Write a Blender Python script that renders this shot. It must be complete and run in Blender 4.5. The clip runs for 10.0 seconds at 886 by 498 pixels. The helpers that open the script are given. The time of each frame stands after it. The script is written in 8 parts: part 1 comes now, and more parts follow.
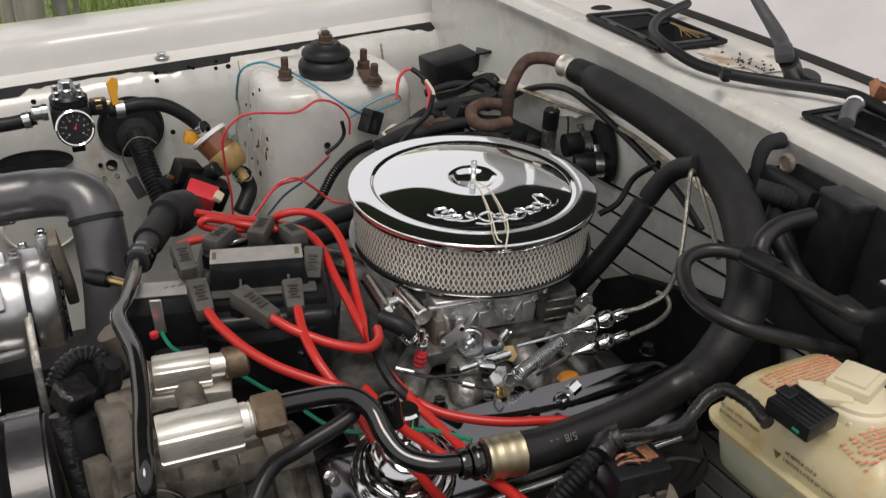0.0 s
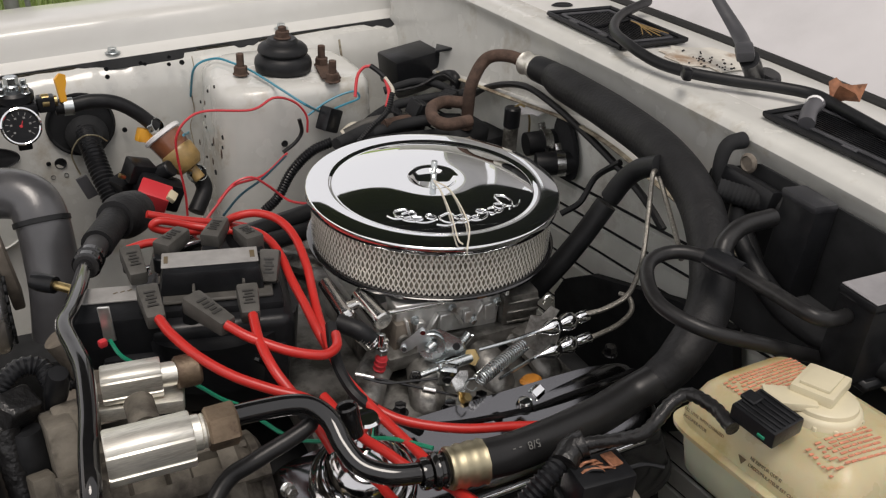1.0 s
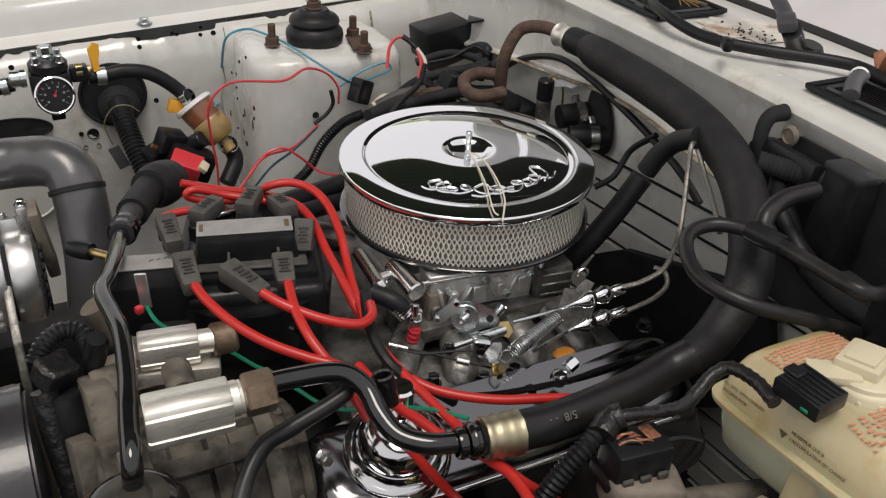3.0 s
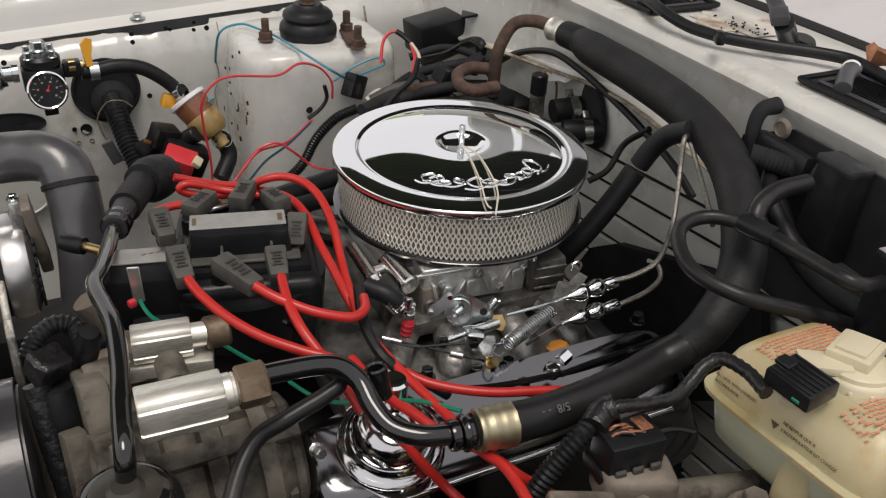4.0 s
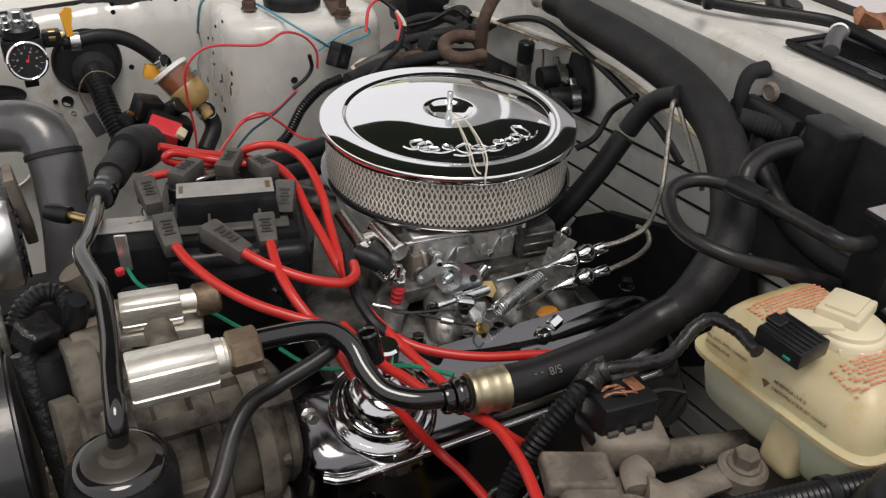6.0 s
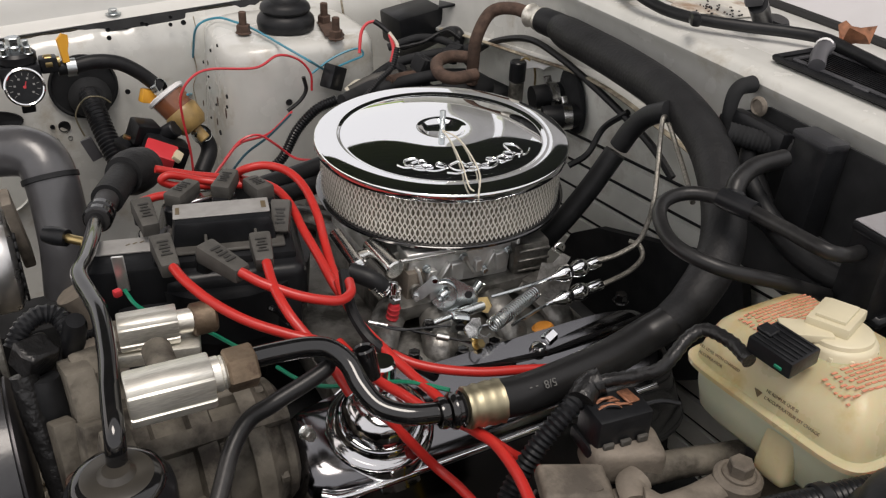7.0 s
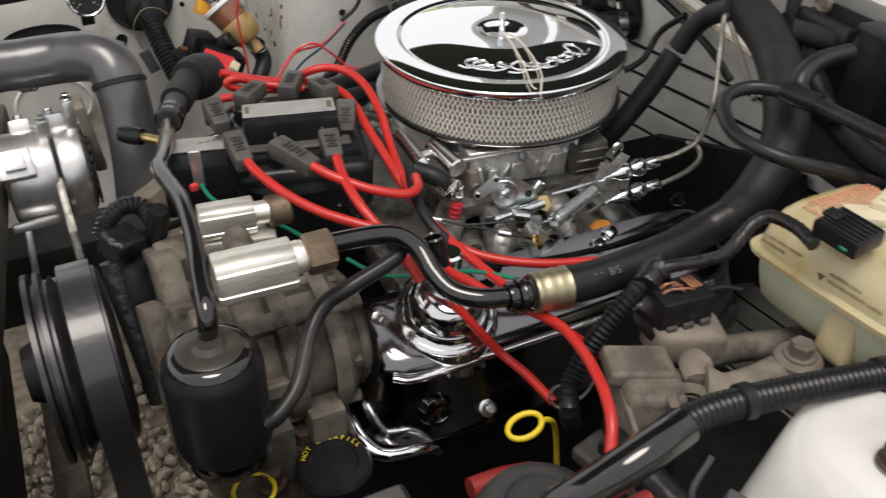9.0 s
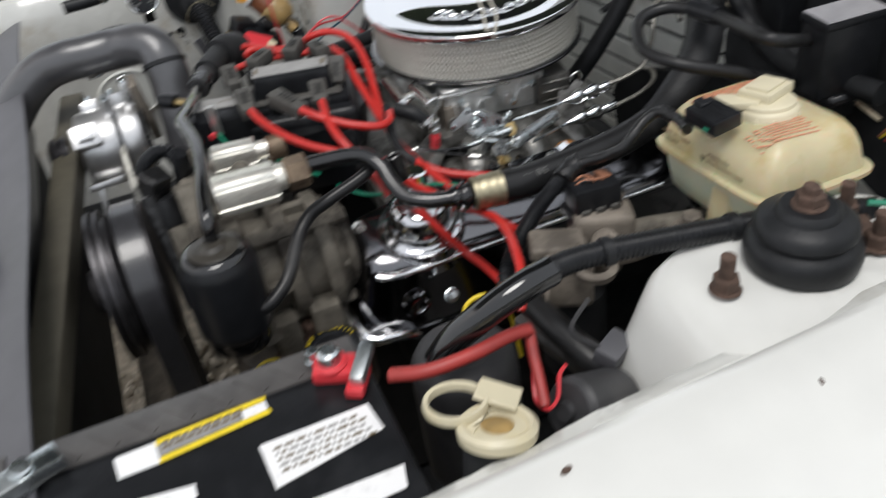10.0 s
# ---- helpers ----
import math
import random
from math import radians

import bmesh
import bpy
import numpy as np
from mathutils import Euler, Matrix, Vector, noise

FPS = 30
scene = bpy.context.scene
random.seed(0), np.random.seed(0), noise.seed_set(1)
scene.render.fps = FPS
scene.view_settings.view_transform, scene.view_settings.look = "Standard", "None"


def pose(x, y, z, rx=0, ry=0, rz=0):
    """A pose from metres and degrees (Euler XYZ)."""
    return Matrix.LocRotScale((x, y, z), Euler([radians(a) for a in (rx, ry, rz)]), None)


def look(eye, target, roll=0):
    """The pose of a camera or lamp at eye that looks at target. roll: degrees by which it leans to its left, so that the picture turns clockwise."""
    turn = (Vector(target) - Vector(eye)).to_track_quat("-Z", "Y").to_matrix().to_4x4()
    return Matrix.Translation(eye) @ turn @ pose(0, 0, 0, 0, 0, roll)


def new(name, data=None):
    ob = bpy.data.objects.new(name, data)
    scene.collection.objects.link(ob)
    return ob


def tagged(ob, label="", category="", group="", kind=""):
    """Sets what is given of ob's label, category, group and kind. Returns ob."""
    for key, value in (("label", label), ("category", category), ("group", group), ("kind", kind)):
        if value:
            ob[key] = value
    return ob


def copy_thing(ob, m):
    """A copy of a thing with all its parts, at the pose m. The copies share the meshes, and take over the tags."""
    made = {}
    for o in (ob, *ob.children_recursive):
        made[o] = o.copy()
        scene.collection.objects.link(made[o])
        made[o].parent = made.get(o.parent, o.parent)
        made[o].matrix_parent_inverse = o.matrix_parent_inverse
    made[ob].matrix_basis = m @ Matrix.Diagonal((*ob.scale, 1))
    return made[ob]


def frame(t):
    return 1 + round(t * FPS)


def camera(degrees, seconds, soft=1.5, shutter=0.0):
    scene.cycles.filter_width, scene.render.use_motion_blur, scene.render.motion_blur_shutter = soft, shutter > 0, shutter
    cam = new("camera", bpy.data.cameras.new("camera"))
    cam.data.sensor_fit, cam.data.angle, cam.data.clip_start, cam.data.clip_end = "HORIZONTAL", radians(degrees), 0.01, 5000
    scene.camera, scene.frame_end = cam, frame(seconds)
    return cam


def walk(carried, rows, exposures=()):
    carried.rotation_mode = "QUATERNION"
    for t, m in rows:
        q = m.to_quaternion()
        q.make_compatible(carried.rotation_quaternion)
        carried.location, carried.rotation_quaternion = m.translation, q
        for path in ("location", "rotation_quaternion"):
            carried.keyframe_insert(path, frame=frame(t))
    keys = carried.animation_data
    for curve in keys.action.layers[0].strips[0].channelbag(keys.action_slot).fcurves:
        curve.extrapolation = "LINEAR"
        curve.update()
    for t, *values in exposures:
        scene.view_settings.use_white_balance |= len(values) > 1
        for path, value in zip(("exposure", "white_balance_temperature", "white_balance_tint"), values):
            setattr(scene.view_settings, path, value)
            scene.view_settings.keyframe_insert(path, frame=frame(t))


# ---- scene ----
EXPOSURES = [(0.0, -0.5, 7000, 15), (0.5, -0.5, 7000, 15), (1.0, -0.48, 7000, 15), (2.0, -0.5, 7000, 15), (4.0, -0.5, 7000, 15), (6.0, -0.42, 7000, 15), (7.5, -0.35, 7000, 15), (8.2, -0.2, 7000, 14), (8.5, -0.2, 7000, 14), (9.0, -0.15, 6950, 14), (9.5, -0.08, 6650, 13), (10.0, -0.26, 6420, 11)]
cam = camera(54.0, 10.0, soft=1.25, shutter=0.4)
PATH = [
    (0.0, (-0.3903, -0.7199, 1.3368), (-0.0025, 0.0574, 0.8413), 2.53),
    (0.2, (-0.3940, -0.7160, 1.3260), (0.3920, 0.8300, 0.3290), 3.00),
    (0.5, (-0.3812, -0.7072, 1.3316), (0.0224, 0.0537, 0.8235), 3.18),
    (1.0, (-0.3813, -0.7041, 1.3337), (0.0452, 0.0510, 0.8358), 3.70),
    (1.5, (-0.3843, -0.6974, 1.3291), (0.0263, 0.0586, 0.8193), 3.72),
    (2.0, (-0.3841, -0.6991, 1.3234), (0.0293, 0.0492, 0.8046), 3.92),
    (2.5, (-0.3886, -0.6980, 1.3250), (0.0156, 0.0550, 0.8057), 3.80),
    (3.8, (-0.3906, -0.6995, 1.3231), (0.0057, 0.0556, 0.8009), 3.34),
    (4.0, (-0.3889, -0.7011, 1.3223), (0.0134, 0.0499, 0.7987), 3.51),
    (4.5, (-0.3914, -0.7002, 1.3225), (0.0080, 0.0510, 0.7970), 3.87),
    (5.0, (-0.3913, -0.7001, 1.3216), (0.0104, 0.0486, 0.7941), 3.66),
    (5.5, (-0.3948, -0.7006, 1.3211), (0.0131, 0.0442, 0.7930), 3.54),
    (6.0, (-0.3943, -0.7019, 1.3122), (0.0190, 0.0279, 0.7677), 3.69),
    (6.2, (-0.3938, -0.7057, 1.3147), (0.0263, 0.0263, 0.7783), 3.16),
    (7.3, (-0.3968, -0.7102, 1.3106), (0.0236, 0.0306, 0.7866), 2.85),
    (7.5, (-0.3975, -0.7101, 1.3026), (0.0128, 0.0251, 0.7630), 2.33),
    (7.8, (-0.4000, -0.7140, 1.2980), (0.4230, 0.7330, 0.1880), 2.20),
    (8.0, (-0.4019, -0.7161, 1.2879), (0.0017, 0.0046, 0.7242), 2.03),
    (8.2, (-0.3990, -0.7160, 1.2870), (0.3990, 0.7070, 0.1290), 2.30),
    (8.5, (-0.4013, -0.7144, 1.2945), (-0.0083, 0.0123, 0.7310), 2.80),
    (8.7, (-0.4153, -0.7182, 1.2991), (-0.0299, -0.0026, 0.7166), 3.29),
    (8.8, (-0.4380, -0.7180, 1.2950), (0.3340, 0.7080, 0.1240), 4.20),
    (9.0, (-0.4341, -0.7288, 1.2980), (-0.0662, -0.0109, 0.7069), 1.46),
    (9.3, (-0.4003, -0.7560, 1.3072), (0.0124, -0.0558, 0.7246), 0.37),
    (9.5, (-0.3868, -0.7918, 1.3143), (0.0269, -0.0971, 0.7259), -1.69),
    (9.7, (-0.3625, -0.8550, 1.3284), (0.0022, -0.1339, 0.7393), -3.54),
    (9.9, (-0.3672, -0.9128, 1.3323), (-0.0892, -0.1593, 0.7367), -7.93),
    (10.0, (-0.3755, -0.9296, 1.3294), (-0.1343, -0.1682, 0.7277), -8.24),
]
walk(cam, [(t, look(eye, target, lean)) for t, eye, target, lean in PATH], exposures=EXPOSURES)

# ---- daylight under a cloudy sky, coming in below the carport roof ----
world = bpy.data.worlds.new("sky")
scene.world = world
world.use_nodes = True
_n = world.node_tree.nodes
_l = world.node_tree.links
_n.clear()
_sky = _n.new("ShaderNodeTexSky")
_sky.sky_type = "NISHITA"
_sky.sun_disc = False
_sky.sun_elevation = radians(48)
_sky.sun_rotation = radians(300)
_sky.dust_density = 4.0
_sky.air_density = 1.0
_haze = _n.new("ShaderNodeMixRGB")
_haze.inputs[0].default_value = 0.8
_haze.inputs[2].default_value = (9.0, 9.3, 9.6, 1)
_bg = _n.new("ShaderNodeBackground")
_bg.inputs[1].default_value = 0.15
_out = _n.new("ShaderNodeOutputWorld")
_l.new(_sky.outputs[0], _haze.inputs[1])
_l.new(_haze.outputs[0], _bg.inputs[0])
_l.new(_bg.outputs[0], _out.inputs[0])

sun = new("sun", bpy.data.lights.new("sun", "SUN"))
sun.data.energy = 2.4
sun.data.angle = radians(25)
sun.data.color = (1.0, 0.97, 0.92)
sun.matrix_world = look((-0.5, -1.5, 5.4), (0, -0.4, 0.9))


# ---- materials ----
def material(name, color, rough=0.5, metal=0.0, grain=0.0, scale=60.0, stain=0.0, stain_color=(0.1, 0.08, 0.06), stain_scale=9.0,
             stain_at=0.55, bump=0.0, bump_scale=200.0, coat=0.0, spec=0.5, trans=0.0, random_tone=0.0, stretch=None, rough_var=0.0, sss=0.0):
    """A surface with fine grain, patches of dirt or wear, and relief, in metres of the real thing."""
    m = bpy.data.materials.new(name)
    m.use_nodes = True
    nt = m.node_tree
    n, l = nt.nodes, nt.links
    b = n["Principled BSDF"]
    b.inputs["Roughness"].default_value = rough
    b.inputs["Metallic"].default_value = metal
    b.inputs["Coat Weight"].default_value = coat
    b.inputs["Coat Roughness"].default_value = 0.08
    b.inputs["Specular IOR Level"].default_value = spec
    b.inputs["Transmission Weight"].default_value = trans
    if sss:
        b.inputs["Subsurface Weight"].default_value = sss
        b.inputs["Subsurface Scale"].default_value = 0.02
    co = n.new("ShaderNodeTexCoord")
    vec = co.outputs["Object"]
    if stretch:
        mp = n.new("ShaderNodeMapping")
        mp.inputs["Scale"].default_value = stretch
        l.new(vec, mp.inputs[0])
        vec = mp.outputs[0]
    rgb = n.new("ShaderNodeRGB")
    rgb.outputs[0].default_value = (*color, 1)
    out = rgb.outputs[0]
    if grain:
        t = n.new("ShaderNodeTexNoise")
        t.inputs["Scale"].default_value = scale
        t.inputs["Detail"].default_value = 5
        l.new(vec, t.inputs["Vector"])
        r = n.new("ShaderNodeMapRange")
        r.inputs[1].default_value, r.inputs[2].default_value = 0.3, 0.7
        r.inputs[3].default_value, r.inputs[4].default_value = 1 - grain, 1 + grain
        l.new(t.outputs[0], r.inputs[0])
        x = n.new("ShaderNodeMixRGB")
        x.blend_type = "MULTIPLY"
        x.inputs[0].default_value = 1
        l.new(out, x.inputs[1])
        l.new(r.outputs[0], x.inputs[2])
        out = x.outputs[0]
    if random_tone:
        oi = n.new("ShaderNodeObjectInfo")
        r = n.new("ShaderNodeMapRange")
        r.inputs[3].default_value, r.inputs[4].default_value = 1 - random_tone, 1 + random_tone
        l.new(oi.outputs["Random"], r.inputs[0])
        x = n.new("ShaderNodeMixRGB")
        x.blend_type = "MULTIPLY"
        x.inputs[0].default_value = 1
        l.new(out, x.inputs[1])
        l.new(r.outputs[0], x.inputs[2])
        out = x.outputs[0]
    if stain:
        t = n.new("ShaderNodeTexNoise")
        t.inputs["Scale"].default_value = stain_scale
        t.inputs["Detail"].default_value = 8
        t.inputs["Roughness"].default_value = 0.65
        l.new(vec, t.inputs["Vector"])
        r = n.new("ShaderNodeMapRange")
        r.inputs[1].default_value, r.inputs[2].default_value = stain_at, stain_at + 0.14
        r.inputs[3].default_value, r.inputs[4].default_value = 0, stain
        l.new(t.outputs[0], r.inputs[0])
        x = n.new("ShaderNodeMixRGB")
        x.inputs[2].default_value = (*stain_color, 1)
        l.new(r.outputs[0], x.inputs[0])
        l.new(out, x.inputs[1])
        out = x.outputs[0]
    l.new(out, b.inputs["Base Color"])
    if rough_var:
        t = n.new("ShaderNodeTexNoise")
        t.inputs["Scale"].default_value = 25
        t.inputs["Detail"].default_value = 6
        l.new(vec, t.inputs["Vector"])
        r = n.new("ShaderNodeMapRange")
        r.inputs[1].default_value, r.inputs[2].default_value = 0.35, 0.7
        r.inputs[3].default_value, r.inputs[4].default_value = max(rough - rough_var, 0.02), rough + rough_var
        l.new(t.outputs[0], r.inputs[0])
        l.new(r.outputs[0], b.inputs["Roughness"])
    if bump:
        t = n.new("ShaderNodeTexNoise")
        t.inputs["Scale"].default_value = bump_scale
        t.inputs["Detail"].default_value = 4
        l.new(vec, t.inputs["Vector"])
        bp = n.new("ShaderNodeBump")
        bp.inputs["Strength"].default_value = bump
        bp.inputs["Distance"].default_value = 0.002
        l.new(t.outputs[0], bp.inputs["Height"])
        l.new(bp.outputs[0], b.inputs["Normal"])
    return m


WHITE = material("white_body_paint", (0.6, 0.602, 0.57), 0.24, grain=0.05, scale=30, stain=0.7, stain_color=(0.4, 0.35, 0.27), stain_scale=13, stain_at=0.56, bump=0.3, bump_scale=16, coat=0.35, rough_var=0.1)
FENDER = material("white_fender_paint", (0.66, 0.66, 0.63), 0.3, grain=0.03, scale=25, stain=0.4, stain_color=(0.45, 0.42, 0.36), stain_scale=14, stain_at=0.66, coat=0.4)
FIREWALL = material("dusty_white_paint", (0.78, 0.79, 0.74), 0.45, grain=0.1, scale=20, stain=0.55, stain_color=(0.25, 0.21, 0.16), stain_scale=10, stain_at=0.58, bump=0.08, bump_scale=90)
CHROME = material("chrome", (0.86, 0.87, 0.88), 0.035, 1.0, rough_var=0.02)
CHROME_OLD = material("polished_aluminium", (0.8, 0.8, 0.78), 0.24, 1.0, grain=0.08, scale=80, bump=0.05, rough_var=0.1)
CAST = material("cast_aluminium", (0.3, 0.295, 0.27), 0.45, 0.7, grain=0.22, scale=60, stain=0.85, stain_color=(0.06, 0.055, 0.045), stain_scale=18, stain_at=0.47, bump=0.25, bump_scale=260, rough_var=0.1)
CAST_GREY = material("grimy_cast_metal", (0.21, 0.182, 0.15), 0.7, 0.25, grain=0.25, scale=50, stain=0.8, stain_color=(0.07, 0.06, 0.05), stain_scale=14, stain_at=0.5, bump=0.35, bump_scale=220)
CASTING = material("oily_dusty_casting", (0.145, 0.131, 0.108), 0.7, 0.2, grain=0.45, scale=38, stain=0.92, stain_color=(0.03, 0.025, 0.021), stain_scale=17, stain_at=0.49, bump=0.7, bump_scale=110, spec=0.35)
SILVER = material("bright_aluminium", (0.8, 0.78, 0.71), 0.42, 0.85, grain=0.14, scale=120, stretch=(1, 8, 8), stain=0.65, stain_color=(0.3, 0.24, 0.16), stain_scale=9, stain_at=0.56)
BRIGHTCAST = material("bright_cast_aluminium", (0.74, 0.74, 0.72), 0.4, 0.75, grain=0.12, scale=90, bump=0.15, bump_scale=300, rough_var=0.08)
STEEL = material("zinc_steel", (0.56, 0.6, 0.61), 0.3, 1.0, grain=0.12, scale=90, rough_var=0.12)
NUT = material("rusty_plated_nut", (0.19, 0.14, 0.095), 0.5, 0.55, grain=0.3, scale=90, stain=0.8, stain_color=(0.06, 0.036, 0.025), stain_scale=45, stain_at=0.48, bump=0.3, bump_scale=300)
BRASS = material("dull_brass", (0.55, 0.42, 0.2), 0.35, 1.0, grain=0.2, scale=90)
GOLD = material("passivated_crimp", (0.4, 0.36, 0.25), 0.46, 1.0, grain=0.1, scale=70, stain=0.4, stain_color=(0.3, 0.24, 0.14), stain_scale=30)
RUST = material("rusty_steel", (0.085, 0.052, 0.038), 0.85, 0.1, grain=0.35, scale=110, stain=0.7, stain_color=(0.05, 0.034, 0.027), stain_scale=40, bump=0.5, bump_scale=400)
RUBBER = material("black_rubber", (0.0125, 0.0132, 0.0145), 0.45, spec=0.28, grain=0.25, scale=70, stain=0.35, stain_color=(0.031, 0.032, 0.034), stain_scale=18, bump=0.12, bump_scale=300)
FOAM = material("foam_sleeve", (0.0135, 0.0138, 0.0148), 0.55, spec=0.3, grain=0.3, scale=40, stain=0.5, stain_color=(0.03, 0.029, 0.029), stain_scale=14, bump=0.35, bump_scale=260)
HOSE = material("satin_hose", (0.014, 0.014, 0.0145), 0.35, spec=0.32, grain=0.15, scale=60, stain=0.3, stain_color=(0.09, 0.088, 0.085), stain_scale=12, bump=0.1, bump_scale=160)
PIPE = material("black_gloss_pipe", (0.007, 0.007, 0.0075), 0.1, grain=0.2, scale=60, coat=0.5, stain=0.3, stain_color=(0.03, 0.028, 0.025), stain_scale=25)
DUSTYBLACK = material("dusty_black_plastic", (0.035, 0.035, 0.037), 0.5, grain=0.25, scale=50, stain=0.5, stain_color=(0.075, 0.072, 0.068), stain_scale=16)
PLASTIC = material("black_plastic", (0.0115, 0.0122, 0.0138), 0.3, spec=0.26, grain=0.2, scale=60, stain=0.35, stain_color=(0.031, 0.032, 0.034), stain_scale=15, bump=0.08, bump_scale=300)
DARKCHROME = material("dark_chrome", (0.62, 0.62, 0.63), 0.13, 1.0, rough_var=0.03)
# valve cover chrome, with its dark reflections put into the base colour
CHROME_DARKREFLECT = material("chrome_dark_reflections", (0.17, 0.17, 0.178), 0.14, 1.0, rough_var=0.04)
GLOSSBLACK = material("black_enamel", (0.01, 0.01, 0.011), 0.06, coat=1.0, rough_var=0.03)
BOOT = material("grey_rubber_boot", (0.062, 0.059, 0.053), 0.6, grain=0.2, scale=80, stain=0.4, stain_color=(0.12, 0.112, 0.1), stain_scale=25, bump=0.15, bump_scale=300)
FADED = material("faded_hose_print", (0.11, 0.11, 0.105), 0.6)
BOOT_TEXT = material("dark_print_on_boot", (0.025, 0.024, 0.022), 0.6)
REDWIRE = material("red_silicone", (0.5, 0.026, 0.021), 0.33, grain=0.06, scale=60, stain=0.25, stain_color=(0.3, 0.02, 0.015), stain_scale=20)
REDCABLE = material("faded_red_cable", (0.33, 0.035, 0.03), 0.45, grain=0.15, scale=50, stain=0.4, stain_color=(0.12, 0.02, 0.02), stain_scale=18)
REDTHIN = material("red_wire", (0.6, 0.04, 0.05), 0.35)
BLUEWIRE = material("blue_wire", (0.05, 0.26, 0.36), 0.35)
GREENWIRE = material("green_wire", (0.0, 0.2, 0.11), 0.35)
DARKBLUE = material("dark_blue_wire", (0.012, 0.06, 0.085), 0.45)
WHITEWIRE = material("pale_wire", (0.6, 0.56, 0.47), 0.5)
ORANGE = material("bare_copper", (0.34, 0.15, 0.085), 0.45, 0.4, grain=0.4, scale=200)
YELLOW = material("yellow_plastic", (0.75, 0.57, 0.03), 0.4, grain=0.08, scale=80)
AMBER = material("amber_plastic", (0.75, 0.36, 0.03), 0.35)
RESERVOIR = material("aged_translucent_plastic", (0.51, 0.445, 0.275), 0.34, grain=0.12, scale=18, stain=0.8, stain_color=(0.42, 0.31, 0.12), stain_scale=14, stain_at=0.52, sss=0.35, rough_var=0.08)
RESERVOIR_LOW = material("fluid_filled_plastic", (0.46, 0.48, 0.36), 0.4, grain=0.1, scale=22, stain=0.3, stain_color=(0.6, 0.52, 0.25), stain_scale=9, sss=0.25)
INTAKE = material("oily_intake_aluminium", (0.25, 0.245, 0.23), 0.38, 0.75, grain=0.25, scale=60, stain=0.85, stain_color=(0.04, 0.038, 0.032), stain_scale=20, stain_at=0.46, bump=0.25, bump_scale=240, rough_var=0.1)
RADHOSE = material("grey_sheen_hose", (0.06, 0.06, 0.064), 0.3, spec=0.85, grain=0.15, scale=40, stain=0.35, stain_color=(0.08, 0.078, 0.075), stain_scale=10, bump=0.2, bump_scale=90)
DUSTYTOP = material("dusty_black_shoulder", (0.035, 0.031, 0.025), 0.38, grain=0.3, scale=40, stain=0.6, stain_color=(0.012, 0.012, 0.012), stain_scale=14)
CREAM = material("cream_plastic", (0.6, 0.545, 0.39), 0.4, grain=0.05, scale=40, stain=0.3, stain_color=(0.6, 0.48, 0.2), stain_scale=22)
PRINT_RED = material("red_print", (0.6, 0.24, 0.15), 0.5, grain=0.3, scale=300)
PRINT_DARK = material("dark_print", (0.12, 0.09, 0.05), 0.5)
LABEL = material("white_label", (0.8, 0.8, 0.8), 0.4, stain=0.3, stain_color=(0.4, 0.4, 0.4), stain_scale=60)
LABEL_GREY = material("grey_label", (0.27, 0.265, 0.255), 0.45, grain=0.12, scale=90, stain=0.4, stain_color=(0.15, 0.14, 0.13), stain_scale=60)
GLASS = material("dusty_windscreen", (0.63, 0.62, 0.63), 0.22, grain=0.06, scale=9, stain=0.3, stain_color=(0.5, 0.5, 0.5), stain_scale=5, coat=0.5)
SEAL = material("black_seal", (0.02, 0.02, 0.02), 0.6)
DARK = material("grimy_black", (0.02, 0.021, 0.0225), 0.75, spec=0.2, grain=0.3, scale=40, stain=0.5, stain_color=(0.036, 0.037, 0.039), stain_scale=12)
BELT = material("belt_rubber", (0.03, 0.03, 0.033), 0.3, grain=0.15, scale=90, bump=0.1, coat=0.3)
ALLOY = material("clean_alternator_alloy", (0.62, 0.62, 0.62), 0.34, 0.9, grain=0.1, scale=70, stain=0.3, stain_color=(0.3, 0.29, 0.27), stain_scale=22, rough_var=0.08)
STEELCABLE = material("dark_braided_cable", (0.25, 0.24, 0.215), 0.35, 0.8, grain=0.35, scale=500, bump=0.4, bump_scale=900)
TAPE = material("wrinkled_black_tape", (0.012, 0.012, 0.0125), 0.3, spec=0.45, grain=0.2, scale=80, bump=0.9, bump_scale=140)
PULLEY = material("worn_pulley_steel", (0.07, 0.068, 0.072), 0.4, 0.8, grain=0.25, scale=70)
DUSTYLID = material("dusty_grey_lid", (0.07, 0.066, 0.064), 0.42, grain=0.25, scale=40, stain=0.5, stain_color=(0.13, 0.125, 0.12), stain_scale=22)
TANPAINT = material("dull_olive_paint", (0.08, 0.072, 0.052), 0.6, grain=0.2, scale=30, stain=0.5, stain_color=(0.05, 0.045, 0.035), stain_scale=12)
GREYPLASTIC = material("grey_bumper_plastic", (0.085, 0.085, 0.093), 0.45, grain=0.1, scale=30)
DUSTLID = material("dusty_black_lid", (0.024, 0.025, 0.029), 0.5, grain=0.2, scale=60, stain=0.4, stain_color=(0.12, 0.12, 0.12), stain_scale=30)
DUSTTOP = material("pale_dusty_top", (0.27, 0.265, 0.275), 0.5, grain=0.15, scale=50, stain=0.4, stain_color=(0.24, 0.22, 0.22), stain_scale=40)
LEAF = material("dead_leaf", (0.24, 0.1, 0.05), 0.75, grain=0.4, scale=120)
RUSTPAINT = material("rust_stained_paint", (0.66, 0.64, 0.575), 0.4, grain=0.12, scale=60, stain=0.85, stain_color=(0.27, 0.15, 0.07), stain_scale=20, stain_at=0.54, bump=0.4, bump_scale=120)
WIPER = material("faded_black_wiper", (0.055, 0.056, 0.062), 0.45, grain=0.2, scale=60, stain=0.4, stain_color=(0.11, 0.11, 0.115), stain_scale=30)
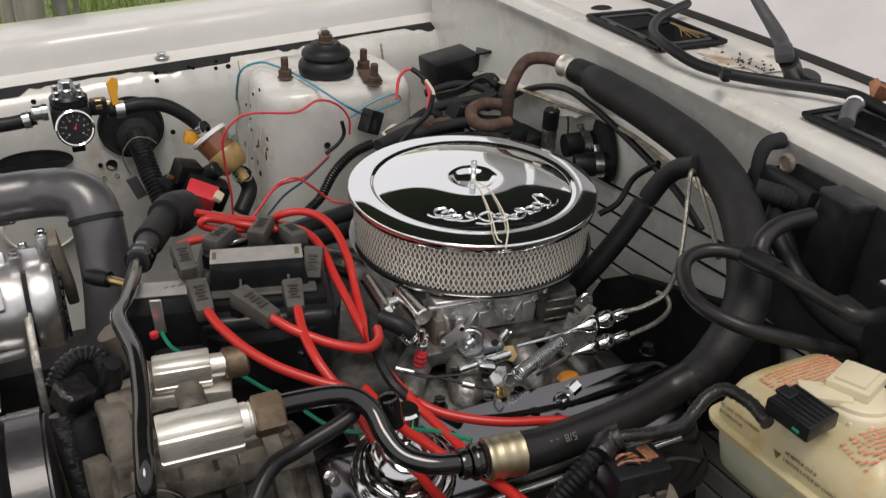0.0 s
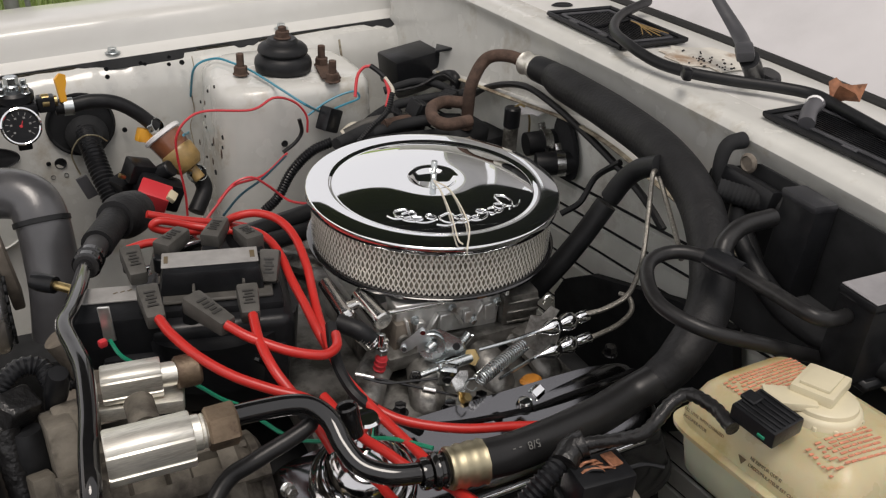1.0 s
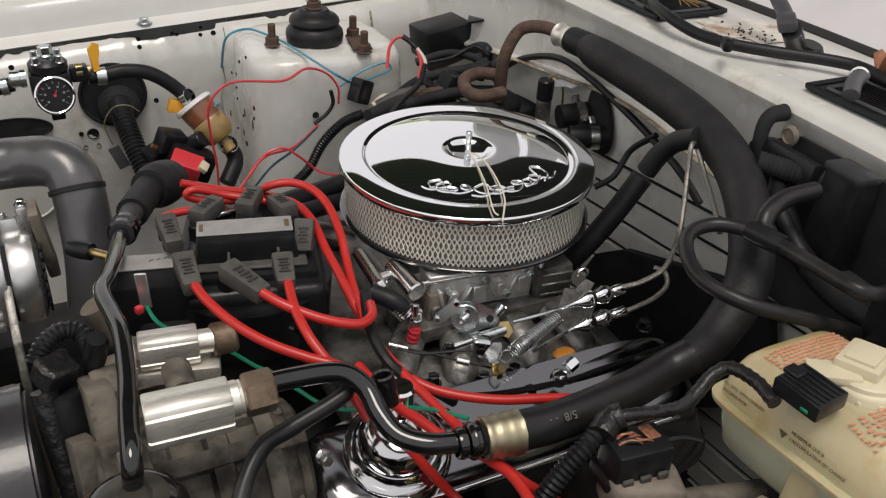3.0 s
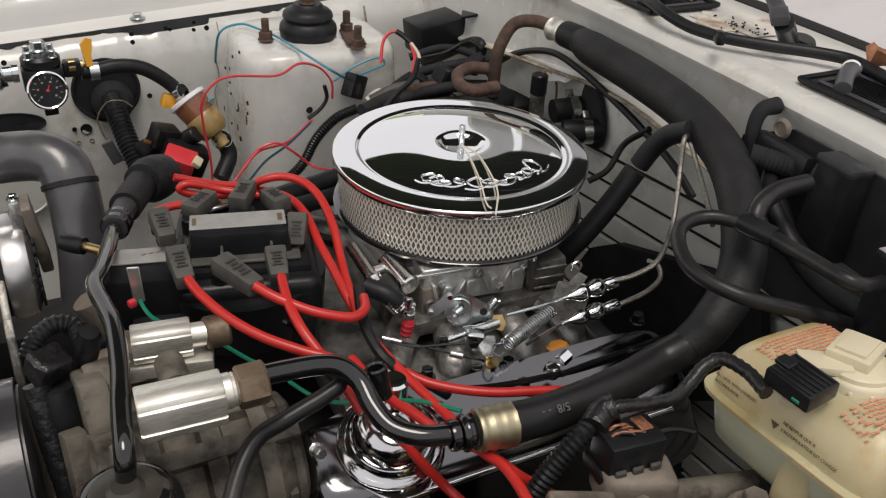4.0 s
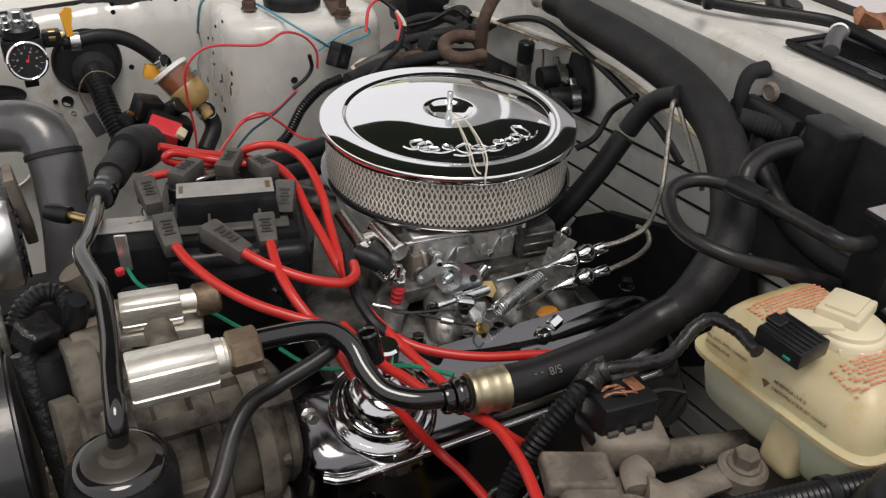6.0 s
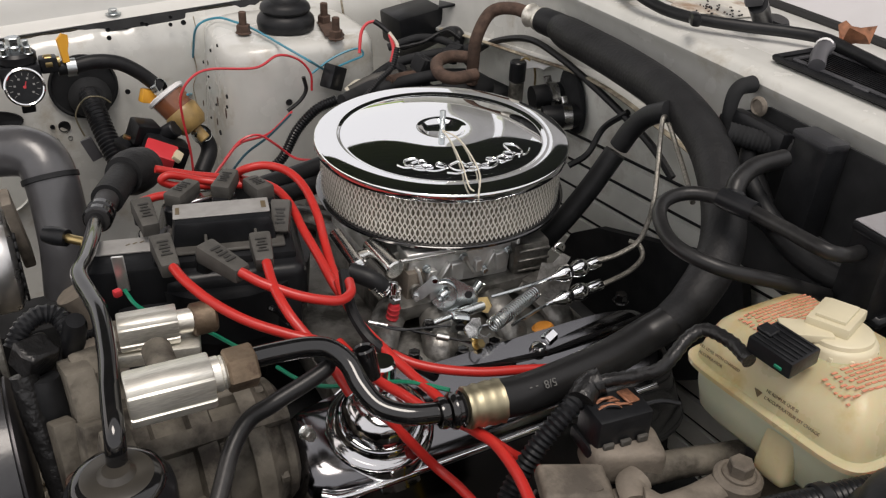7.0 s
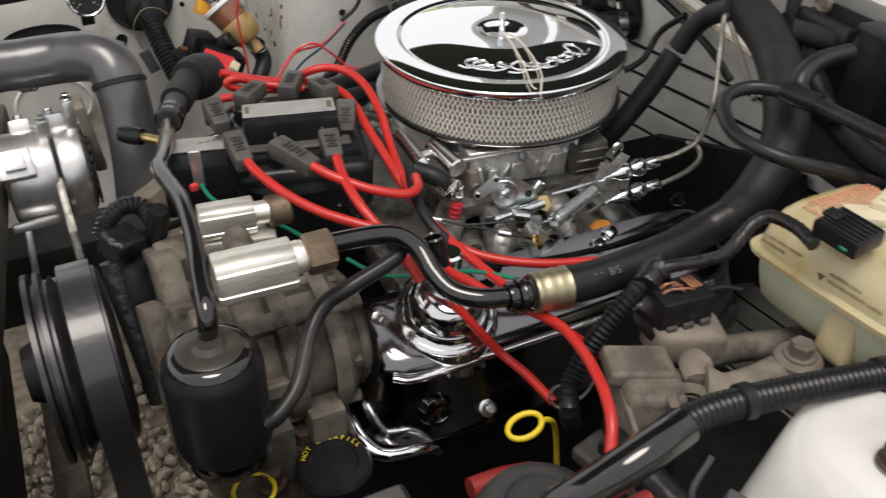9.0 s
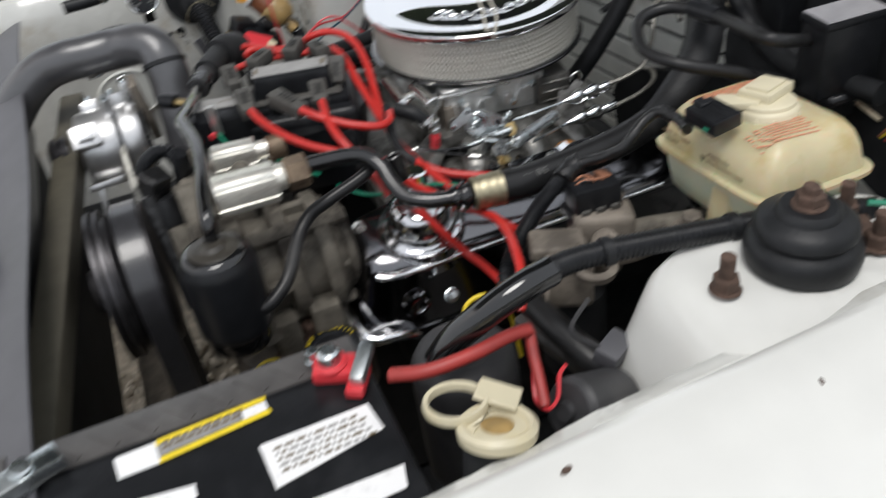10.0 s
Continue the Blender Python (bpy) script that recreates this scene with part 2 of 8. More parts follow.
ORANGEBIT = material("orange_gasket", (0.5, 0.2, 0.03), 0.5)
PAPER = material("pleated_filter_paper", (0.5, 0.47, 0.39), 0.75, grain=0.05)
MESHWIRE = material("filter_mesh_wire", (0.86, 0.84, 0.77), 0.42, 0.25)
AMBERFILTER = material("stained_filter_bowl", (0.2, 0.075, 0.035), 0.25, grain=0.2, scale=60, coat=0.5)
TANFILTER = material("tan_filter_base", (0.33, 0.22, 0.085), 0.35, grain=0.3, scale=60)
GRASS = material("grass_blades", (0.36, 0.46, 0.16), 0.7, grain=0.3, scale=9, random_tone=0.2)
SOIL = material("gravel_ground", (0.2, 0.17, 0.13), 0.9, grain=0.4, scale=40, stain=0.6, stain_color=(0.08, 0.07, 0.055), stain_scale=6, bump=0.8, bump_scale=60)
STONE = material("gravel_stone", (0.3, 0.26, 0.205), 0.85, grain=0.45, scale=60, stain=0.6, stain_color=(0.2, 0.17, 0.13), stain_scale=20)
ROOFWOOD = material("dark_boarding", (0.014, 0.0155, 0.036), 0.8, grain=0.3, scale=14, stretch=(1, 12, 1))
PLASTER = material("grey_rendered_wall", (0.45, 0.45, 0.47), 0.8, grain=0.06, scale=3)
TRUNK = material("pale_bark", (0.55, 0.52, 0.46), 0.8, grain=0.2, scale=20, stretch=(1, 1, 0.2), stain=0.4, stain_color=(0.3, 0.27, 0.22), stain_scale=6)
POST = material("grey_post", (0.36, 0.36, 0.36), 0.7, grain=0.2, scale=20)
SEALANT = material("old_seam_sealer", (0.36, 0.32, 0.24), 0.8, grain=0.3, scale=120, stain=0.8, stain_color=(0.1, 0.055, 0.03), stain_scale=40, stain_at=0.5, bump=0.4)


# ---- building tools ----
def link(name, bm, mat, parent=None, smooth=True, label="", bevel=0.0):
    me = bpy.data.meshes.new(name)
    bm.normal_update()
    bm.to_mesh(me)
    bm.free()
    me.materials.append(mat)
    if smooth:
        me.shade_smooth()
        me.set_sharp_from_angle(angle=radians(38))
    ob = new(name, me)
    if parent:
        ob.parent = parent
    if label:
        tagged(ob, label)
    return ob


def part(name, bm, mat, parent, label="", smooth=True):
    return link(name, bm, mat, parent, smooth, label)


def thing(name, label, category, at=(0, 0, 0), group="", kind=""):
    ob = new(name)
    ob.empty_display_size = 0.02
    ob.location = at
    return tagged(ob, label, category, group, kind)


def shift(at, turn=(0, 0, 0)):
    return pose(*at, *turn)


def aim(p, q):
    """The pose at p whose z axis runs to q."""
    d = Vector(q) - Vector(p)
    return Matrix.Translation(p) @ d.to_track_quat("Z", "Y").to_matrix().to_4x4()


def add_box(bm, size, m=Matrix(), bevel=0.0, seg=2, taper=1.0):
    r = bmesh.ops.create_cube(bm, size=1)
    vs = r["verts"]
    for v in vs:
        k = taper if v.co.z > 0 else 1.0
        v.co = Vector((v.co.x * size[0] * k, v.co.y * size[1] * k, v.co.z * size[2]))
    if bevel:
        es = list({e for v in vs for e in v.link_edges})
        r = bmesh.ops.bevel(bm, geom=es, offset=bevel, segments=seg, affect="EDGES", profile=0.6)
        vs = list({v for f in r["faces"] for v in f.verts} | {v for v in vs if v.is_valid})
    bmesh.ops.transform(bm, matrix=m, verts=[v for v in vs if v.is_valid])
    return bm


def box(size, m=Matrix(), bevel=0.0, seg=2, taper=1.0):
    return add_box(bmesh.new(), size, m, bevel, seg, taper)


def add_lathe(bm, profile, m=Matrix(), seg=32, squash=None):
    """Turns (radius, height) pairs round the z axis."""
    rings = []
    for r, z in profile:
        if r < 1e-6:
            rings.append([bm.verts.new(m @ Vector((0, 0, z)))])
        else:
            rings.append([bm.verts.new(m @ Vector((r * math.cos(2 * math.pi * i / seg), r * math.sin(2 * math.pi * i / seg) * (squash or 1.0), z))) for i in range(seg)])
    for a, b in zip(rings, rings[1:]):
        for i in range(seg):
            j = (i + 1) % seg
            if len(a) == 1 and len(b) > 1:
                bm.faces.new((a[0], b[i], b[j]))
            elif len(b) == 1 and len(a) > 1:
                bm.faces.new((a[i], a[j], b[0]))
            elif len(a) > 1:
                bm.faces.new((a[i], a[j], b[j], b[i]))
    bmesh.ops.recalc_face_normals(bm, faces=bm.faces[:])
    return bm


def lathe(profile, m=Matrix(), seg=32, squash=None):
    return add_lathe(bmesh.new(), profile, m, seg, squash)


def rod(r, h, bevel=0.0):
    b = bevel or r * 0.15
    return [(0, 0), (r - b, 0), (r, b), (r, h - b), (r - b, h), (0, h)]


def add_hex(bm, r, h, m=Matrix()):
    b = r * 0.1
    return add_lathe(bm, [(0, 0), (r - b, 0), (r, b), (r, h - b), (r - b, h), (0, h)], m, 6)


def spline(pts, n=8):
    """A smooth line through the points."""
    p = [Vector(q) for q in pts]
    if len(p) < 3:
        return [p[0].lerp(p[-1], i / n) for i in range(n + 1)]
    p = [p[0] * 2 - p[1]] + p + [p[-1] * 2 - p[-2]]
    out = []
    for a, b, c, d in zip(p, p[1:], p[2:], p[3:]):
        for i in range(n):
            t = i / n
            out.append(0.5 * (2 * b + (c - a) * t + (2 * a - 5 * b + 4 * c - d) * t * t + (3 * b - a - 3 * c + d) * t ** 3))
    return out + [p[-2]]


def add_tube(bm, pts, r, seg=12, n=8, ribs=0.0, pitch=0.006, cap=True, taper=None, flat=1.0):
    """A round tube along a smooth line; ribs: depth of corrugations; taper: radii along it."""
    line = spline(pts, n)
    if ribs:
        fine, left = [], 0.0
        step = pitch / 2
        total = sum((b - a).length for a, b in zip(line, line[1:]))
        count = max(int(total / step), 4)
        acc, k = 0.0, 0
        lens = [0.0]
        for a, b in zip(line, line[1:]):
            lens.append(lens[-1] + (b - a).length)
        for i in range(count + 1):
            s = total * i / count
            while k < len(lens) - 2 and lens[k + 1] < s:
                k += 1
            f = (s - lens[k]) / max(lens[k + 1] - lens[k], 1e-9)
            fine.append(line[k].lerp(line[k + 1], f))
        line = fine
    up = Vector((0.13, 0.21, 0.97))
    rings = []
    for i, p in enumerate(line):
        d = (line[min(i + 1, len(line) - 1)] - line[max(i - 1, 0)]).normalized()
        side = d.cross(up)
        if side.length < 1e-4:
            side = d.cross(Vector((1, 0, 0)))
        side.normalize()
        up = side.cross(d).normalized()
        f = i / max(len(line) - 1, 1)
        if taper:
            k = f * (len(taper) - 1)
            a = min(int(k), len(taper) - 2)
            rr = taper[a] + (taper[a + 1] - taper[a]) * (k - a)
        else:
            rr = r
        if ribs and i % 2:
            rr -= ribs
        rings.append([bm.verts.new(p + rr * (math.cos(2 * math.pi * j / seg) * side + flat * math.sin(2 * math.pi * j / seg) * up)) for j in range(seg)])
    for a, b in zip(rings, rings[1:]):
        for j in range(seg):
            bm.faces.new((a[j], a[(j + 1) % seg], b[(j + 1) % seg], b[j]))
    if cap:
        bm.faces.new(rings[0][::-1])
        bm.faces.new(rings[-1])
    return bm


def tube(pts, r, **k):
    return add_tube(bmesh.new(), pts, r, **k)


def hose(name, pts, r, mat, label, category="hose", group="", **k):
    ob = link(name, tube(pts, r, **k), mat)
    return tagged(ob, label, category, group)


def sheet(rows):
    """A skin through rows of points."""
    bm = bmesh.new()
    grid = [[bm.verts.new(p) for p in row] for row in rows]
    for a, b in zip(grid, grid[1:]):
        for i in range(len(a) - 1):
            bm.faces.new((a[i], a[i + 1], b[i + 1], b[i]))
    return bm


def thick(bm, t):
    bmesh.ops.recalc_face_normals(bm, faces=bm.faces[:])
    bmesh.ops.solidify(bm, geom=bm.faces[:], thickness=t)
    return bm

# ---- ground, carport and distance ----
def rough_sheet(x0, x1, y0, y1, nx, ny, z, amp, s):
    return sheet([[(x0 + (x1 - x0) * i / nx, y0 + (y1 - y0) * j / ny,
                    z + amp * noise.noise(Vector((i * s, j * s, 3.1)))) for i in range(nx + 1)] for j in range(ny + 1)])


ground = link("ground", rough_sheet(-60, 60, -60, 60, 60, 60, 0.0, 0.0, 0.3), SOIL)
tagged(ground, "brown gravel and soil ground under the car", "ground", kind="structure")
lawn = link("lawn", rough_sheet(-40, 40, 2.2, 50, 40, 40, 0.02, 0.03, 0.4), GRASS)
tagged(lawn, "bright green lawn beyond the far fender", "lawn", kind="structure")

# grass blades near the place where the lawn shows
bm = bmesh.new()
rnd = random.Random(3)
for i in range(9000):
    x, y = rnd.uniform(-2.6, 2.2), rnd.uniform(2.3, 7.0)
    a, h, w = rnd.uniform(0, 6.28), rnd.uniform(0.06, 0.16), rnd.uniform(0.006, 0.012)
    p = Vector((x, y, 0.02))
    s = Vector((math.cos(a), math.sin(a), 0))
    t = Vector((rnd.uniform(-0.05, 0.05), rnd.uniform(-0.05, 0.05), h))
    v = [bm.verts.new(q) for q in (p - s * w, p + s * w, p + t * 0.6 + s * w * 0.6, p + t * 0.6 - s * w * 0.6, p + t * 1.0 + s * 0.01)]
    bm.faces.new(v[:4])
    bm.faces.new((v[3], v[2], v[4]))
tagged(link("grass", bm, GRASS, smooth=False), "uneven bright green grass blades on the lawn", "grass", kind="stuff")

# loose gravel seen down past the engine
ico = bmesh.new()
bmesh.ops.create_icosphere(ico, subdivisions=1, radius=1.0)
ball = np.array([v.co[:] for v in ico.verts])
ball_faces = [[v.index for v in f.verts] for f in ico.faces]
ico.free()
verts, faces = [], []
for i in range(2600):
    x, y = rnd.uniform(-1.0, -0.1), rnd.uniform(-0.6, 0.7)
    r = rnd.uniform(0.008, 0.019)
    turn = np.array(Euler((rnd.uniform(0, 6), rnd.uniform(0, 6), rnd.uniform(0, 6))).to_matrix())
    size = np.array((r * rnd.uniform(0.8, 1.4), r, r * rnd.uniform(0.5, 0.8)))
    faces += [[k + 12 * i for k in f] for f in ball_faces]
    verts.append((ball * size * np.array([[rnd.uniform(0.75, 1.15)] for k in range(12)])) @ turn.T + (x, y, rnd.uniform(0.0, 0.012)))
gravel_mesh = bpy.data.meshes.new("gravel")
gravel_mesh.from_pydata(np.concatenate(verts).tolist(), [], faces)
gravel_mesh.materials.append(STONE)
tagged(new("gravel", gravel_mesh), "pale brown loose gravel stones under the engine", "gravel", kind="stuff")

roof = thing("carport_roof", "dark boarded roof over the car", "roof", kind="structure")
for i in range(15):
    y = 0.55 + 0.3 * i
    part("board", box((10.0, 0.29, 0.025), shift((1.3, y, 4.0)), 0.005, 1), ROOFWOOD, roof)
for x in (-2.8, -1.4, 0.0, 1.4, 2.8, 4.2, 5.6):
    part("rafter", box((0.06, 4.5, 0.14), shift((x, 2.65, 4.085)), 0.004, 1), ROOFWOOD, roof)
# added out of view; its low height lets skylight reach the firewall
end_wall = link("unseen_wall_front", box((0.1, 8.4, 1.1), shift((-3.75, 1.7, 0.55)), 0.01, 1), ROOFWOOD)
tagged(end_wall, "unseen low dark wall added ahead of the car to limit the light", "wall", kind="structure")
# added out of view to grey the right side of the lid's reflection
back_wall = link("unseen_wall_rear", box((0.12, 14, 4.2), shift((6.4, 1.5, 2.1)), 0.01, 1), FIREWALL)
tagged(back_wall, "unseen plain pale wall added behind the car for the lid's reflection", "wall", kind="structure")

# two unseen wall pieces; the sky gap between them reflects as a bright patch
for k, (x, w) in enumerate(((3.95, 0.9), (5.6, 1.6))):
    side_wall = link("unseen_wall_side", box((w, 0.12, 6.4), shift((x, 6.1, 3.2)), 0.01, 1), PLASTER)
    tagged(side_wall, "unseen plain grey wall added beyond the far side for the lid's reflection", "wall", kind="structure")

for k, (x, y, r) in enumerate(((-0.457, 3.3, 0.03), (-0.368, 3.25, 0.058), (-0.232, 3.3, 0.028), (-0.157, 3.35, 0.011))):
    p = link("fence_post", lathe([(r * 1.15, 0), (r * 1.02, 0.15), (r, 0.6), (r * 0.95, 1.7), (0, 1.7)], shift((x, y, 0), (2 * k - 3, 3 - 2 * k, 0)), 16), TRUNK if k < 2 else POST)
    tagged(p, "pale weathered post standing on the lawn" if k < 2 else "thin grey post standing on the lawn", "post", "posts on the lawn")
hedge = link("backdrop", rough_sheet(-30, 30, 0, 4, 60, 8, 0, 0.0, 0.5), GRASS)
hedge.matrix_world = pose(0, 30, 0, 90, 0, 0)
tagged(hedge, "pale green far hedge behind the lawn", "hedge", kind="structure")


# ---- body shell: fenders, aprons, strut towers, firewall, cowl ----
def rise(x):
    return 0.927 + 0.06 * x


def fender(side, name, label):
    """Inner flange, upright edge, crown and outer skin along the car."""
    root = thing(name, label, "fender", kind="structure")
    rows = []
    for i in range(33):
        x = -0.95 + i * 0.055
        z = rise(x)
        wob = 0.0025 * math.sin(i * 1.7)
        prof = [(0.622, -0.004), (0.634, 0.0), (0.642, 0.006), (0.645, 0.02), (0.6475, 0.036 + wob * 0.3), (0.652, 0.044), (0.662, 0.048), (0.69, 0.05), (0.74, 0.048), (0.79, 0.042), (0.83, 0.03), (0.855, 0.0), (0.87, -0.08), (0.885, -0.3), (0.88, -0.5)]
        rows.append([(x, side * (y + 0.004 * x), z + dz) for y, dz in prof])
    skin = part("skin", thick(sheet(rows), 0.0015), FENDER, root)
    # row of bolts on the inner flange
    for x in (-0.62, -0.21, 0.05, 0.33):
        bm = bmesh.new()
        add_lathe(bm, rod(0.011, 0.002), shift((x, side * 0.633, rise(x) + 0.001)), 20)
        add_hex(bm, 0.0065, 0.006, shift((x, side * 0.633, rise(x) + 0.003)))
        part("bolt", bm, STEEL, root)
    return root


def seam_gap_shade(root, side):
    """A dark ragged sheet painting the shade in the gap between fender flange and inner panel."""
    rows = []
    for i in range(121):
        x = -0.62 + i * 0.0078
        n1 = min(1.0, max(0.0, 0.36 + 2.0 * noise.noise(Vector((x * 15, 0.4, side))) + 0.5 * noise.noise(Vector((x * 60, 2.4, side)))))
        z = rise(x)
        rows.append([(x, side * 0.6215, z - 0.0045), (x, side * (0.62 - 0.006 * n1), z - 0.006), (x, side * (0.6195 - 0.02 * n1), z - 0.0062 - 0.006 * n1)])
    return part("seam_gap_shade", thick(sheet(rows), 0.0008), DARK, root, "black ragged sheet painting the shade in the gap under the flange")


far_fender = fender(1, "fender_far", "white front fender with bolts on its inner flange")
near_fender = fender(-1, "fender_near", "white front fender with dents and small rust spots")
seam_gap_shade(far_fender, 1)
for x, y, a, s in ((-0.245, -0.672, 20, 1.0), (-0.31, -0.705, 40, 1.6), (-0.10, -0.69, 70, 0.8), (0.0, -0.71, 10, 1.2)):
    m = shift((x, y, rise(x) + 0.0495), (2, 0, a)) @ Matrix.Diagonal((0.004 * s, 0.002 * s, 0.0008, 1))
    bm = bmesh.new()
    bmesh.ops.create_icosphere(bm, subdivisions=2, radius=1.0, matrix=m)
    part("rust_spot", bm, RUST, near_fender)


def apron(side, name, label):
    root = thing(name, label, "inner fender", kind="structure")
    rows = []
    for i in range(133):
        x = -0.62 + i * 0.0075
        z = rise(x)
        crease = 0.0045 * math.exp(-((x + 0.235) / 0.07) ** 2)
        n1 = 0.003 * noise.noise(Vector((x * 9, 1.3, side))) + crease * noise.noise(Vector((x * 55, 3.3, side)))
        prof = [(0.626, -0.016), (0.614, -0.0085 + n1), (0.6, -0.014 + n1), (0.59, -0.03), (0.584, -0.05), (0.58 + n1, -0.09), (0.578 - n1, -0.14), (0.575, -0.2), (0.572 + n1, -0.27), (0.566, -0.34), (0.55, -0.42), (0.53, -0.5)]
        rows.append([(x, side * (y + 0.003 * math.sin(x * 14 + dz * 20) + crease * noise.noise(Vector((x * 34 + dz * 25, dz * 60, side)))), z + dz) for y, dz in prof])
    part("panel", thick(sheet(rows), 0.0015), WHITE, root)
    return root


apron_far = apron(1, "inner_fender_far", "white stained inner fender panel with punched holes")
apron(-1, "inner_fender_near", "white inner fender panel beside the battery")


def hole(root, x, y, z, r, squash=1.0, side=1, depth=0.004, mat=None, name="hole"):
    """A dark punched opening with a rolled lip."""
    m = shift((x, y, z), (90 * side, 0, 0))
    bm = bmesh.new()
    add_lathe(bm, [(0, 0.0006), (r * 0.86, 0.0006), (r * 0.9, 0.0022), (r, 0.0024), (r * 1.04, 0.0)], m, 24, squash)
    return part(name, bm, mat or DARK, root)


def tower(cx, cy, side, name, label, front=0.108, inner=0.082, flare=0.0):
    root = thing(name, label, "strut tower", kind="structure")
    rows = []
    seg = 48
    levels = [(0.0, 0.0), (0.0, 0.6), (0.0, 0.84), (-0.004, 0.93), (-0.013, 0.985), (-0.03, 1.0), (-0.08, 1.02), (-0.16, 1.07), (-0.27, 1.15), (-0.45, 1.3)]
    for dz, k in levels:
        row = []
        for j in range(seg + 1):
            a = 2 * math.pi * j / seg
            c, s = math.cos(a), math.sin(a)
            e = 0.55
            hx = front * (1 + min(0.4, flare * -dz)) if c < 0 else 0.12
            hy = inner if s * side < 0 else 0.12
            row.append((cx + k * hx * math.copysign(abs(c) ** e, c), cy + k * hy * math.copysign(abs(s) ** e, s), 0.915 + dz + 0.0015 * noise.noise(Vector((c * 2, s * 2, dz * 9)))))
        rows.append(row)
    # same white on both towers; the near one's stronger light is put into lighter paint
    part("shell", sheet(rows), FENDER if flare else WHITE, root)
    return root


tower_far = tower(0.003, 0.483, 1, "strut_tower_far", "white strut tower with chipped paint and small holes")
tower(0.008, -0.547, -1, "strut_tower_near", "clean white strut tower beside the near fender", 0.098, 0.06, 4.0)

firewall = thing("firewall", "dusty white ribbed firewall with a rusty seam", "firewall", kind="structure")
# cowl front: rounded edge at the top, upright face down to the seam flange, plain and ribbed panel below
def seam_z(y):
    return 0.946 - 0.13 * abs(y - 0.08)


rows = []
for i in range(41):
    y = -0.62 + i * 0.031
    bow = 0.262 - 0.03 * (y / 0.6) ** 2
    zb = seam_z(y)
    prof = [(0.05, 1.034), (0.02, 1.0335), (0.009, 1.032), (0.003, 1.0285), (0.0, 1.0225), (0.0015, 1.017), (0.006, 1.012), (0.0075, 1.0), (0.007, 0.98), (0.005, zb + 0.012), (0.003, zb + 0.004), (-0.006, zb), (-0.006, zb - 0.004), (0.03, zb - 0.006)]
    rows.append([(bow + dx, y, z) for dx, z in prof])
part("cowl_face", thick(sheet(rows), 0.002), WHITE, firewall)
rows = []
prof = [(0.0, 0.955), (0.0, 0.9)]
for k in range(11):
    z = 0.862 - k * 0.038
    prof += [(0.0, z), (0.004, z - 0.001), (0.012, z - 0.0025), (0.012, z - 0.0065), (0.003, z - 0.0085), (0.0, z - 0.0095)]
for i in range(31):
    y = -0.66 + i * 0.044
    rows.append([(0.273 + (0.9 - z) * 0.06 + d, y, z - (0.1 * y if z < 0.89 else 0.0)) for d, z in prof])
part("ribbed_panel", sheet(rows), FIREWALL, firewall)
# black strips paint the shade inside the grooves between the ribs
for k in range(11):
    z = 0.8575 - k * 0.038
    part("groove_shade", tube([(0.2785 + (0.9 - z) * 0.06, y, z - 0.1 * y) for y in (-0.66, -0.3, 0.0, 0.3, 0.6)], 0.0026, seg=6, n=2), DARK, firewall, "black strip standing in for the shade in the groove")
part("torn_flap", thick(sheet([[(0.252 - 0.012 * v - 0.003 * math.sin(u * 5), 0.235 - 0.06 * u, 0.926 + 0.004 * u - 0.016 * v * (0.6 + 0.4 * math.sin(u * 4 + 1))) for v in (0, 0.35, 0.7, 1.0)] for u in (0, 0.2, 0.4, 0.6, 0.8, 1.0)]), 0.0012), LABEL, firewall, "torn pale insulation hanging from the seam")
part("seam", tube([(0.252 - 0.03 * (y / 0.6) ** 2, y, seam_z(y) + 0.001 + 0.0012 * math.sin(y * 90)) for y in (0.44, 0.36, 0.28, 0.2, 0.12, 0.04, -0.04, -0.12, -0.2, -0.3, -0.4)], 0.0045, seg=8, flat=0.5), SEALANT, firewall, "rusty cracked seam sealer")

cowl = thing("cowl", "white cowl panel below the windscreen with leaf litter", "cowl", kind="structure")
rows = []
for i in range(31):
    y = -0.7 + i * 0.0467
    bow = 0.31 - 0.03 * (y / 0.6) ** 2
    rows.append([(bow + d, y, 1.034 + z) for d, z in ((0, 0), (0.03, 0.0), (0.08, -0.001), (0.12, -0.002), (0.16, -0.003), (0.2, -0.004))])
part("panel", sheet(rows), FENDER, cowl)

rows = []
for i in range(25):
    y = -0.75 + i * 0.0625
    bow = 0.46 - 0.05 * (y / 0.6) ** 2
    rows.append([(bow + s * 0.78, y * (1 - 0.08 * s), 1.03 + s * 0.5) for s in (0, 0.1, 0.25, 0.45, 0.7, 0.95)])
windscreen = link("windscreen", thick(sheet(rows), 0.005), GLASS)
tagged(windscreen, "dusty grey windscreen with water drops", "windscreen", kind="structure")

# ---- air cleaner ----
LIDZ = 0.95
air = thing("air_cleaner", "round chrome air cleaner with a pleated mesh element", "air cleaner", (0, 0, LIDZ + 0.0008))
air.rotation_euler = (radians(0.54), radians(-0.29), 0)
air.scale = (1.0177, 1.0177, 1.0177)
lid_profile = [(0.0, 0.0), (0.012, 0.0002), (0.0165, 0.0009), (0.0195, 0.0024), (0.022, 0.0048), (0.0238, 0.006), (0.026, 0.0063), (0.06, 0.0045), (0.0965, 0.0006), (0.0992, -0.0005), (0.1012, -0.0008), (0.103, 0.0002), (0.1055, 0.0007), (0.118, -0.0005), (0.1252, -0.001), (0.1257, -0.0011), (0.1265, -0.0016), (0.127, -0.0024), (0.1271, -0.003), (0.1271, -0.0085), (0.1264, -0.0095), (0.1245, -0.0098), (0.1, -0.0098)]
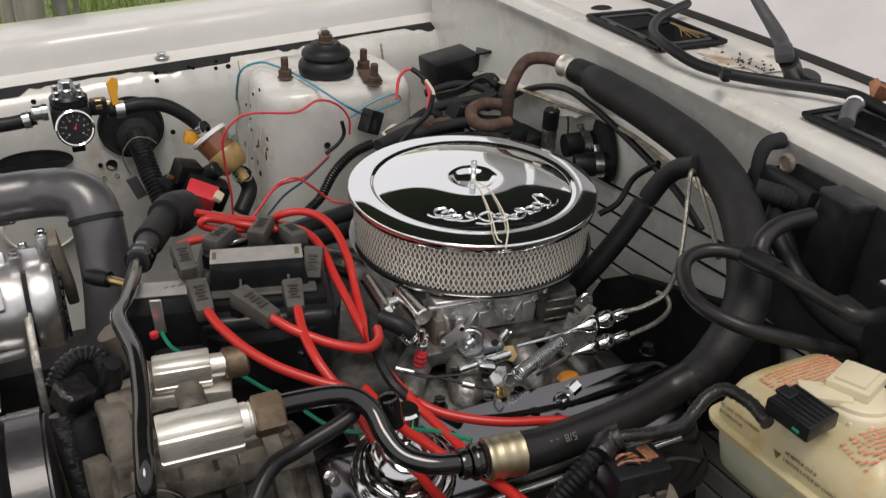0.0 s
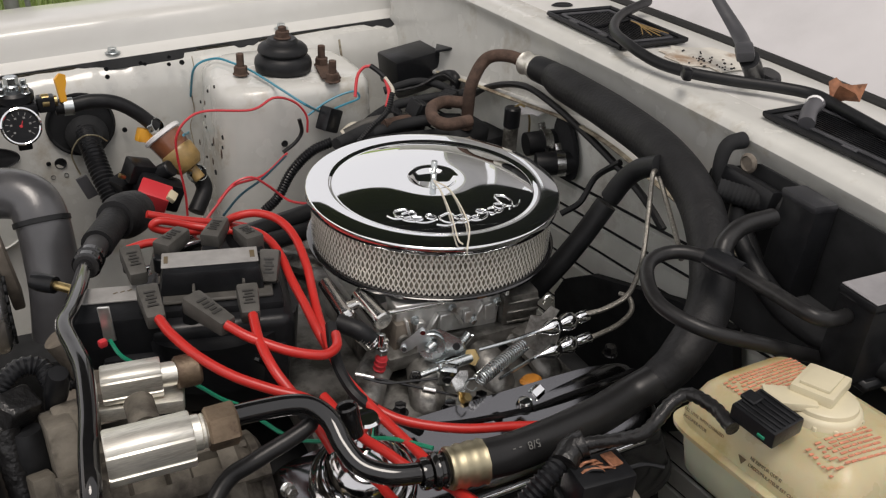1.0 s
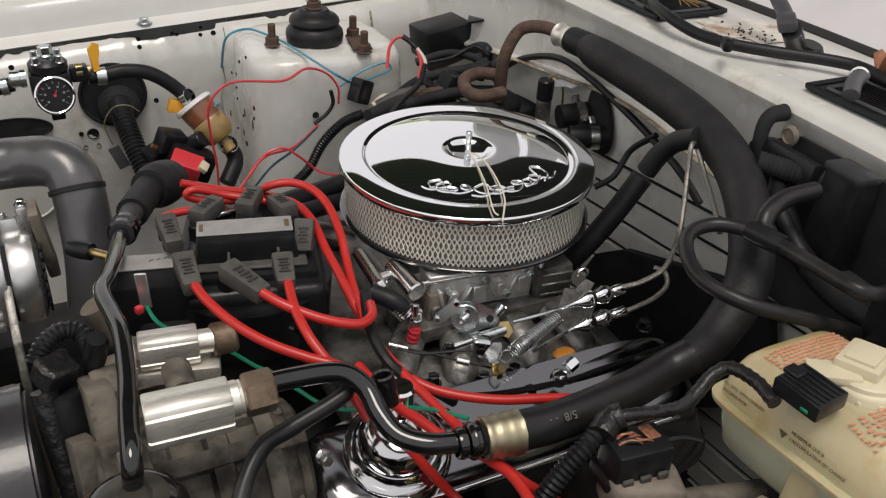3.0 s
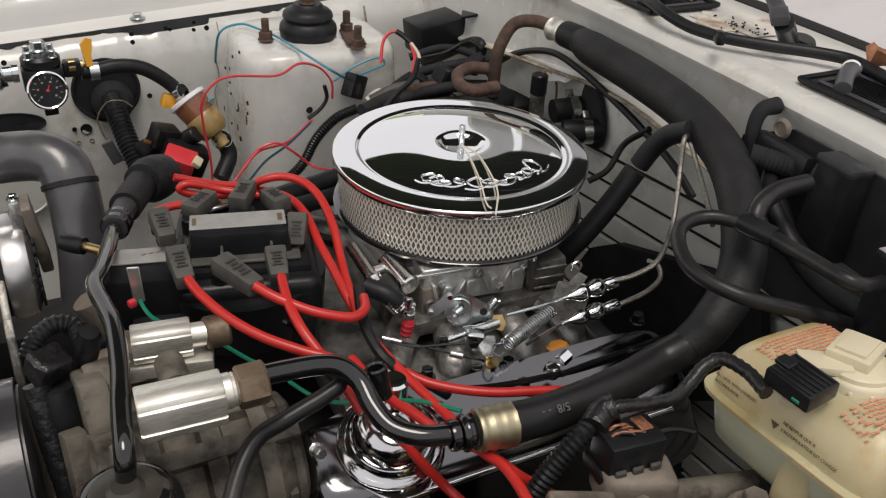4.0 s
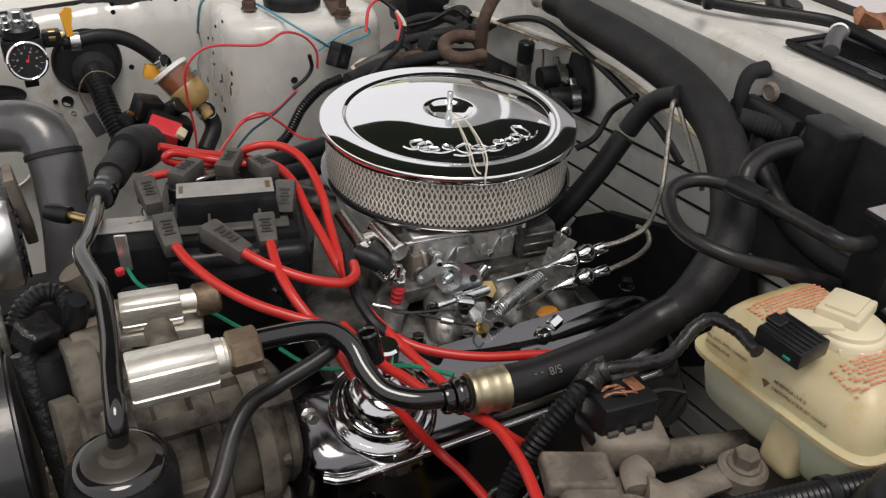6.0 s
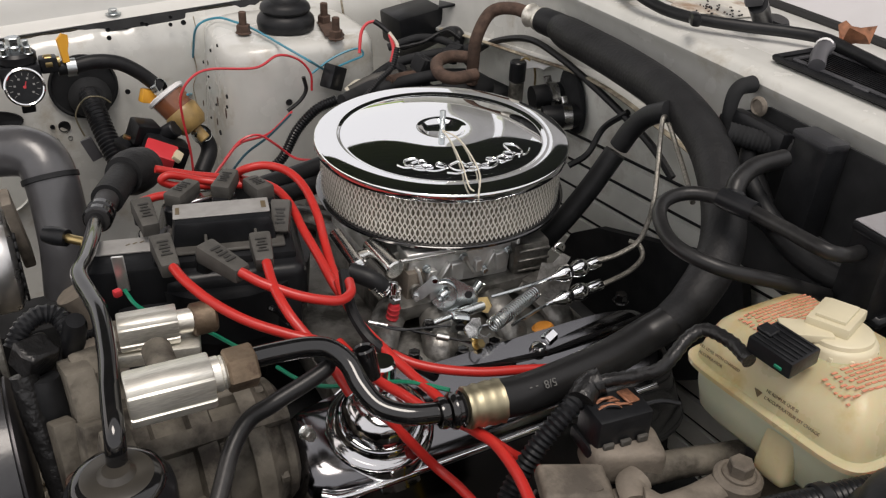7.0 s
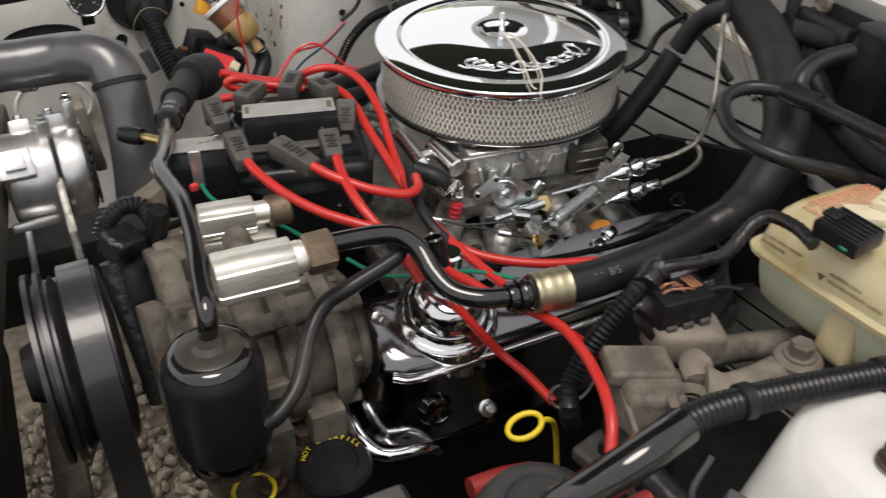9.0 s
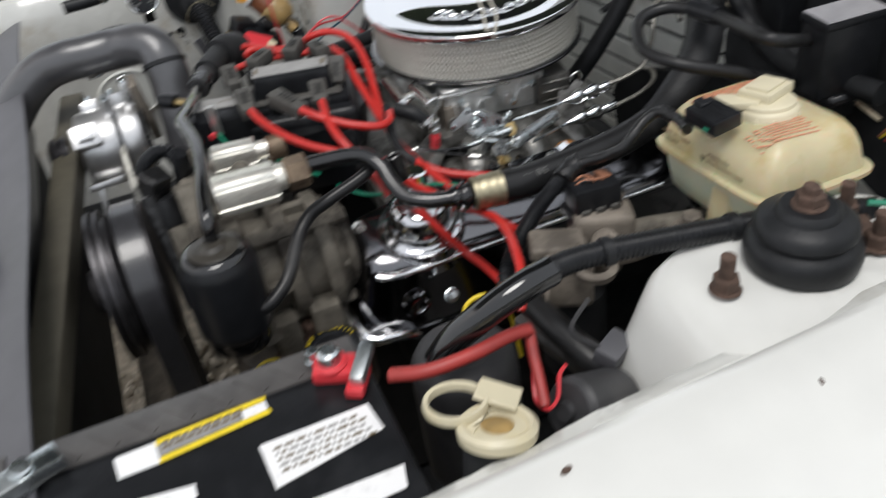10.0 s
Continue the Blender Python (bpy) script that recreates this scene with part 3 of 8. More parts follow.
air_lid = part("lid", lathe(lid_profile, seg=128), CHROME, air, "polished chrome lid")
part("base_pan", lathe([(0.0, -0.068), (0.08, -0.067), (0.11, -0.062), (0.1235, -0.0595), (0.126, -0.0585), (0.1265, -0.056), (0.1245, -0.0545), (0.12, -0.0545)], seg=96), GLOSSBLACK, air, "dark chromed base pan")
bm = bmesh.new()
NP = 180
ring = []
for i in range(NP * 2):
    a = math.pi * i / NP
    r = 0.1185 if i % 2 else 0.1135
    ring.append([bm.verts.new((r * math.cos(a), r * math.sin(a), z)) for z in (-0.0085, -0.0555)])
for a, b in zip(ring, ring[1:] + ring[:1]):
    bm.faces.new((a[0], b[0], b[1], a[1]))
part("filter_paper", bm, PAPER, air, smooth=False)
# expanded-metal screen: crossing strands wound round the paper
bm = bmesh.new()
NS = 158
for d in (1, -1):
    for i in range(NS):
        a0 = 2 * math.pi * i / NS
        prev = None
        for k in range(28):
            f = k / 27
            # strands run upright between crossings and lean sharply across them
            q = f * 4.5
            lean = math.floor(q) + 0.5 + 0.5 * math.copysign(abs(2 * (q % 1) - 1) ** 1.6, 2 * (q % 1) - 1)
            a = a0 + d * (2 * math.pi / NS) * lean
            tt = Vector((-math.sin(a), math.cos(a), 0))
            ro = 0.1212 + 0.0004 * d
            c = Vector((ro * math.cos(a), ro * math.sin(a), -0.0085 - 0.047 * f))
            w = 0.0008
            cur = (bm.verts.new(c - tt * w), bm.verts.new(c + tt * w))
            if prev:
                bm.faces.new((prev[0], prev[1], cur[1], cur[0]))
            prev = cur
part("mesh_screen", bm, MESHWIRE, air, smooth=False)
bm = bmesh.new()
add_lathe(bm, rod(0.0031, 0.024), shift((0, 0, 0.0)), 12)
part("stud", bm, STEEL, air_lid)


# ---- lettering ----
def lettering(name, body, size, m, mat, parent, depth=0.0002):
    cu = bpy.data.curves.new(name, "FONT")
    cu.body, cu.size, cu.extrude = body, size, depth
    cu.align_x, cu.align_y = "CENTER", "CENTER"
    tmp = bpy.data.objects.new(name, cu)
    me = bpy.data.meshes.new_from_object(tmp)
    bpy.data.objects.remove(tmp)
    me.transform(m)
    me.materials.append(mat)
    ob = new(name, me)
    ob.parent = parent
    return ob


def bolt_at(p, r, h, mat, parent, turn=(0, 0, 0), name="bolt", washer=True):
    bm = bmesh.new()
    m = shift(p, turn)
    if washer:
        add_lathe(bm, rod(r * 1.35, h * 0.18), m, 20)
    add_hex(bm, r, h, m @ shift((0, 0, h * 0.15)))
    return part(name, bm, mat, parent)


def clamp_at(p, q, r, parent, w=0.009, mat=None):
    """A worm-drive band round a hose at p, along the way to q."""
    m = aim(p, q)
    bm = bmesh.new()
    add_lathe(bm, [(r, -w / 2), (r + 0.0012, -w / 2), (r + 0.0012, w / 2), (r, w / 2)], m, 24)
    add_box(bm, (0.007, 0.012, w * 0.9), m @ shift((r + 0.003, 0, 0)), 0.0015)
    return part("hose_clamp", bm, mat or STEEL, parent, "steel hose clamp")


# ---- engine: block, heads, intake, valve covers ----
engine = thing("engine", "grimy cast V8 engine with polished aluminium intake", "engine", (0, 0, 0))
bm = bmesh.new()
add_box(bm, (0.46, 0.34, 0.34), shift((-0.03, 0, 0.54)), 0.03, 3)
add_box(bm, (0.3, 0.26, 0.2), shift((0.32, 0, 0.52)), 0.05, 3, 0.8)
part("block", bm, DARK, engine)
for s in (-1, 1):
    bm = box((0.37, 0.085, 0.09), shift((-0.03, s * 0.195, 0.685), (s * -15, 0, 0)), 0.012)
    part("cylinder_head", bm, DARK, engine)
bm = bmesh.new()
add_box(bm, (0.27, 0.36, 0.035), shift((-0.055, 0, 0.79)), 0.01, 2)
add_box(bm, (0.2, 0.17, 0.03), shift((-0.01, 0.0, 0.815)), 0.008, 2)
add_box(bm, (0.05, 0.06, 0.05), shift((-0.19, -0.02, 0.8)), 0.01)
add_lathe(bm, rod(0.03, 0.03), shift((-0.2, -0.03, 0.815)), 24)
part("intake_manifold", bm, INTAKE, engine, "oily satin cast aluminium intake manifold")
for x in (-0.14, -0.075, 0.0, 0.055):
    for s in (-1, 1):
        part("runner", tube([(-0.01 + (x + 0.01) * 0.35, s * 0.05, 0.815), (x * 0.8, s * 0.11, 0.822), (x, s * 0.15, 0.812), (x * 1.05, s * 0.168, 0.79)], 0.017, seg=12, n=4, flat=0.7), INTAKE, engine)
for x, y in ((-0.12, -0.195), (-0.04, -0.198), (0.03, -0.2), (0.1, -0.195), (0.06, -0.13), (0.0, -0.185), (0.13, -0.16)):
    bolt_at((x, y, 0.806), 0.0062, 0.009, PIPE, engine)
part("gasket_patch", lathe([(0, 0.002), (0.009, 0.003), (0.012, 0.0)], shift((0.0246, -0.1726, 0.8150)), 12, 0.7), ORANGEBIT, engine, "orange gasket sealer blob")


def valve_cover(s, name_label):
    root = thing("valve_cover", name_label, "valve cover", (0, 0, 0), "valve covers")
    rows = []
    seg = 40
    for dz, hu, hv, vc in ((0, 0.207, 0.088, 0), (0.004, 0.207, 0.088, 0), (0.007, 0.203, 0.083, 0.0), (0.028, 0.196, 0.072, 0.003), (0.046, 0.19, 0.062, 0.006), (0.055, 0.187, 0.0565, 0.007), (0.0605, 0.181, 0.051, 0.008), (0.0628, 0.17, 0.043, 0.008), (0.063, 0.08, 0.016, 0.008), (0.063, 0.0, 0.0, 0.008)):
        row = []
        for j in range(seg + 1):
            a = 2 * math.pi * j / seg
            c, q = math.cos(a), math.sin(a)
            row.append(Vector((hu * math.copysign(abs(c) ** 0.3, c), -s * vc + (hv if q * s > 0 else min(hv, 0.028)) * math.copysign(abs(q) ** 0.4, q), dz)))
        rows.append(row)
    m = shift((-0.058, s * 0.2, 0.755), (s * -20, 0, 0))
    cover = part("cover", sheet([[m @ p for p in r] for r in rows]), CHROME_DARKREFLECT, root, "mirror-finish chromed cover with dark reflections put into its colour")
    # brighter chrome tube as front edge highlight, and lower lip that catches the light
    edge = [m @ Vector(p) for p in ((0.15, s * 0.0495, 0.0555), (0.0, s * 0.05, 0.0555), (-0.1, s * 0.05, 0.0555), (-0.16, s * 0.049, 0.0555), (-0.178, s * 0.042, 0.0555))]
    part("edge_highlight", tube(edge, 0.0034, seg=10), CHROME, cover, "bright chrome tube for the highlight along the rolled edge")
    lip = [(-0.272, s * 0.212, 0.764), (-0.273, s * 0.236, 0.756), (-0.27, s * 0.268, 0.748), (-0.261, s * 0.286, 0.743), (-0.247, s * 0.292, 0.741), (-0.228, s * 0.293, 0.739), (-0.214, s * 0.29, 0.731), (-0.206, s * 0.284, 0.718)]
    part("flange_lip", tube(lip, 0.0052, seg=10), CHROME, cover, "bright chrome flange lip")
    for x in (-0.15, 0.0, 0.15):
        bolt_at(m @ Vector((x, s * 0.066, 0.004)), 0.005, 0.008, CHROME, root, (s * -24, 0, 0))
    part("boss", lathe([(0.0, 0.003), (0.008, 0.0045), (0.009, 0.0055), (0.013, 0.004), (0.016, -0.003)], m @ shift((-0.145, s * 0.0695, 0.027), (-56 * s, 0, 0)), 24), CHROME_DARKREFLECT, root)
    return root


valve_cover(-1, "mirror-chromed valve cover, coloured dark for its reflections, with stepped filler mount")
valve_cover(1, "mirror-chromed valve cover, coloured dark for its reflections, on the far bank")

fc = Vector((-0.172, -0.224, 0.812))
breather = thing("oil_filler", "stepped dark chrome oil filler mount on the valve cover", "oil filler", fc)
FT = shift((0, 0, 0), (17, -3, 0))
low_step = part("lower_step", lathe([(0.0535, -0.0175), (0.0515, -0.0145), (0.0495, -0.0105), (0.0478, -0.006), (0.0462, -0.0015), (0.0448, 0.002), (0.0428, 0.0047), (0.0398, 0.0058), (0.0365, 0.007), (0.034, 0.0105), (0.0325, 0.0155)], FT, 72), DARKCHROME, breather)
part("upper_step", lathe([(0.0325, 0.0155), (0.0318, 0.021), (0.0305, 0.0285), (0.0275, 0.034), (0.021, 0.0375), (0.012, 0.039), (0.0, 0.0395)], FT, 72), DARKCHROME, breather)
# thin brighter rings put the highlights on the filler's step edges
for rr, zz, wd in ((0.0447, 0.0025, 0.0014), (0.0338, 0.0125, 0.0012)):
    part("step_highlight", lathe([(rr - wd, zz + wd * 0.6), (rr, zz + wd), (rr + wd * 0.7, zz), (rr + wd * 0.4, zz - wd)], FT, 72), CHROME, low_step, "bright chrome ring for the highlight on the step edge")
part("vent", lathe([(0.012, 0.0), (0.012, 0.02), (0.01, 0.022), (0, 0.022)], shift((0.004, 0.004, 0.041)), 24), CHROME, breather)

# ---- carburettor ----
carb = thing("carburettor", "polished four-barrel carburettor with zinc linkage", "carburettor", (0, 0, 0))
bm = bmesh.new()
add_box(bm, (0.168, 0.15, 0.012), shift((-0.01, 0, 0.835)), 0.004)
add_box(bm, (0.15, 0.13, 0.026), shift((-0.01, 0, 0.852)), 0.006)
add_box(bm, (0.172, 0.152, 0.012), shift((-0.012, 0, 0.868)), 0.004)
for k in range(7):
    add_box(bm, (0.006, 0.016, 0.024), shift((-0.075 + k * 0.02, -0.07, 0.852), (0, 0, 10 if k % 2 else -8)), 0.0015)
add_box(bm, (0.03, 0.03, 0.018), shift((-0.005, -0.075, 0.855), (0, 0, 20)), 0.004)
add_box(bm, (0.022, 0.025, 0.026), shift((0.05, -0.072, 0.85), (0, 0, -12)), 0.004)
part("body", bm, BRIGHTCAST, carb)
bm = bmesh.new()
add_lathe(bm, rod(0.064, 0.018), shift((0, 0, 0.872)), 48)
part("air_horn", bm, BRIGHTCAST, carb)
# machined near face of the main body with webs and screws
fb = Vector((-0.0290, -0.0980, 0.8600))
bm = box((0.112, 0.03, 0.036), shift(fb + Vector((0, 0.012, -0.002)), (0, 4, -2)), 0.003, 2)
face = part("bowl_face", bm, BRIGHTCAST, carb)
for k, (dx, w, h, tl) in enumerate(((-0.046, 0.003, 0.024, -14), (-0.034, 0.009, 0.016, 10), (-0.02, 0.003, 0.022, 30), (-0.006, 0.014, 0.02, 0), (0.008, 0.003, 0.024, -28), (0.018, 0.008, 0.014, 0), (0.03, 0.003, 0.024, 24), (0.043, 0.012, 0.02, -6))):
    part("web", box((w, 0.007, h), shift(fb + Vector((dx, -0.006, -0.002 - 0.002 * (k % 2))), (0, tl, 0)), 0.001, 1), BRIGHTCAST, face)
for dx, dz in ((-0.04, 0.008), (0.0, 0.011), (0.024, -0.01), (0.05, 0.006)):
    bolt_at(fb + Vector((dx, -0.0075, dz)), 0.0034, 0.004, STEEL, face, (90, 0, 0))
part("top_ledge", box((0.12, 0.012, 0.004), shift(fb + Vector((0.002, -0.001, 0.019)), (0, 4, -2)), 0.001, 1), BRIGHTCAST, face)
bowl = part("float_bowl", box((0.04, 0.04, 0.036), shift((0.0480, -0.0930, 0.8540), (0, 0, -6)), 0.005, 2), INTAKE, carb)
for k in range(3):
    part("bowl_rib", box((0.034, 0.003, 0.003), shift((0.0480, -0.1140, 0.8420 + k * 0.011), (0, 0, -6)), 0.0008, 1), INTAKE, bowl)
part("side_web", box((0.004, 0.012, 0.038), shift(fb + Vector((0.06, -0.004, 0.0)), (0, 4, 0)), 0.001, 1), BRIGHTCAST, face)
part("throttle_base", box((0.15, 0.05, 0.016), shift((-0.0250, -0.0930, 0.8300)), 0.004, 2), INTAKE, carb)
for a, b, r, cap_r in (((-0.1350, -0.0420, 0.8880), (-0.1310, -0.0880, 0.8780), 0.0065, 0.0085), ((-0.1070, -0.0610, 0.8800), (-0.1010, -0.1020, 0.8740), 0.0092, 0.0102), ((-0.0930, -0.0990, 0.8780), (-0.0100, -0.1030, 0.8760), 0.0026, 0.0034), ((-0.1280, -0.0730, 0.8760), (-0.1070, -0.0690, 0.8760), 0.0055, 0.007)):
    bm = bmesh.new()
    L = (Vector(b) - Vector(a)).length
    add_lathe(bm, rod(r, L), aim(a, b), 20)
    add_lathe(bm, rod(cap_r, 0.006), aim(b, a) @ shift((0, 0, -0.003)), 20)
    part("fuel_inlet", bm, CHROME_OLD, carb, "chrome fuel inlet tube")
bm = bmesh.new()
add_hex(bm, 0.006, 0.008, aim((-0.1310, -0.0880, 0.8780), (-0.1350, -0.0420, 0.8880)) @ shift((0, 0, -0.006)))
add_lathe(bm, rod(0.0035, 0.02), aim((-0.1310, -0.0880, 0.8780), (-0.1350, -0.0420, 0.8880)) @ shift((0, 0, -0.018)), 12)
part("banjo", bm, CHROME, carb)
# dark metering block with its slotted plug, and a clamped hose stub
part("metering_block", box((0.019, 0.03, 0.036), shift((-0.0800, -0.0900, 0.8470), (0, 3, 4)), 0.002, 2), CAST_GREY, carb, "dull grey metering block")
plug_m = shift(Vector((-0.0800, -0.0900, 0.8470)) + Vector((0.0, -0.0155, 0.0)), (90, 0, 0))
part("slotted_plug", lathe([(0, 0.0015), (0.0035, 0.0015), (0.0042, 0.003), (0.006, 0.003), (0.0066, 0.0)], plug_m, 20), INTAKE, carb)
a, b = Vector((-0.1270, -0.1120, 0.8750)), Vector((-0.1170, -0.1180, 0.8630))
part("hose_stub", tube([a + (a - b) * 0.3 + Vector((-0.012, 0.014, 0.0)), a, b], 0.0088, seg=14), RUBBER, carb, "short black hose stub")
part("worm_clamp", tube([a.lerp(b, 0.25), a.lerp(b, 0.6), b], 0.0092, seg=18, ribs=0.0005, pitch=0.003), CHROME_OLD, carb, "bright worm-drive clamp")
part("clamp_screw", lathe(rod(0.0048, 0.012), aim(b + Vector((0.004, -0.006, -0.001)), a + Vector((0.018, -0.006, 0.006))), 12), CHROME, carb)
p = Vector((-0.1100, -0.1210, 0.8420))
part("red_cap", lathe([(0, -0.013), (0.0048, -0.013), (0.0054, -0.011), (0.0054, 0.006), (0.0042, 0.0085), (0, 0.0085)], shift(p, (10, 4, 0)), 14), REDTHIN, carb, "red anodised cap")
for k in range(3):
    part("cap_ring", lathe([(0.0054, -0.0012), (0.0062, 0), (0.0054, 0.0012)], shift(p, (10, 4, 0)) @ shift((0, 0, -0.008 + k * 0.006)), 14), REDTHIN, carb)
bm = bmesh.new()
add_hex(bm, 0.0062, 0.006, shift(p + Vector((0.001, 0.001, 0.0095)), (10, 4, 0)))
add_lathe(bm, rod(0.0045, 0.016), shift(p + Vector((0.001, 0.001, 0.0095)), (10, 4, 0)), 14)
part("cap_fitting", bm, CHROME, carb)


def plate(outline, t, m):
    bm = bmesh.new()
    vs = [bm.verts.new((x, y, 0)) for x, y in outline]
    f = bm.faces.new(vs)
    r = bmesh.ops.extrude_face_region(bm, geom=[f])
    bmesh.ops.translate(bm, vec=(0, 0, t), verts=[v for v in r["geom"] if isinstance(v, bmesh.types.BMVert)])
    bmesh.ops.recalc_face_normals(bm, faces=bm.faces[:])
    bmesh.ops.transform(bm, matrix=m, verts=bm.verts[:])
    return bm


def coil_spring(a, b, r, turns, wire, parent, label="coiled steel return spring"):
    A, B = Vector(a), Vector(b)
    d = (B - A).normalized()
    s1 = d.cross(Vector((0, 0, 1))).normalized()
    s2 = s1.cross(d)
    K = turns * 8
    pts = [A + (B - A) * (i / K) + r * (math.cos(i * math.pi / 4) * s1 + math.sin(i * math.pi / 4) * s2) for i in range(K + 1)]
    return part("return_spring", tube(pts, wire, seg=6, n=2), STEEL, parent, label)


# linkage plates, levers, springs
FACING = (72, 0, -24)
cam_p = Vector((-0.0600, -0.1250, 0.8480))
part("cam_disc", lathe([(0.0055, 0.0), (0.0055, 0.0028), (0.0125, 0.0035), (0.0132, 0.003), (0.0135, 0.0), (0.0055, 0.0)], shift(cam_p, FACING), 32), STEEL, carb, "zinc-plated cam disc")
part("cam_hub", lathe([(0, 0.007), (0.0042, 0.007), (0.005, 0.005), (0.005, -0.004)], shift(cam_p + Vector((0.001, 0.003, 0)), FACING), 18), STEEL, carb)
part("throttle_lever", plate([(-0.006, 0.012), (0.006, 0.014), (0.026, 0.004), (0.032, -0.006), (0.03, -0.012), (0.02, -0.012), (0.01, -0.016), (0.004, -0.03), (-0.004, -0.032), (-0.008, -0.02), (-0.006, -0.006)], 0.0022, shift(cam_p + Vector((0.004, 0.004, 0.0)), FACING)), STEEL, carb, "zinc-plated throttle lever")
for dx, dz in ((0.022, -0.003), (0.0, -0.024)):
    part("lever_hole", lathe([(0.0, 0.0004), (0.0028, 0.0004), (0.0034, 0.001), (0.0038, 0.0)], shift(cam_p + Vector((0.004, 0.004, 0.0)), FACING) @ shift((dx, dz, 0.0022)), 14), DARK, carb)
part("choke_lever", plate([(0.004, 0.01), (0.009, 0.006), (0.008, -0.002), (-0.004, -0.012), (-0.012, -0.016), (-0.016, -0.012), (-0.014, -0.006), (-0.004, 0.002)], 0.0022, shift(Vector((-0.0720, -0.1180, 0.8580)), FACING)), STEEL, carb, "small zinc-plated choke lever")
for dx, dz in ((0.005, 0.005), (-0.012, -0.011)):
    part("lever_pin", lathe(rod(0.0026, 0.006), shift(Vector((-0.0720, -0.1180, 0.8580)), FACING) @ shift((dx, dz, 0.0)), 12), CHROME, carb)
sa, sb = Vector((-0.0630, -0.1480, 0.8390)), Vector((-0.0290, -0.1480, 0.8410))
part("shaft", lathe(rod(0.0048, (sb - sa).length), aim(sa, sb), 18), STEEL, carb)
part("shaft_collar", lathe(rod(0.0062, 0.01), aim(sa, sb) @ shift((0, 0, -0.002)), 18), STEEL, carb)
part("shaft_end", plate([(-0.006, -0.006), (0.006, -0.006), (0.008, 0.002), (0.002, 0.009), (-0.006, 0.006)], 0.003, shift(sb, (60, 0, -50))), BRASS, carb, "brass coloured cable stop")
part("link_block", box((0.016, 0.012, 0.022), shift((-0.0570, -0.1520, 0.8330), (14, 10, -24)), 0.003, 2), STEEL, carb)
part("link_bore", lathe([(0, 0.0005), (0.0036, 0.0005), (0.0044, 0.0012), (0.0052, 0.0)], shift((-0.0570, -0.1520, 0.8330), (14, 10, -24)) @ shift((0.001, -0.0063, 0.0), (90, 0, 0)), 16), DARK, carb)
part("kick_tab", plate([(-0.011, 0.004), (0.004, 0.011), (0.013, 0.009), (0.008, -0.001), (-0.004, -0.01), (-0.012, -0.007)], 0.0022, shift((-0.0530, -0.1720, 0.8360), (30, 12, 14))), CHROME_OLD, carb, "bright bent kickdown tab")
part("stop_screw", lathe(rod(0.0024, 0.02), aim((-0.0560, -0.1840, 0.8280), (-0.0570, -0.1520, 0.8330)), 10), BRASS, carb)
bolt_at((-0.0560, -0.1840, 0.8280), 0.0045, 0.006, BRASS, carb, (40, 20, 0))
part("ball_stud", lathe([(0, -0.006), (0.0045, -0.0045), (0.006, 0), (0.0045, 0.0045), (0, 0.006)], shift((-0.0870, -0.1480, 0.8360)), 16), PIPE, carb)
part("ball_arm", lathe(rod(0.003, 0.026), aim((-0.0870, -0.1480, 0.8360), (-0.0630, -0.1480, 0.8390)), 10), STEEL, carb)
part("idle_arm", lathe(rod(0.0013, 0.095), aim((-0.1410, -0.1330, 0.8460), (-0.0770, -0.1690, 0.8320)), 8), PIPE, carb, "thin black linkage wire")
for a, b, r, h in (((-0.0770, -0.1690, 0.8320), (-0.1410, -0.1330, 0.8460), 0.0034, 0.012), ((-0.1410, -0.1330, 0.8460), (-0.0770, -0.1690, 0.8320), 0.0026, 0.018)):
    part("idle_end", lathe(rod(r, h), aim(a, b), 12), CHROME_OLD, carb)
coil_spring((-0.0440, -0.1875, 0.8480), (0.0215, -0.1578, 0.8480), 0.0062, 22, 0.0009, carb)
coil_spring((-0.0260, -0.1220, 0.8380), (-0.0150, -0.1180, 0.8450), 0.004, 7, 0.0009, carb)
coil_spring((-0.0690, -0.1340, 0.8520), (-0.0600, -0.1300, 0.8530), 0.0036, 8, 0.0008, carb)
part("spring_hook", tube([(-0.0431, -0.1818, 0.8460), (-0.0514, -0.1811, 0.8460), (-0.0585, -0.1886, 0.8460), (-0.0560, -0.1965, 0.8460), (-0.0499, -0.1938, 0.8460)], 0.0009, seg=6), STEEL, carb)
part("cable_bracket", plate([(-0.016, -0.026), (0.016, -0.026), (0.018, 0.0), (0.008, 0.006), (0.012, 0.018), (0.003, 0.02), (-0.004, 0.008), (-0.014, 0.006)], 0.0025, shift((0.0450, -0.1540, 0.8620), (68, 0, -52))), INTAKE, carb, "zinc-plated cable bracket")
part("bracket_hook", tube([Vector((0.0630, -0.1330, 0.8720)) + Vector((0.006 * math.cos(a), 0.0, 0.006 * math.sin(a))) for a in (-0.6, 0.4, 1.4, 2.4, 3.4)], 0.0012, seg=6), CHROME_OLD, carb)
part("bracket_foot", plate([(-0.02, -0.006), (0.012, -0.006), (0.018, 0.0), (0.012, 0.006), (-0.02, 0.006)], 0.003, shift((0.0514, -0.1208, 0.8350), (0, 0, 20))), INTAKE, carb)
for pp, rr, hh, mt in (((-0.0670, -0.1790, 0.8150), 0.0058, 0.008, PIPE), ((-0.0350, -0.1800, 0.8150), 0.0058, 0.008, PIPE), ((0.0720, -0.2240, 0.8150), 0.0045, 0.007, PIPE), ((-0.0350, -0.2090, 0.8120), 0.0058, 0.008, PIPE), ((-0.1100, -0.1650, 0.8150), 0.0058, 0.009, PIPE)):
    bolt_at(pp, rr, hh, mt, carb)
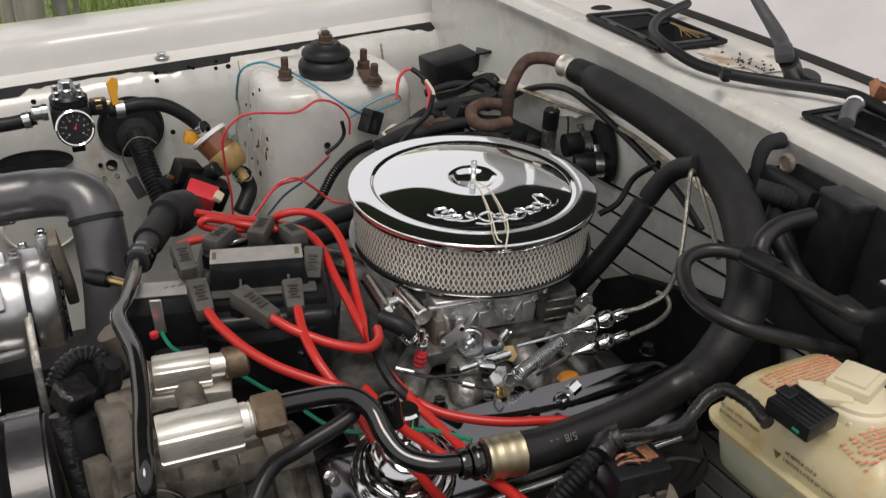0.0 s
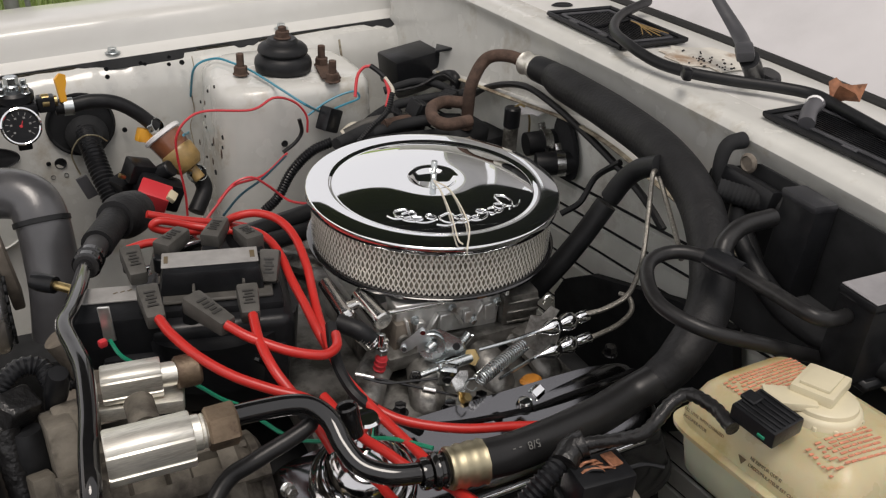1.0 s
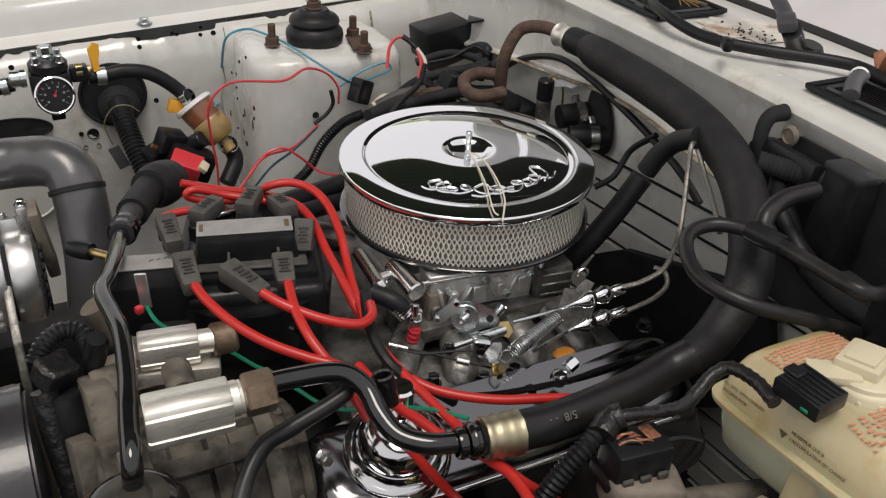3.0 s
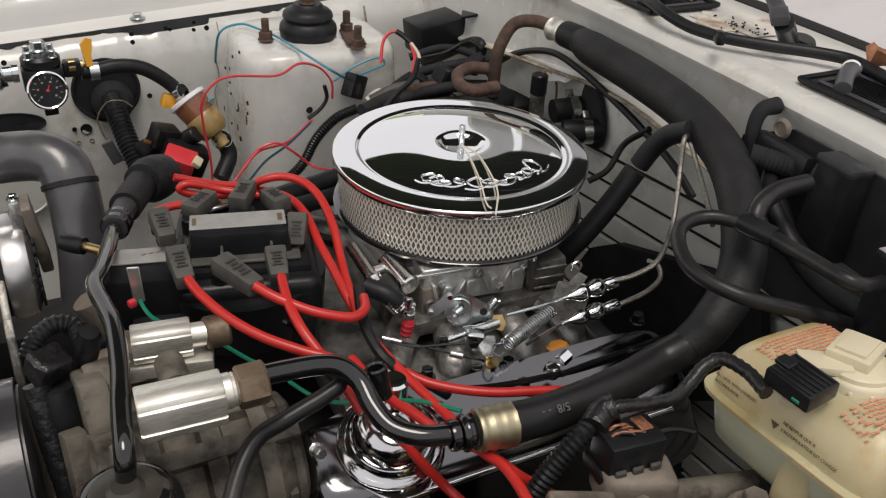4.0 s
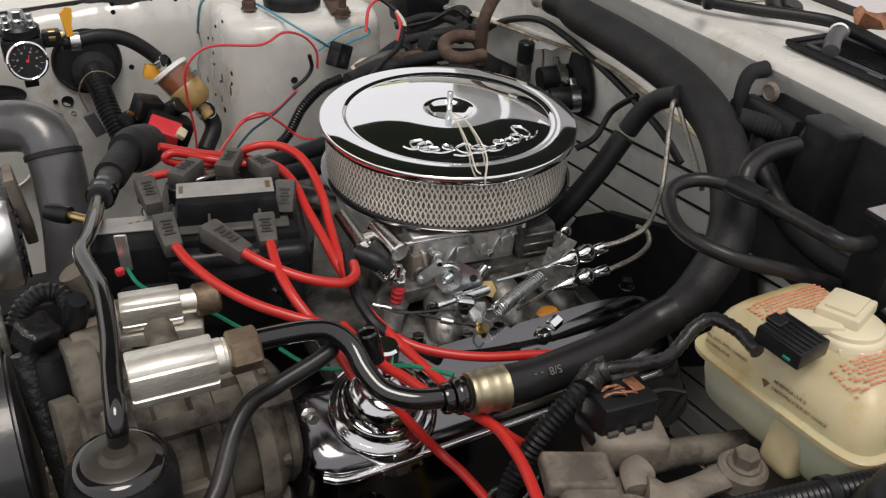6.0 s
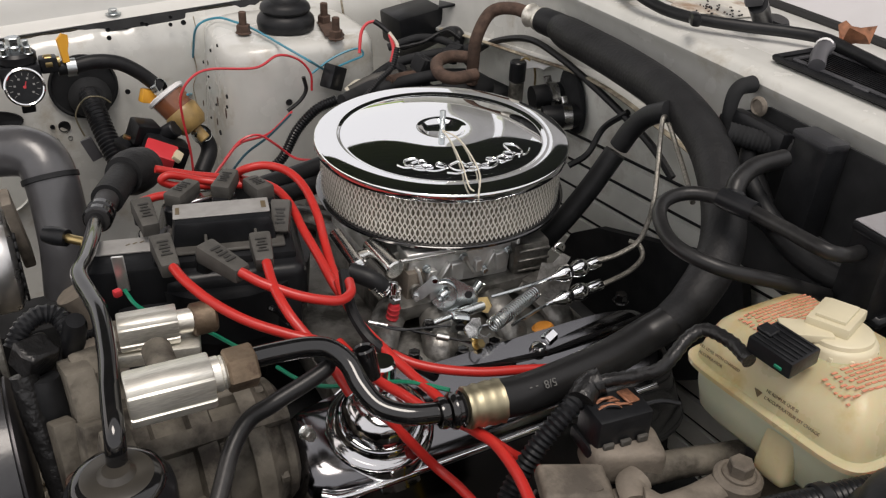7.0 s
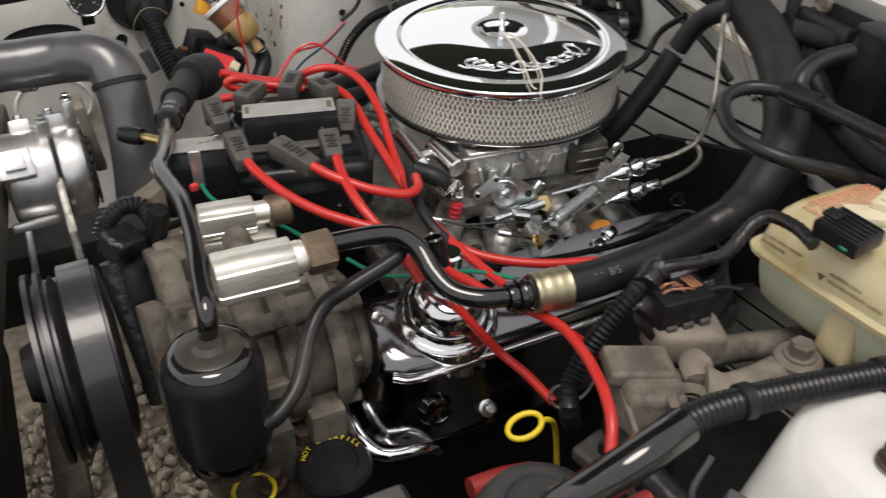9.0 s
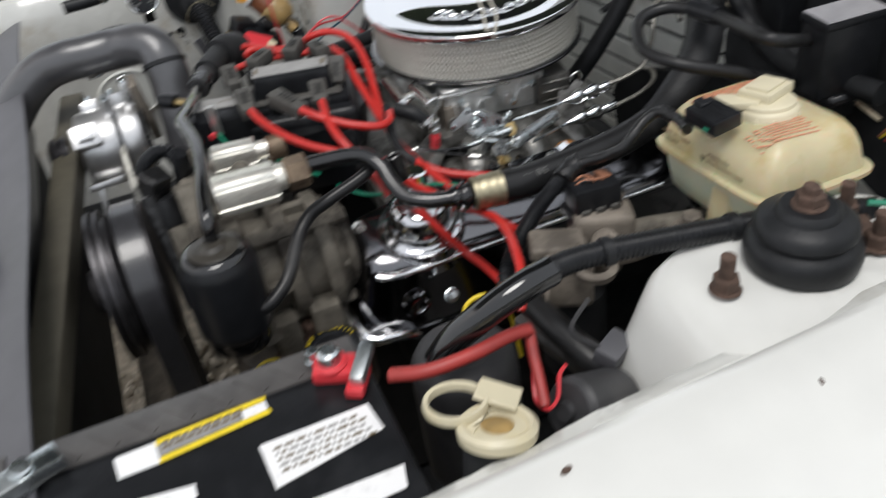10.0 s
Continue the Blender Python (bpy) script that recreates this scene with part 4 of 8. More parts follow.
# cable end fittings
for a, b in (((0.0364, -0.1678, 0.8680), (0.0841, -0.1641, 0.8680)), ((0.0374, -0.1726, 0.8430), (0.0883, -0.1680, 0.8430))):
    A, B = Vector(a), Vector(b)
    L = (B - A).length
    f = thing("cable_fitting", "polished steel cable end fitting", "cable fitting", A, "cable end fittings")
    k = aim((0, 0, 0), B - A)
    part("barrel", lathe([(0, -0.012), (0.0018, -0.012), (0.003, -0.004), (0.0075, 0.005), (0.0082, 0.008), (0.008, 0.011), (0.0055, 0.0125), (0.005, 0.016), (0.0062, 0.019), (0.0085, 0.025), (0.009, 0.029), (0.0078, 0.034), (0.0048, 0.0365), (0.0048, 0.039), (0.0055, 0.04), (0.0055, L + 0.004), (0.004, L + 0.005), (0, L + 0.005)], k, 20), CHROME, f)
    bm = bmesh.new()
    add_hex(bm, 0.0078, 0.005, k @ shift((0, 0, 0.0115)))
    part("lock_nut", bm, CHROME, f)
rb = thing("rod_joint", "polished joint at the end of the linkage rod", "joint", (-0.0192, -0.2259, 0.8400))
part("ball", lathe([(0, -0.008), (0.006, -0.006), (0.008, 0), (0.006, 0.006), (0, 0.008)], seg=16), CHROME, rb)
bm = bmesh.new()
add_hex(bm, 0.006, 0.012, shift((0.01, 0.004, 0.004), (0, 80, 20)))
part("nut", bm, CHROME, rb)

# ---- distributor with coil-in-cap ----
dist = thing("distributor", "black distributor with coil cap and grey lead boots", "distributor", (-0.235, -0.03, 0.9))
O = Vector((-0.235, -0.03, 0.9))


def loc(p):
    return Vector(p) - O


tw = -13
part("housing", lathe([(0.0, -0.16), (0.03, -0.16), (0.032, -0.09), (0.05, -0.08), (0.075, -0.07), (0.078, -0.02), (0.0, -0.02)], shift((0.0, 0.01, 0.0)), 40), PLASTIC, dist)
bm = bmesh.new()
add_box(bm, (0.125, 0.1, 0.05), shift((0.005, 0.0, -0.032), (0, 0, tw)), 0.012, 3)
add_box(bm, (0.11, 0.075, 0.012), shift((0.005, 0.004, -0.006), (0, 0, tw)), 0.004, 2)
part("cap", bm, PLASTIC, dist, "glossy black distributor cap")
bm = bmesh.new()
add_box(bm, (0.1, 0.062, 0.004), shift((0.002, 0.006, 0.002), (0, 0, tw)), 0.0015, 1)
part("cover_flange", bm, BOOT, dist)
bm = bmesh.new()
add_box(bm, (0.092, 0.042, 0.024), shift((0.0, 0.006, 0.0145), (0, 0, tw)), 0.004, 2, 0.9)
coil = part("coil_cover", bm, PLASTIC, dist, "black coil cover")
part("coil_top", box((0.084, 0.026, 0.0014), shift((0.0, 0.008, 0.0272), (0, 0, tw)), 0.0006, 1), LABEL_GREY, coil, "scuffed grey top plate of the coil cover")
for x, w in ((-0.037, 0.005), (0.036, 0.006)):
    part("top_label", box((w * 0.7, 0.012, 0.0004), shift((x, 0.008 - x * 0.23, 0.0281), (0, 0, tw)), 0), PRINT_DARK, coil, "worn dark printing")
for x in (-0.022, 0.022):
    part("cover_rib", box((0.0025, 0.014, 0.016), shift((x, -0.018, 0.008), (0, 0, tw)), 0.0006, 1), BOOT, coil)
# side module with its pale plate and bent bracket
mb = loc((-0.318, -0.03, 0.88))
mod = part("module", box((0.075, 0.055, 0.05), shift(mb, (0, 0, tw)), 0.003, 2), PLASTIC, dist)
part("module_plate", box((0.07, 0.024, 0.002), shift(mb + Vector((-0.002, 0.012, 0.0262)), (0, 0, tw)), 0.0006, 1), LABEL_GREY, mod, "scratched grey plate with worn lettering")
for k in range(3):
    part("worn_letter", box((0.004, 0.0012, 0.0003), shift(mb + Vector((0.0 + k * 0.006, 0.012, 0.0275)), (0, 0, 20)), 0, 1), PRINT_DARK, mod)
part("module_bracket", box((0.0095, 0.002, 0.042), shift(loc((-0.3330, -0.0700, 0.9120)), (14, 0, tw)), 0.0008, 1), BRIGHTCAST, mod, "bent zinc bracket")
part("wire_plug", box((0.007, 0.006, 0.0065), shift(loc((-0.3390, -0.0780, 0.9000)), (0, 0, 20)), 0.002), REDTHIN, mod, "small red wire plug")
part("lower_shroud", box((0.16, 0.09, 0.07), shift(loc((-0.255, -0.035, 0.835)), (0, 0, tw)), 0.012, 2), PLASTIC, dist)


def plug_boot(a, b, size, txt=True):
    """A rubber lead boot: a tapered block from its tower to where the lead leaves."""
    A, B = Vector(a), Vector(b)
    L = (B - A).length
    m = aim(A - O, B - O)
    root = part("lead_boot", box((size, size * 0.92, L), m @ shift((0, 0, L / 2)), size * 0.16, 2, 0.82), BOOT, dist, "grey rubber lead boot")
    bm = bmesh.new()
    add_lathe(bm, rod(size * 0.42, 0.016), shift(A - O + Vector((0, 0, -0.02)), (0, 0, 0)), 18)
    part("tower", bm, PLASTIC, dist)
    if txt:
        up = (B - A).normalized()
        side = up.cross(Vector((0, 0, 1))).normalized()
        n = side.cross(up)
        for k in range(5):
            q = A - O + up * (L * (0.3 + 0.1 * k)) + n * (size * 0.5 * (1 - 0.18 * (0.3 + 0.1 * k)) + 0.0002)
            mm = Matrix.Translation(q) @ Matrix(((up.x, side.x, n.x), (up.y, side.y, n.y), (up.z, side.z, n.z))).to_4x4()
            part("print_bar", box((L * 0.05, size * (0.34 if k % 2 else 0.5), 0.0004), mm, 0), BOOT_TEXT, root)


for a, b in (((-0.2966, -0.0563, 0.9270), (-0.2977, -0.0980, 0.9220)), ((-0.2681, -0.0875, 0.9290), (-0.2480, -0.1290, 0.9240)), ((-0.2209, -0.0883, 0.9290), (-0.2273, -0.1206, 0.9220)), ((-0.1821, -0.0321, 0.9290), (-0.1897, -0.0484, 0.9050)), ((-0.2979, 0.0141, 0.9270), (-0.2974, -0.0241, 0.9200)), ((-0.2721, 0.0065, 0.9260), (-0.2458, 0.0299, 0.9280)), ((-0.2282, 0.0063, 0.9260), (-0.2085, 0.0343, 0.9300)), ((-0.1908, -0.0157, 0.9280), (-0.1977, 0.0149, 0.9280))):
    plug_boot(a, b, 0.0185)

# ---- foam-covered pipe end ----
fp = thing("insulated_pipe", "foam-wrapped pipe with a rubber end sleeve", "pipe", (0, 0, 0))
a, b, c = (-0.3337, 0.0487, 0.9000), (-0.3174, 0.0924, 0.8970), (-0.2919, 0.1509, 0.8900)
part("ferrule", tube([a, b], 0.0115, seg=18), DUSTYBLACK, fp, "dusty black hose end")
part("ring", lathe([(0.0115, -0.004), (0.0135, -0.003), (0.0135, 0.003), (0.0115, 0.004)], aim(a, b) @ shift((0, 0, 0.006)), 20), PIPE, fp)
part("ring", lathe([(0.0115, -0.004), (0.0135, -0.003), (0.0135, 0.003), (0.0115, 0.004)], aim(a, b) @ shift((0, 0, 0.018)), 20), PIPE, fp)
part("pipe", tube([b, c], 0.0155, seg=20), FOAM, fp)
d = (-0.2651, 0.1887, 0.8780)
part("end_sleeve", tube([c, Vector(c).lerp(Vector(d), 0.5), d], 0.024, seg=24, taper=[0.0205, 0.0245, 0.0245, 0.0225]), FOAM, fp, "fat black foam sleeve")
tee = thing("service_port", "small capped service port with a brass neck", "fitting", (-0.3507, 0.0039, 0.9050))
p0, p1, p2 = [Vector(v) - tee.location for v in ((-0.3443, -0.0006, 0.9050), (-0.3629, 0.0187, 0.9050), (-0.3792, 0.0330, 0.9050))]
part("neck", tube([p0, p1], 0.0042, seg=12), BRASS, tee, "corroded brass neck")
part("cap", tube([p1, p2], 0.008, seg=14, taper=[0.0078, 0.0085, 0.0085, 0.0075]), PLASTIC, tee)

# ---- compressor, muffler blocks, canister ----
comp = thing("compressor", "grimy cast air-conditioning compressor with bolted flanges", "compressor", (0, 0, 0))
CX = shift((0, -0.188, 0.797), (0, 90, 0)) @ Matrix.Diagonal((0.93, 0.93, 1, 1))
cbody = part("body", lathe([(0, -0.375), (0.058, -0.375), (0.066, -0.37), (0.068, -0.347), (0.058, -0.343), (0.055, -0.32), (0.066, -0.317), (0.0675, -0.303), (0.056, -0.3), (0.056, -0.277), (0.067, -0.28), (0.0675, -0.267), (0.06, -0.262), (0.052, -0.252), (0, -0.252)], CX, 48), CASTING, comp)
for k in range(3):
    a = radians((40, 86, 170)[k])
    part("web", box((0.03, 0.006 + 0.004 * (k % 3), 0.012), shift((-0.332 + 0.044 * (k % 2), -0.188 + 0.056 * math.cos(a), 0.797 + 0.056 * math.sin(a)), (math.degrees(a) - 90, 0, 0)), 0.002, 1), CASTING, cbody)
    bolt_at((-0.262, -0.188 + 0.052 * math.cos(a), 0.797 + 0.052 * math.sin(a)), 0.0045, 0.006, CASTING, cbody, (0, 90, 0))
part("end_flange", lathe([(0.0, -0.257), (0.05, -0.257), (0.056, -0.253), (0.056, -0.247), (0.05, -0.243), (0.03, -0.241), (0, -0.241)], CX, 36), CASTING, comp)
for a in (118, 222, 300, 340):
    y, z = 0.057 * math.cos(radians(a)), 0.058 * math.sin(radians(a))
    part("through_lug", box((0.13, 0.016, 0.012), shift((-0.31, -0.188 + y, 0.797 + z), (a - 90, 0, 0)), 0.004), CASTING, comp)
for i, (px, ang) in enumerate(((-0.375, 20), (-0.37, 70), (-0.372, 120))):
    part("bracket", box((0.022, 0.05, 0.11), shift((px - 0.012 * (i % 2), -0.19 + 0.066 * math.cos(radians(ang)), 0.795 + 0.05 * math.sin(radians(ang))), (ang - 90, 0, 6)), 0.0025, 2, 0.9), CASTING, comp, "cast mounting bracket")
bm = bmesh.new()
add_box(bm, (0.03, 0.03, 0.085), shift((-0.372, -0.14, 0.85), (8, 0, 10)), 0.005)
add_box(bm, (0.05, 0.035, 0.03), shift((-0.35, -0.15, 0.85)), 0.006)
part("rear_lug", bm, CASTING, comp)
for px, py, pz, h, tl in ((-0.385, -0.215, 0.835, 0.09, 8), (-0.362, -0.232, 0.81, 0.12, -6), (-0.4, -0.2, 0.8, 0.14, 4)):
    part("cast_arm", box((0.018, 0.024, h), shift((px, py, pz), (-24, tl, 12)), 0.0022, 2, 0.9), CASTING, comp)
    bolt_at((px, py - 0.014, pz + h * 0.3), 0.006, 0.008, RUST, comp, (70, 0, 0))
part("foot", box((0.03, 0.03, 0.06), shift((-0.292, -0.245, 0.748)), 0.004), CASTING, comp)
part("foot", box((0.028, 0.03, 0.06), shift((-0.335, -0.245, 0.745)), 0.004), CASTING, comp)
bolt_at((-0.2399, -0.2395, 0.8450), 0.0045, 0.01, CHROME_OLD, comp, (70, 20, 0))
part("service_valve", lathe(rod(0.011, 0.03), aim(*((-0.3272, -0.1629, 0.9000), (-0.3274, -0.1839, 0.9000))), 18), CASTING, comp)
part("valve_end", lathe([(0.004, 0.0), (0.008, 0.0), (0.008, 0.003), (0.004, 0.003)], aim(*((-0.3287, -0.1785, 0.9000), (-0.3282, -0.1876, 0.9000))), 18), CASTING, comp)


def fluted(a, b, r, parent, name, mat, roll=0.0):
    """An extruded block: flat top, rounded shoulders, two long grooves down each side."""
    A, B = Vector(a), Vector(b)
    m = aim(A, B) @ pose(0, 0, 0, 0, 0, roll)
    half = [(0.0, 1.0), (0.62, 0.98), (0.74, 0.86), (0.8, 0.66), (0.92, 0.6), (0.98, 0.3), (0.98, -0.3), (0.9, -0.36), (0.9, -0.46), (0.98, -0.52), (0.96, -0.86), (0.84, -0.98), (0.0, -1.0)]
    prof = half + [(-x, y) for x, y in half[-2:0:-1]]
    L = (B - A).length
    rows = []
    for z, k in ((0, 0), (0, 0.95), (0.0012, 1), (L - 0.0012, 1), (L, 0.95), (L, 0)):
        rows.append([m @ Vector((r * k * x, r * k * y, z)) for x, y in prof + prof[:1]])
    return part(name, sheet(rows), mat, parent)


# turn that brings the flat top of the blocks uppermost
ROLL = 0.0
muff = thing("muffler_block", "bright fluted aluminium muffler block with a rusty hex nut", "muffler", (0, 0, 0), "muffler blocks")
fluted(*((-0.3603, -0.2415, 0.9250), (-0.3048, -0.2439, 0.9250)), 0.0155, muff, "block", SILVER, ROLL)
part("ferrule", lathe([(0, 0), (0.0125, 0), (0.0125, 0.006), (0.0115, 0.007), (0.0122, 0.0085), (0.0112, 0.01), (0.012, 0.0115), (0.0108, 0.013), (0.012, 0.0145), (0.012, 0.02), (0, 0.02)], aim(*((-0.3054, -0.2426, 0.9260), (-0.2909, -0.2429, 0.9260))), 24), SILVER, muff)
bm = bmesh.new()
add_hex(bm, 0.0155, 0.021, aim(*((-0.2955, -0.2429, 0.9260), (-0.2771, -0.2428, 0.9260))))
part("hex_nut", bm, NUT, muff, "rusty plated hex nut")
muff2 = thing("muffler_block", "smaller aluminium hose block behind the steel pipe", "muffler", (0, 0, 0), "muffler blocks")
fluted(*((-0.3491, -0.1389, 0.9050), (-0.3058, -0.1440, 0.9050)), 0.0125, muff2, "block", SILVER, ROLL)
part("ferrule", lathe(rod(0.0095, 0.016), aim(*((-0.3072, -0.1442, 0.9050), (-0.2958, -0.1456, 0.9050))), 20), SILVER, muff2)
part("collar", lathe(rod(0.013, 0.02), aim(*((-0.2963, -0.1434, 0.9030), (-0.2832, -0.1439, 0.9030))), 20), NUT, muff2, "rusty brown collar")
part("base_plate", box((0.075, 0.03, 0.012), shift((-0.3279, -0.1411, 0.8850), (0, 0, -12)), 0.003), SILVER, muff2, "aluminium clamp plate")
for q in ((-0.3459, -0.1409, 0.8930), (-0.3132, -0.1417, 0.8950)):
    part("clamp_bolt", lathe(rod(0.009, 0.012), shift(q), 16), CAST_GREY, muff2)

can = thing("receiver_canister", "black cylindrical receiver canister with a dusty shoulder", "canister", (-0.377, -0.280, 0.797))
part("shell", lathe([(0, 0.014), (0.031, 0.014), (0.0338, 0.018), (0.0345, 0.024), (0.0345, 0.085), (0.0335, 0.091), (0.0305, 0.0955), (0.03, 0.097)], seg=48), PLASTIC, can)
part("lower_band", lathe([(0, -0.006), (0.026, -0.006), (0.029, -0.002), (0.0295, 0.016)], seg=40), PIPE, can, "black lower band")
part("shoulder", lathe([(0.03, 0.0965), (0.0285, 0.1), (0.0255, 0.102), (0.0225, 0.1028)], seg=48), PIPE, can, "glossy rolled shoulder")
part("top", lathe([(0.0225, 0.1027), (0.021, 0.1035), (0.012, 0.1045), (0.0085, 0.108), (0, 0.108)], seg=48), DUSTYTOP, can, "dusty brown top")

# ---- alternator, pulleys, belt, radiator, front panel ----
alt = thing("alternator", "bright alloy alternator with a clamped two-part housing", "alternator", (0, 0, 0))
AX = shift((-0.4500, 0.165, 0.806), (0, 90, 0)) @ Matrix.Diagonal((0.82, 0.82, 0.95, 1))
front = part("front_housing", lathe([(0, -0.045), (0.03, -0.045), (0.05, -0.043), (0.058, -0.04), (0.0605, -0.036), (0.0605, 0.006), (0.0595, 0.009), (0.05, 0.011)], AX, 56), ALLOY, alt)
part("stator_ring", lathe([(0.0555, 0.007), (0.0565, 0.012), (0.0555, 0.017)], AX, 48), DARK, alt, "black gap between the housings")
rear = part("rear_housing", lathe([(0.05, 0.013), (0.0595, 0.0145), (0.061, 0.0175), (0.061, 0.034), (0.059, 0.0395), (0.05, 0.044), (0.03, 0.047), (0, 0.047)], AX, 56), ALLOY, alt)
for a, x, w, h, wd in ((58, -0.4650, 0.022, 0.016, 0.02), (84, -0.4150, 0.012, 0.05, 0.02), (74, -0.4350, 0.03, 0.02, 0.014), (96, -0.4430, 0.014, 0.026, 0.012)):
    lug = part("lug", box((w, wd, h), shift((x, 0.165 + 0.053 * math.cos(radians(a)), 0.806 + 0.053 * math.sin(radians(a))), (a - 90, 0, 0)), 0.0025, 2, 0.9), ALLOY, alt)
    bolt_at((x, 0.165 + (0.053 + h / 2) * math.cos(radians(a)), 0.806 + (0.053 + h / 2) * math.sin(radians(a))), 0.0045, 0.005, STEEL, lug, (a - 90, 0, 0))
part("rear_bracket", box((0.012, 0.034, 0.085), shift((-0.4010, 0.172, 0.842), (10, -6, 0)), 0.003, 2, 0.85), CAST_GREY, alt, "dull grey mounting bracket")
bm = bmesh.new()
add_box(bm, (0.034, 0.03, 0.014), shift((-0.4770, 0.1240, 0.8450), (44, 0, 2)), 0.003, 2)
add_box(bm, (0.02, 0.016, 0.02), shift((-0.4770, 0.1200, 0.8480), (44, 0, 2)), 0.002, 2)
part("regulator_block", bm, ALLOY, front)
for k in range(9):
    a = radians(96 + k * 15)
    part("cooling_slot", box((0.003, 0.008, 0.016), shift((-0.4055, 0.165 + 0.036 * math.cos(a), 0.806 + 0.036 * math.sin(a)), (math.degrees(a) - 90, 0, 0)), 0.001, 1), DARK, rear)
ARM_X = -0.4415
arm_path = [(0.1250, 0.8210), (0.1020, 0.8080), (0.0830, 0.7920), (0.0660, 0.7660), (0.0560, 0.7350)]
bm = bmesh.new()
prev = None
for (y, z), w in zip(arm_path, (0.017, 0.014, 0.0105, 0.0085, 0.0085)):
    ring = [bm.verts.new((ARM_X + sx * 0.004, y + sy * w * 0.75, z + sy * w * 0.66)) for sx, sy in ((-1, -1), (1, -1), (1, 1), (-1, 1))]
    if prev:
        for q in range(4):
            bm.faces.new((prev[q], prev[(q + 1) % 4], ring[(q + 1) % 4], ring[q]))
    else:
        bm.faces.new(ring[::-1])
    prev = ring
bm.faces.new(prev)
bmesh.ops.recalc_face_normals(bm, faces=bm.faces[:])
bmesh.ops.bevel(bm, geom=bm.edges[:], offset=0.0012, segments=1, affect="EDGES")
part("tension_arm", bm, CAST, alt, "dull cast tension arm")
part("foot_plate", box((0.046, 0.012, 0.009), shift((-0.4730, 0.1120, 0.7820), (-20, 0, 4)), 0.002), ALLOY, alt)
part("foot_leg", box((0.007, 0.008, 0.05), shift((-0.4850, 0.1000, 0.7550), (-20, 6, 0)), 0.002), ALLOY, alt)
part("foot_plate", box((0.034, 0.012, 0.008), shift((-0.4700, 0.0800, 0.7280), (-20, 0, 4)), 0.002), ALLOY, alt)
part("front_pulley", lathe([(0, -0.085), (0.018, -0.085), (0.03, -0.08), (0.034, -0.075), (0.028, -0.07), (0.034, -0.064), (0.03, -0.058), (0, -0.058)], AX, 40), PULLEY, alt)

pul = thing("pulley", "dark grooved compressor pulley with a worn drive belt", "pulley", (0, 0, 0))
PY, PZ = -0.135, 0.797
PX = shift((-0.017, PY, PZ), (0, 90, 0))
prof = [(0.0, -0.47), (0.04, -0.47), (0.045, -0.466), (0.066, -0.466), (0.07, -0.47)]
for k in range(2):
    prof += [(0.079, -0.47 + k * 0.009), (0.079, -0.466 + k * 0.009), (0.07, -0.4645 + k * 0.009), (0.07, -0.462 + k * 0.009)]
for k in range(4):
    prof += [(0.074, -0.45 + k * 0.008), (0.067, -0.446 + k * 0.008), (0.074, -0.442 + k * 0.008)]
prof += [(0.074, -0.416), (0.07, -0.413), (0.05, -0.41), (0, -0.41)]
wheel = part("wheel", lathe(prof, PX, 64), PULLEY, pul)
part("hub", lathe([(0, -0.485), (0.022, -0.485), (0.026, -0.475), (0.03, -0.468)], PX, 32), PULLEY, wheel)
loop = []
for i in range(41):
    a = radians(-10 + 200 * i / 40)
    loop.append((PY - 0.0765 * math.cos(a), PZ + 0.0765 * math.sin(a)))
loop += [(-0.05, 0.55), (-0.04, 0.4), (-0.1, 0.37), (-0.16, 0.42), (-0.205, 0.6)]
n = len(loop)
bm = bmesh.new()
x0 = -0.461
rings = []
for i, (y, z) in enumerate(loop):
    y0, z0 = loop[i - 1]
    y1, z1 = loop[(i + 1) % n]
    d = Vector((0, y1 - y0, z1 - z0)).normalized()
    o = Vector((0, d.z, -d.y)) * -0.0035
    rings.append([bm.verts.new((x, y + o.y * q, z + o.z * q)) for x, q in ((x0, 0), (x0 + 0.026, 0), (x0 + 0.0253, 1), (x0 + 0.0007, 1))])
for a, b in zip(rings, rings[1:] + rings[:1]):
    for j in range(4):
        bm.faces.new((a[j], a[(j + 1) % 4], b[(j + 1) % 4], b[j]))
bmesh.ops.recalc_face_normals(bm, faces=bm.faces[:])
part("belt", bm, BELT, pul, "smooth worn back of the black drive belt")
part("idler", lathe(rod(0.04, 0.035), shift((-0.48, -0.02, 0.72), (0, 90, 0)), 40), PULLEY, pul, "smooth steel idler wheel")

rad = thing("radiator", "dark radiator core behind an olive support bar", "radiator", (0, 0, 0))
part("core", box((0.03, 0.66, 0.34), shift((-0.585, 0.02, 0.6)), 0.004), DARK, rad)
part("top_tank", box((0.05, 0.66, 0.05), shift((-0.585, 0.02, 0.79)), 0.012, 3), PLASTIC, rad)
part("support_bar", box((0.032, 0.85, 0.035), shift((-0.534, -0.09, 0.802), (0, 0, -5.5)), 0.005), TANPAINT, rad, "dull olive support bar")
part("lower_bar", box((0.04, 0.8, 0.04), shift((-0.52, 0, 0.42)), 0.006), CAST_GREY, rad)
panel = thing("front_panel", "grey plastic front panel over the radiator", "front panel", (0, 0, 0))
rows = [[(-0.9 + 0.362 * u, -0.5 + 1.0 * v, 0.86 - 0.02 * math.cos(u * 9) - 0.10 * (1 - u) ** 2 + 0.01 * math.sin(v * 9)) for u in (0, 0.2, 0.4, 0.6, 0.75, 0.85, 0.92, 0.97, 1.0)] for v in [i / 16 for i in range(17)]]
part("skin", thick(sheet(rows), 0.003), GREYPLASTIC, panel)
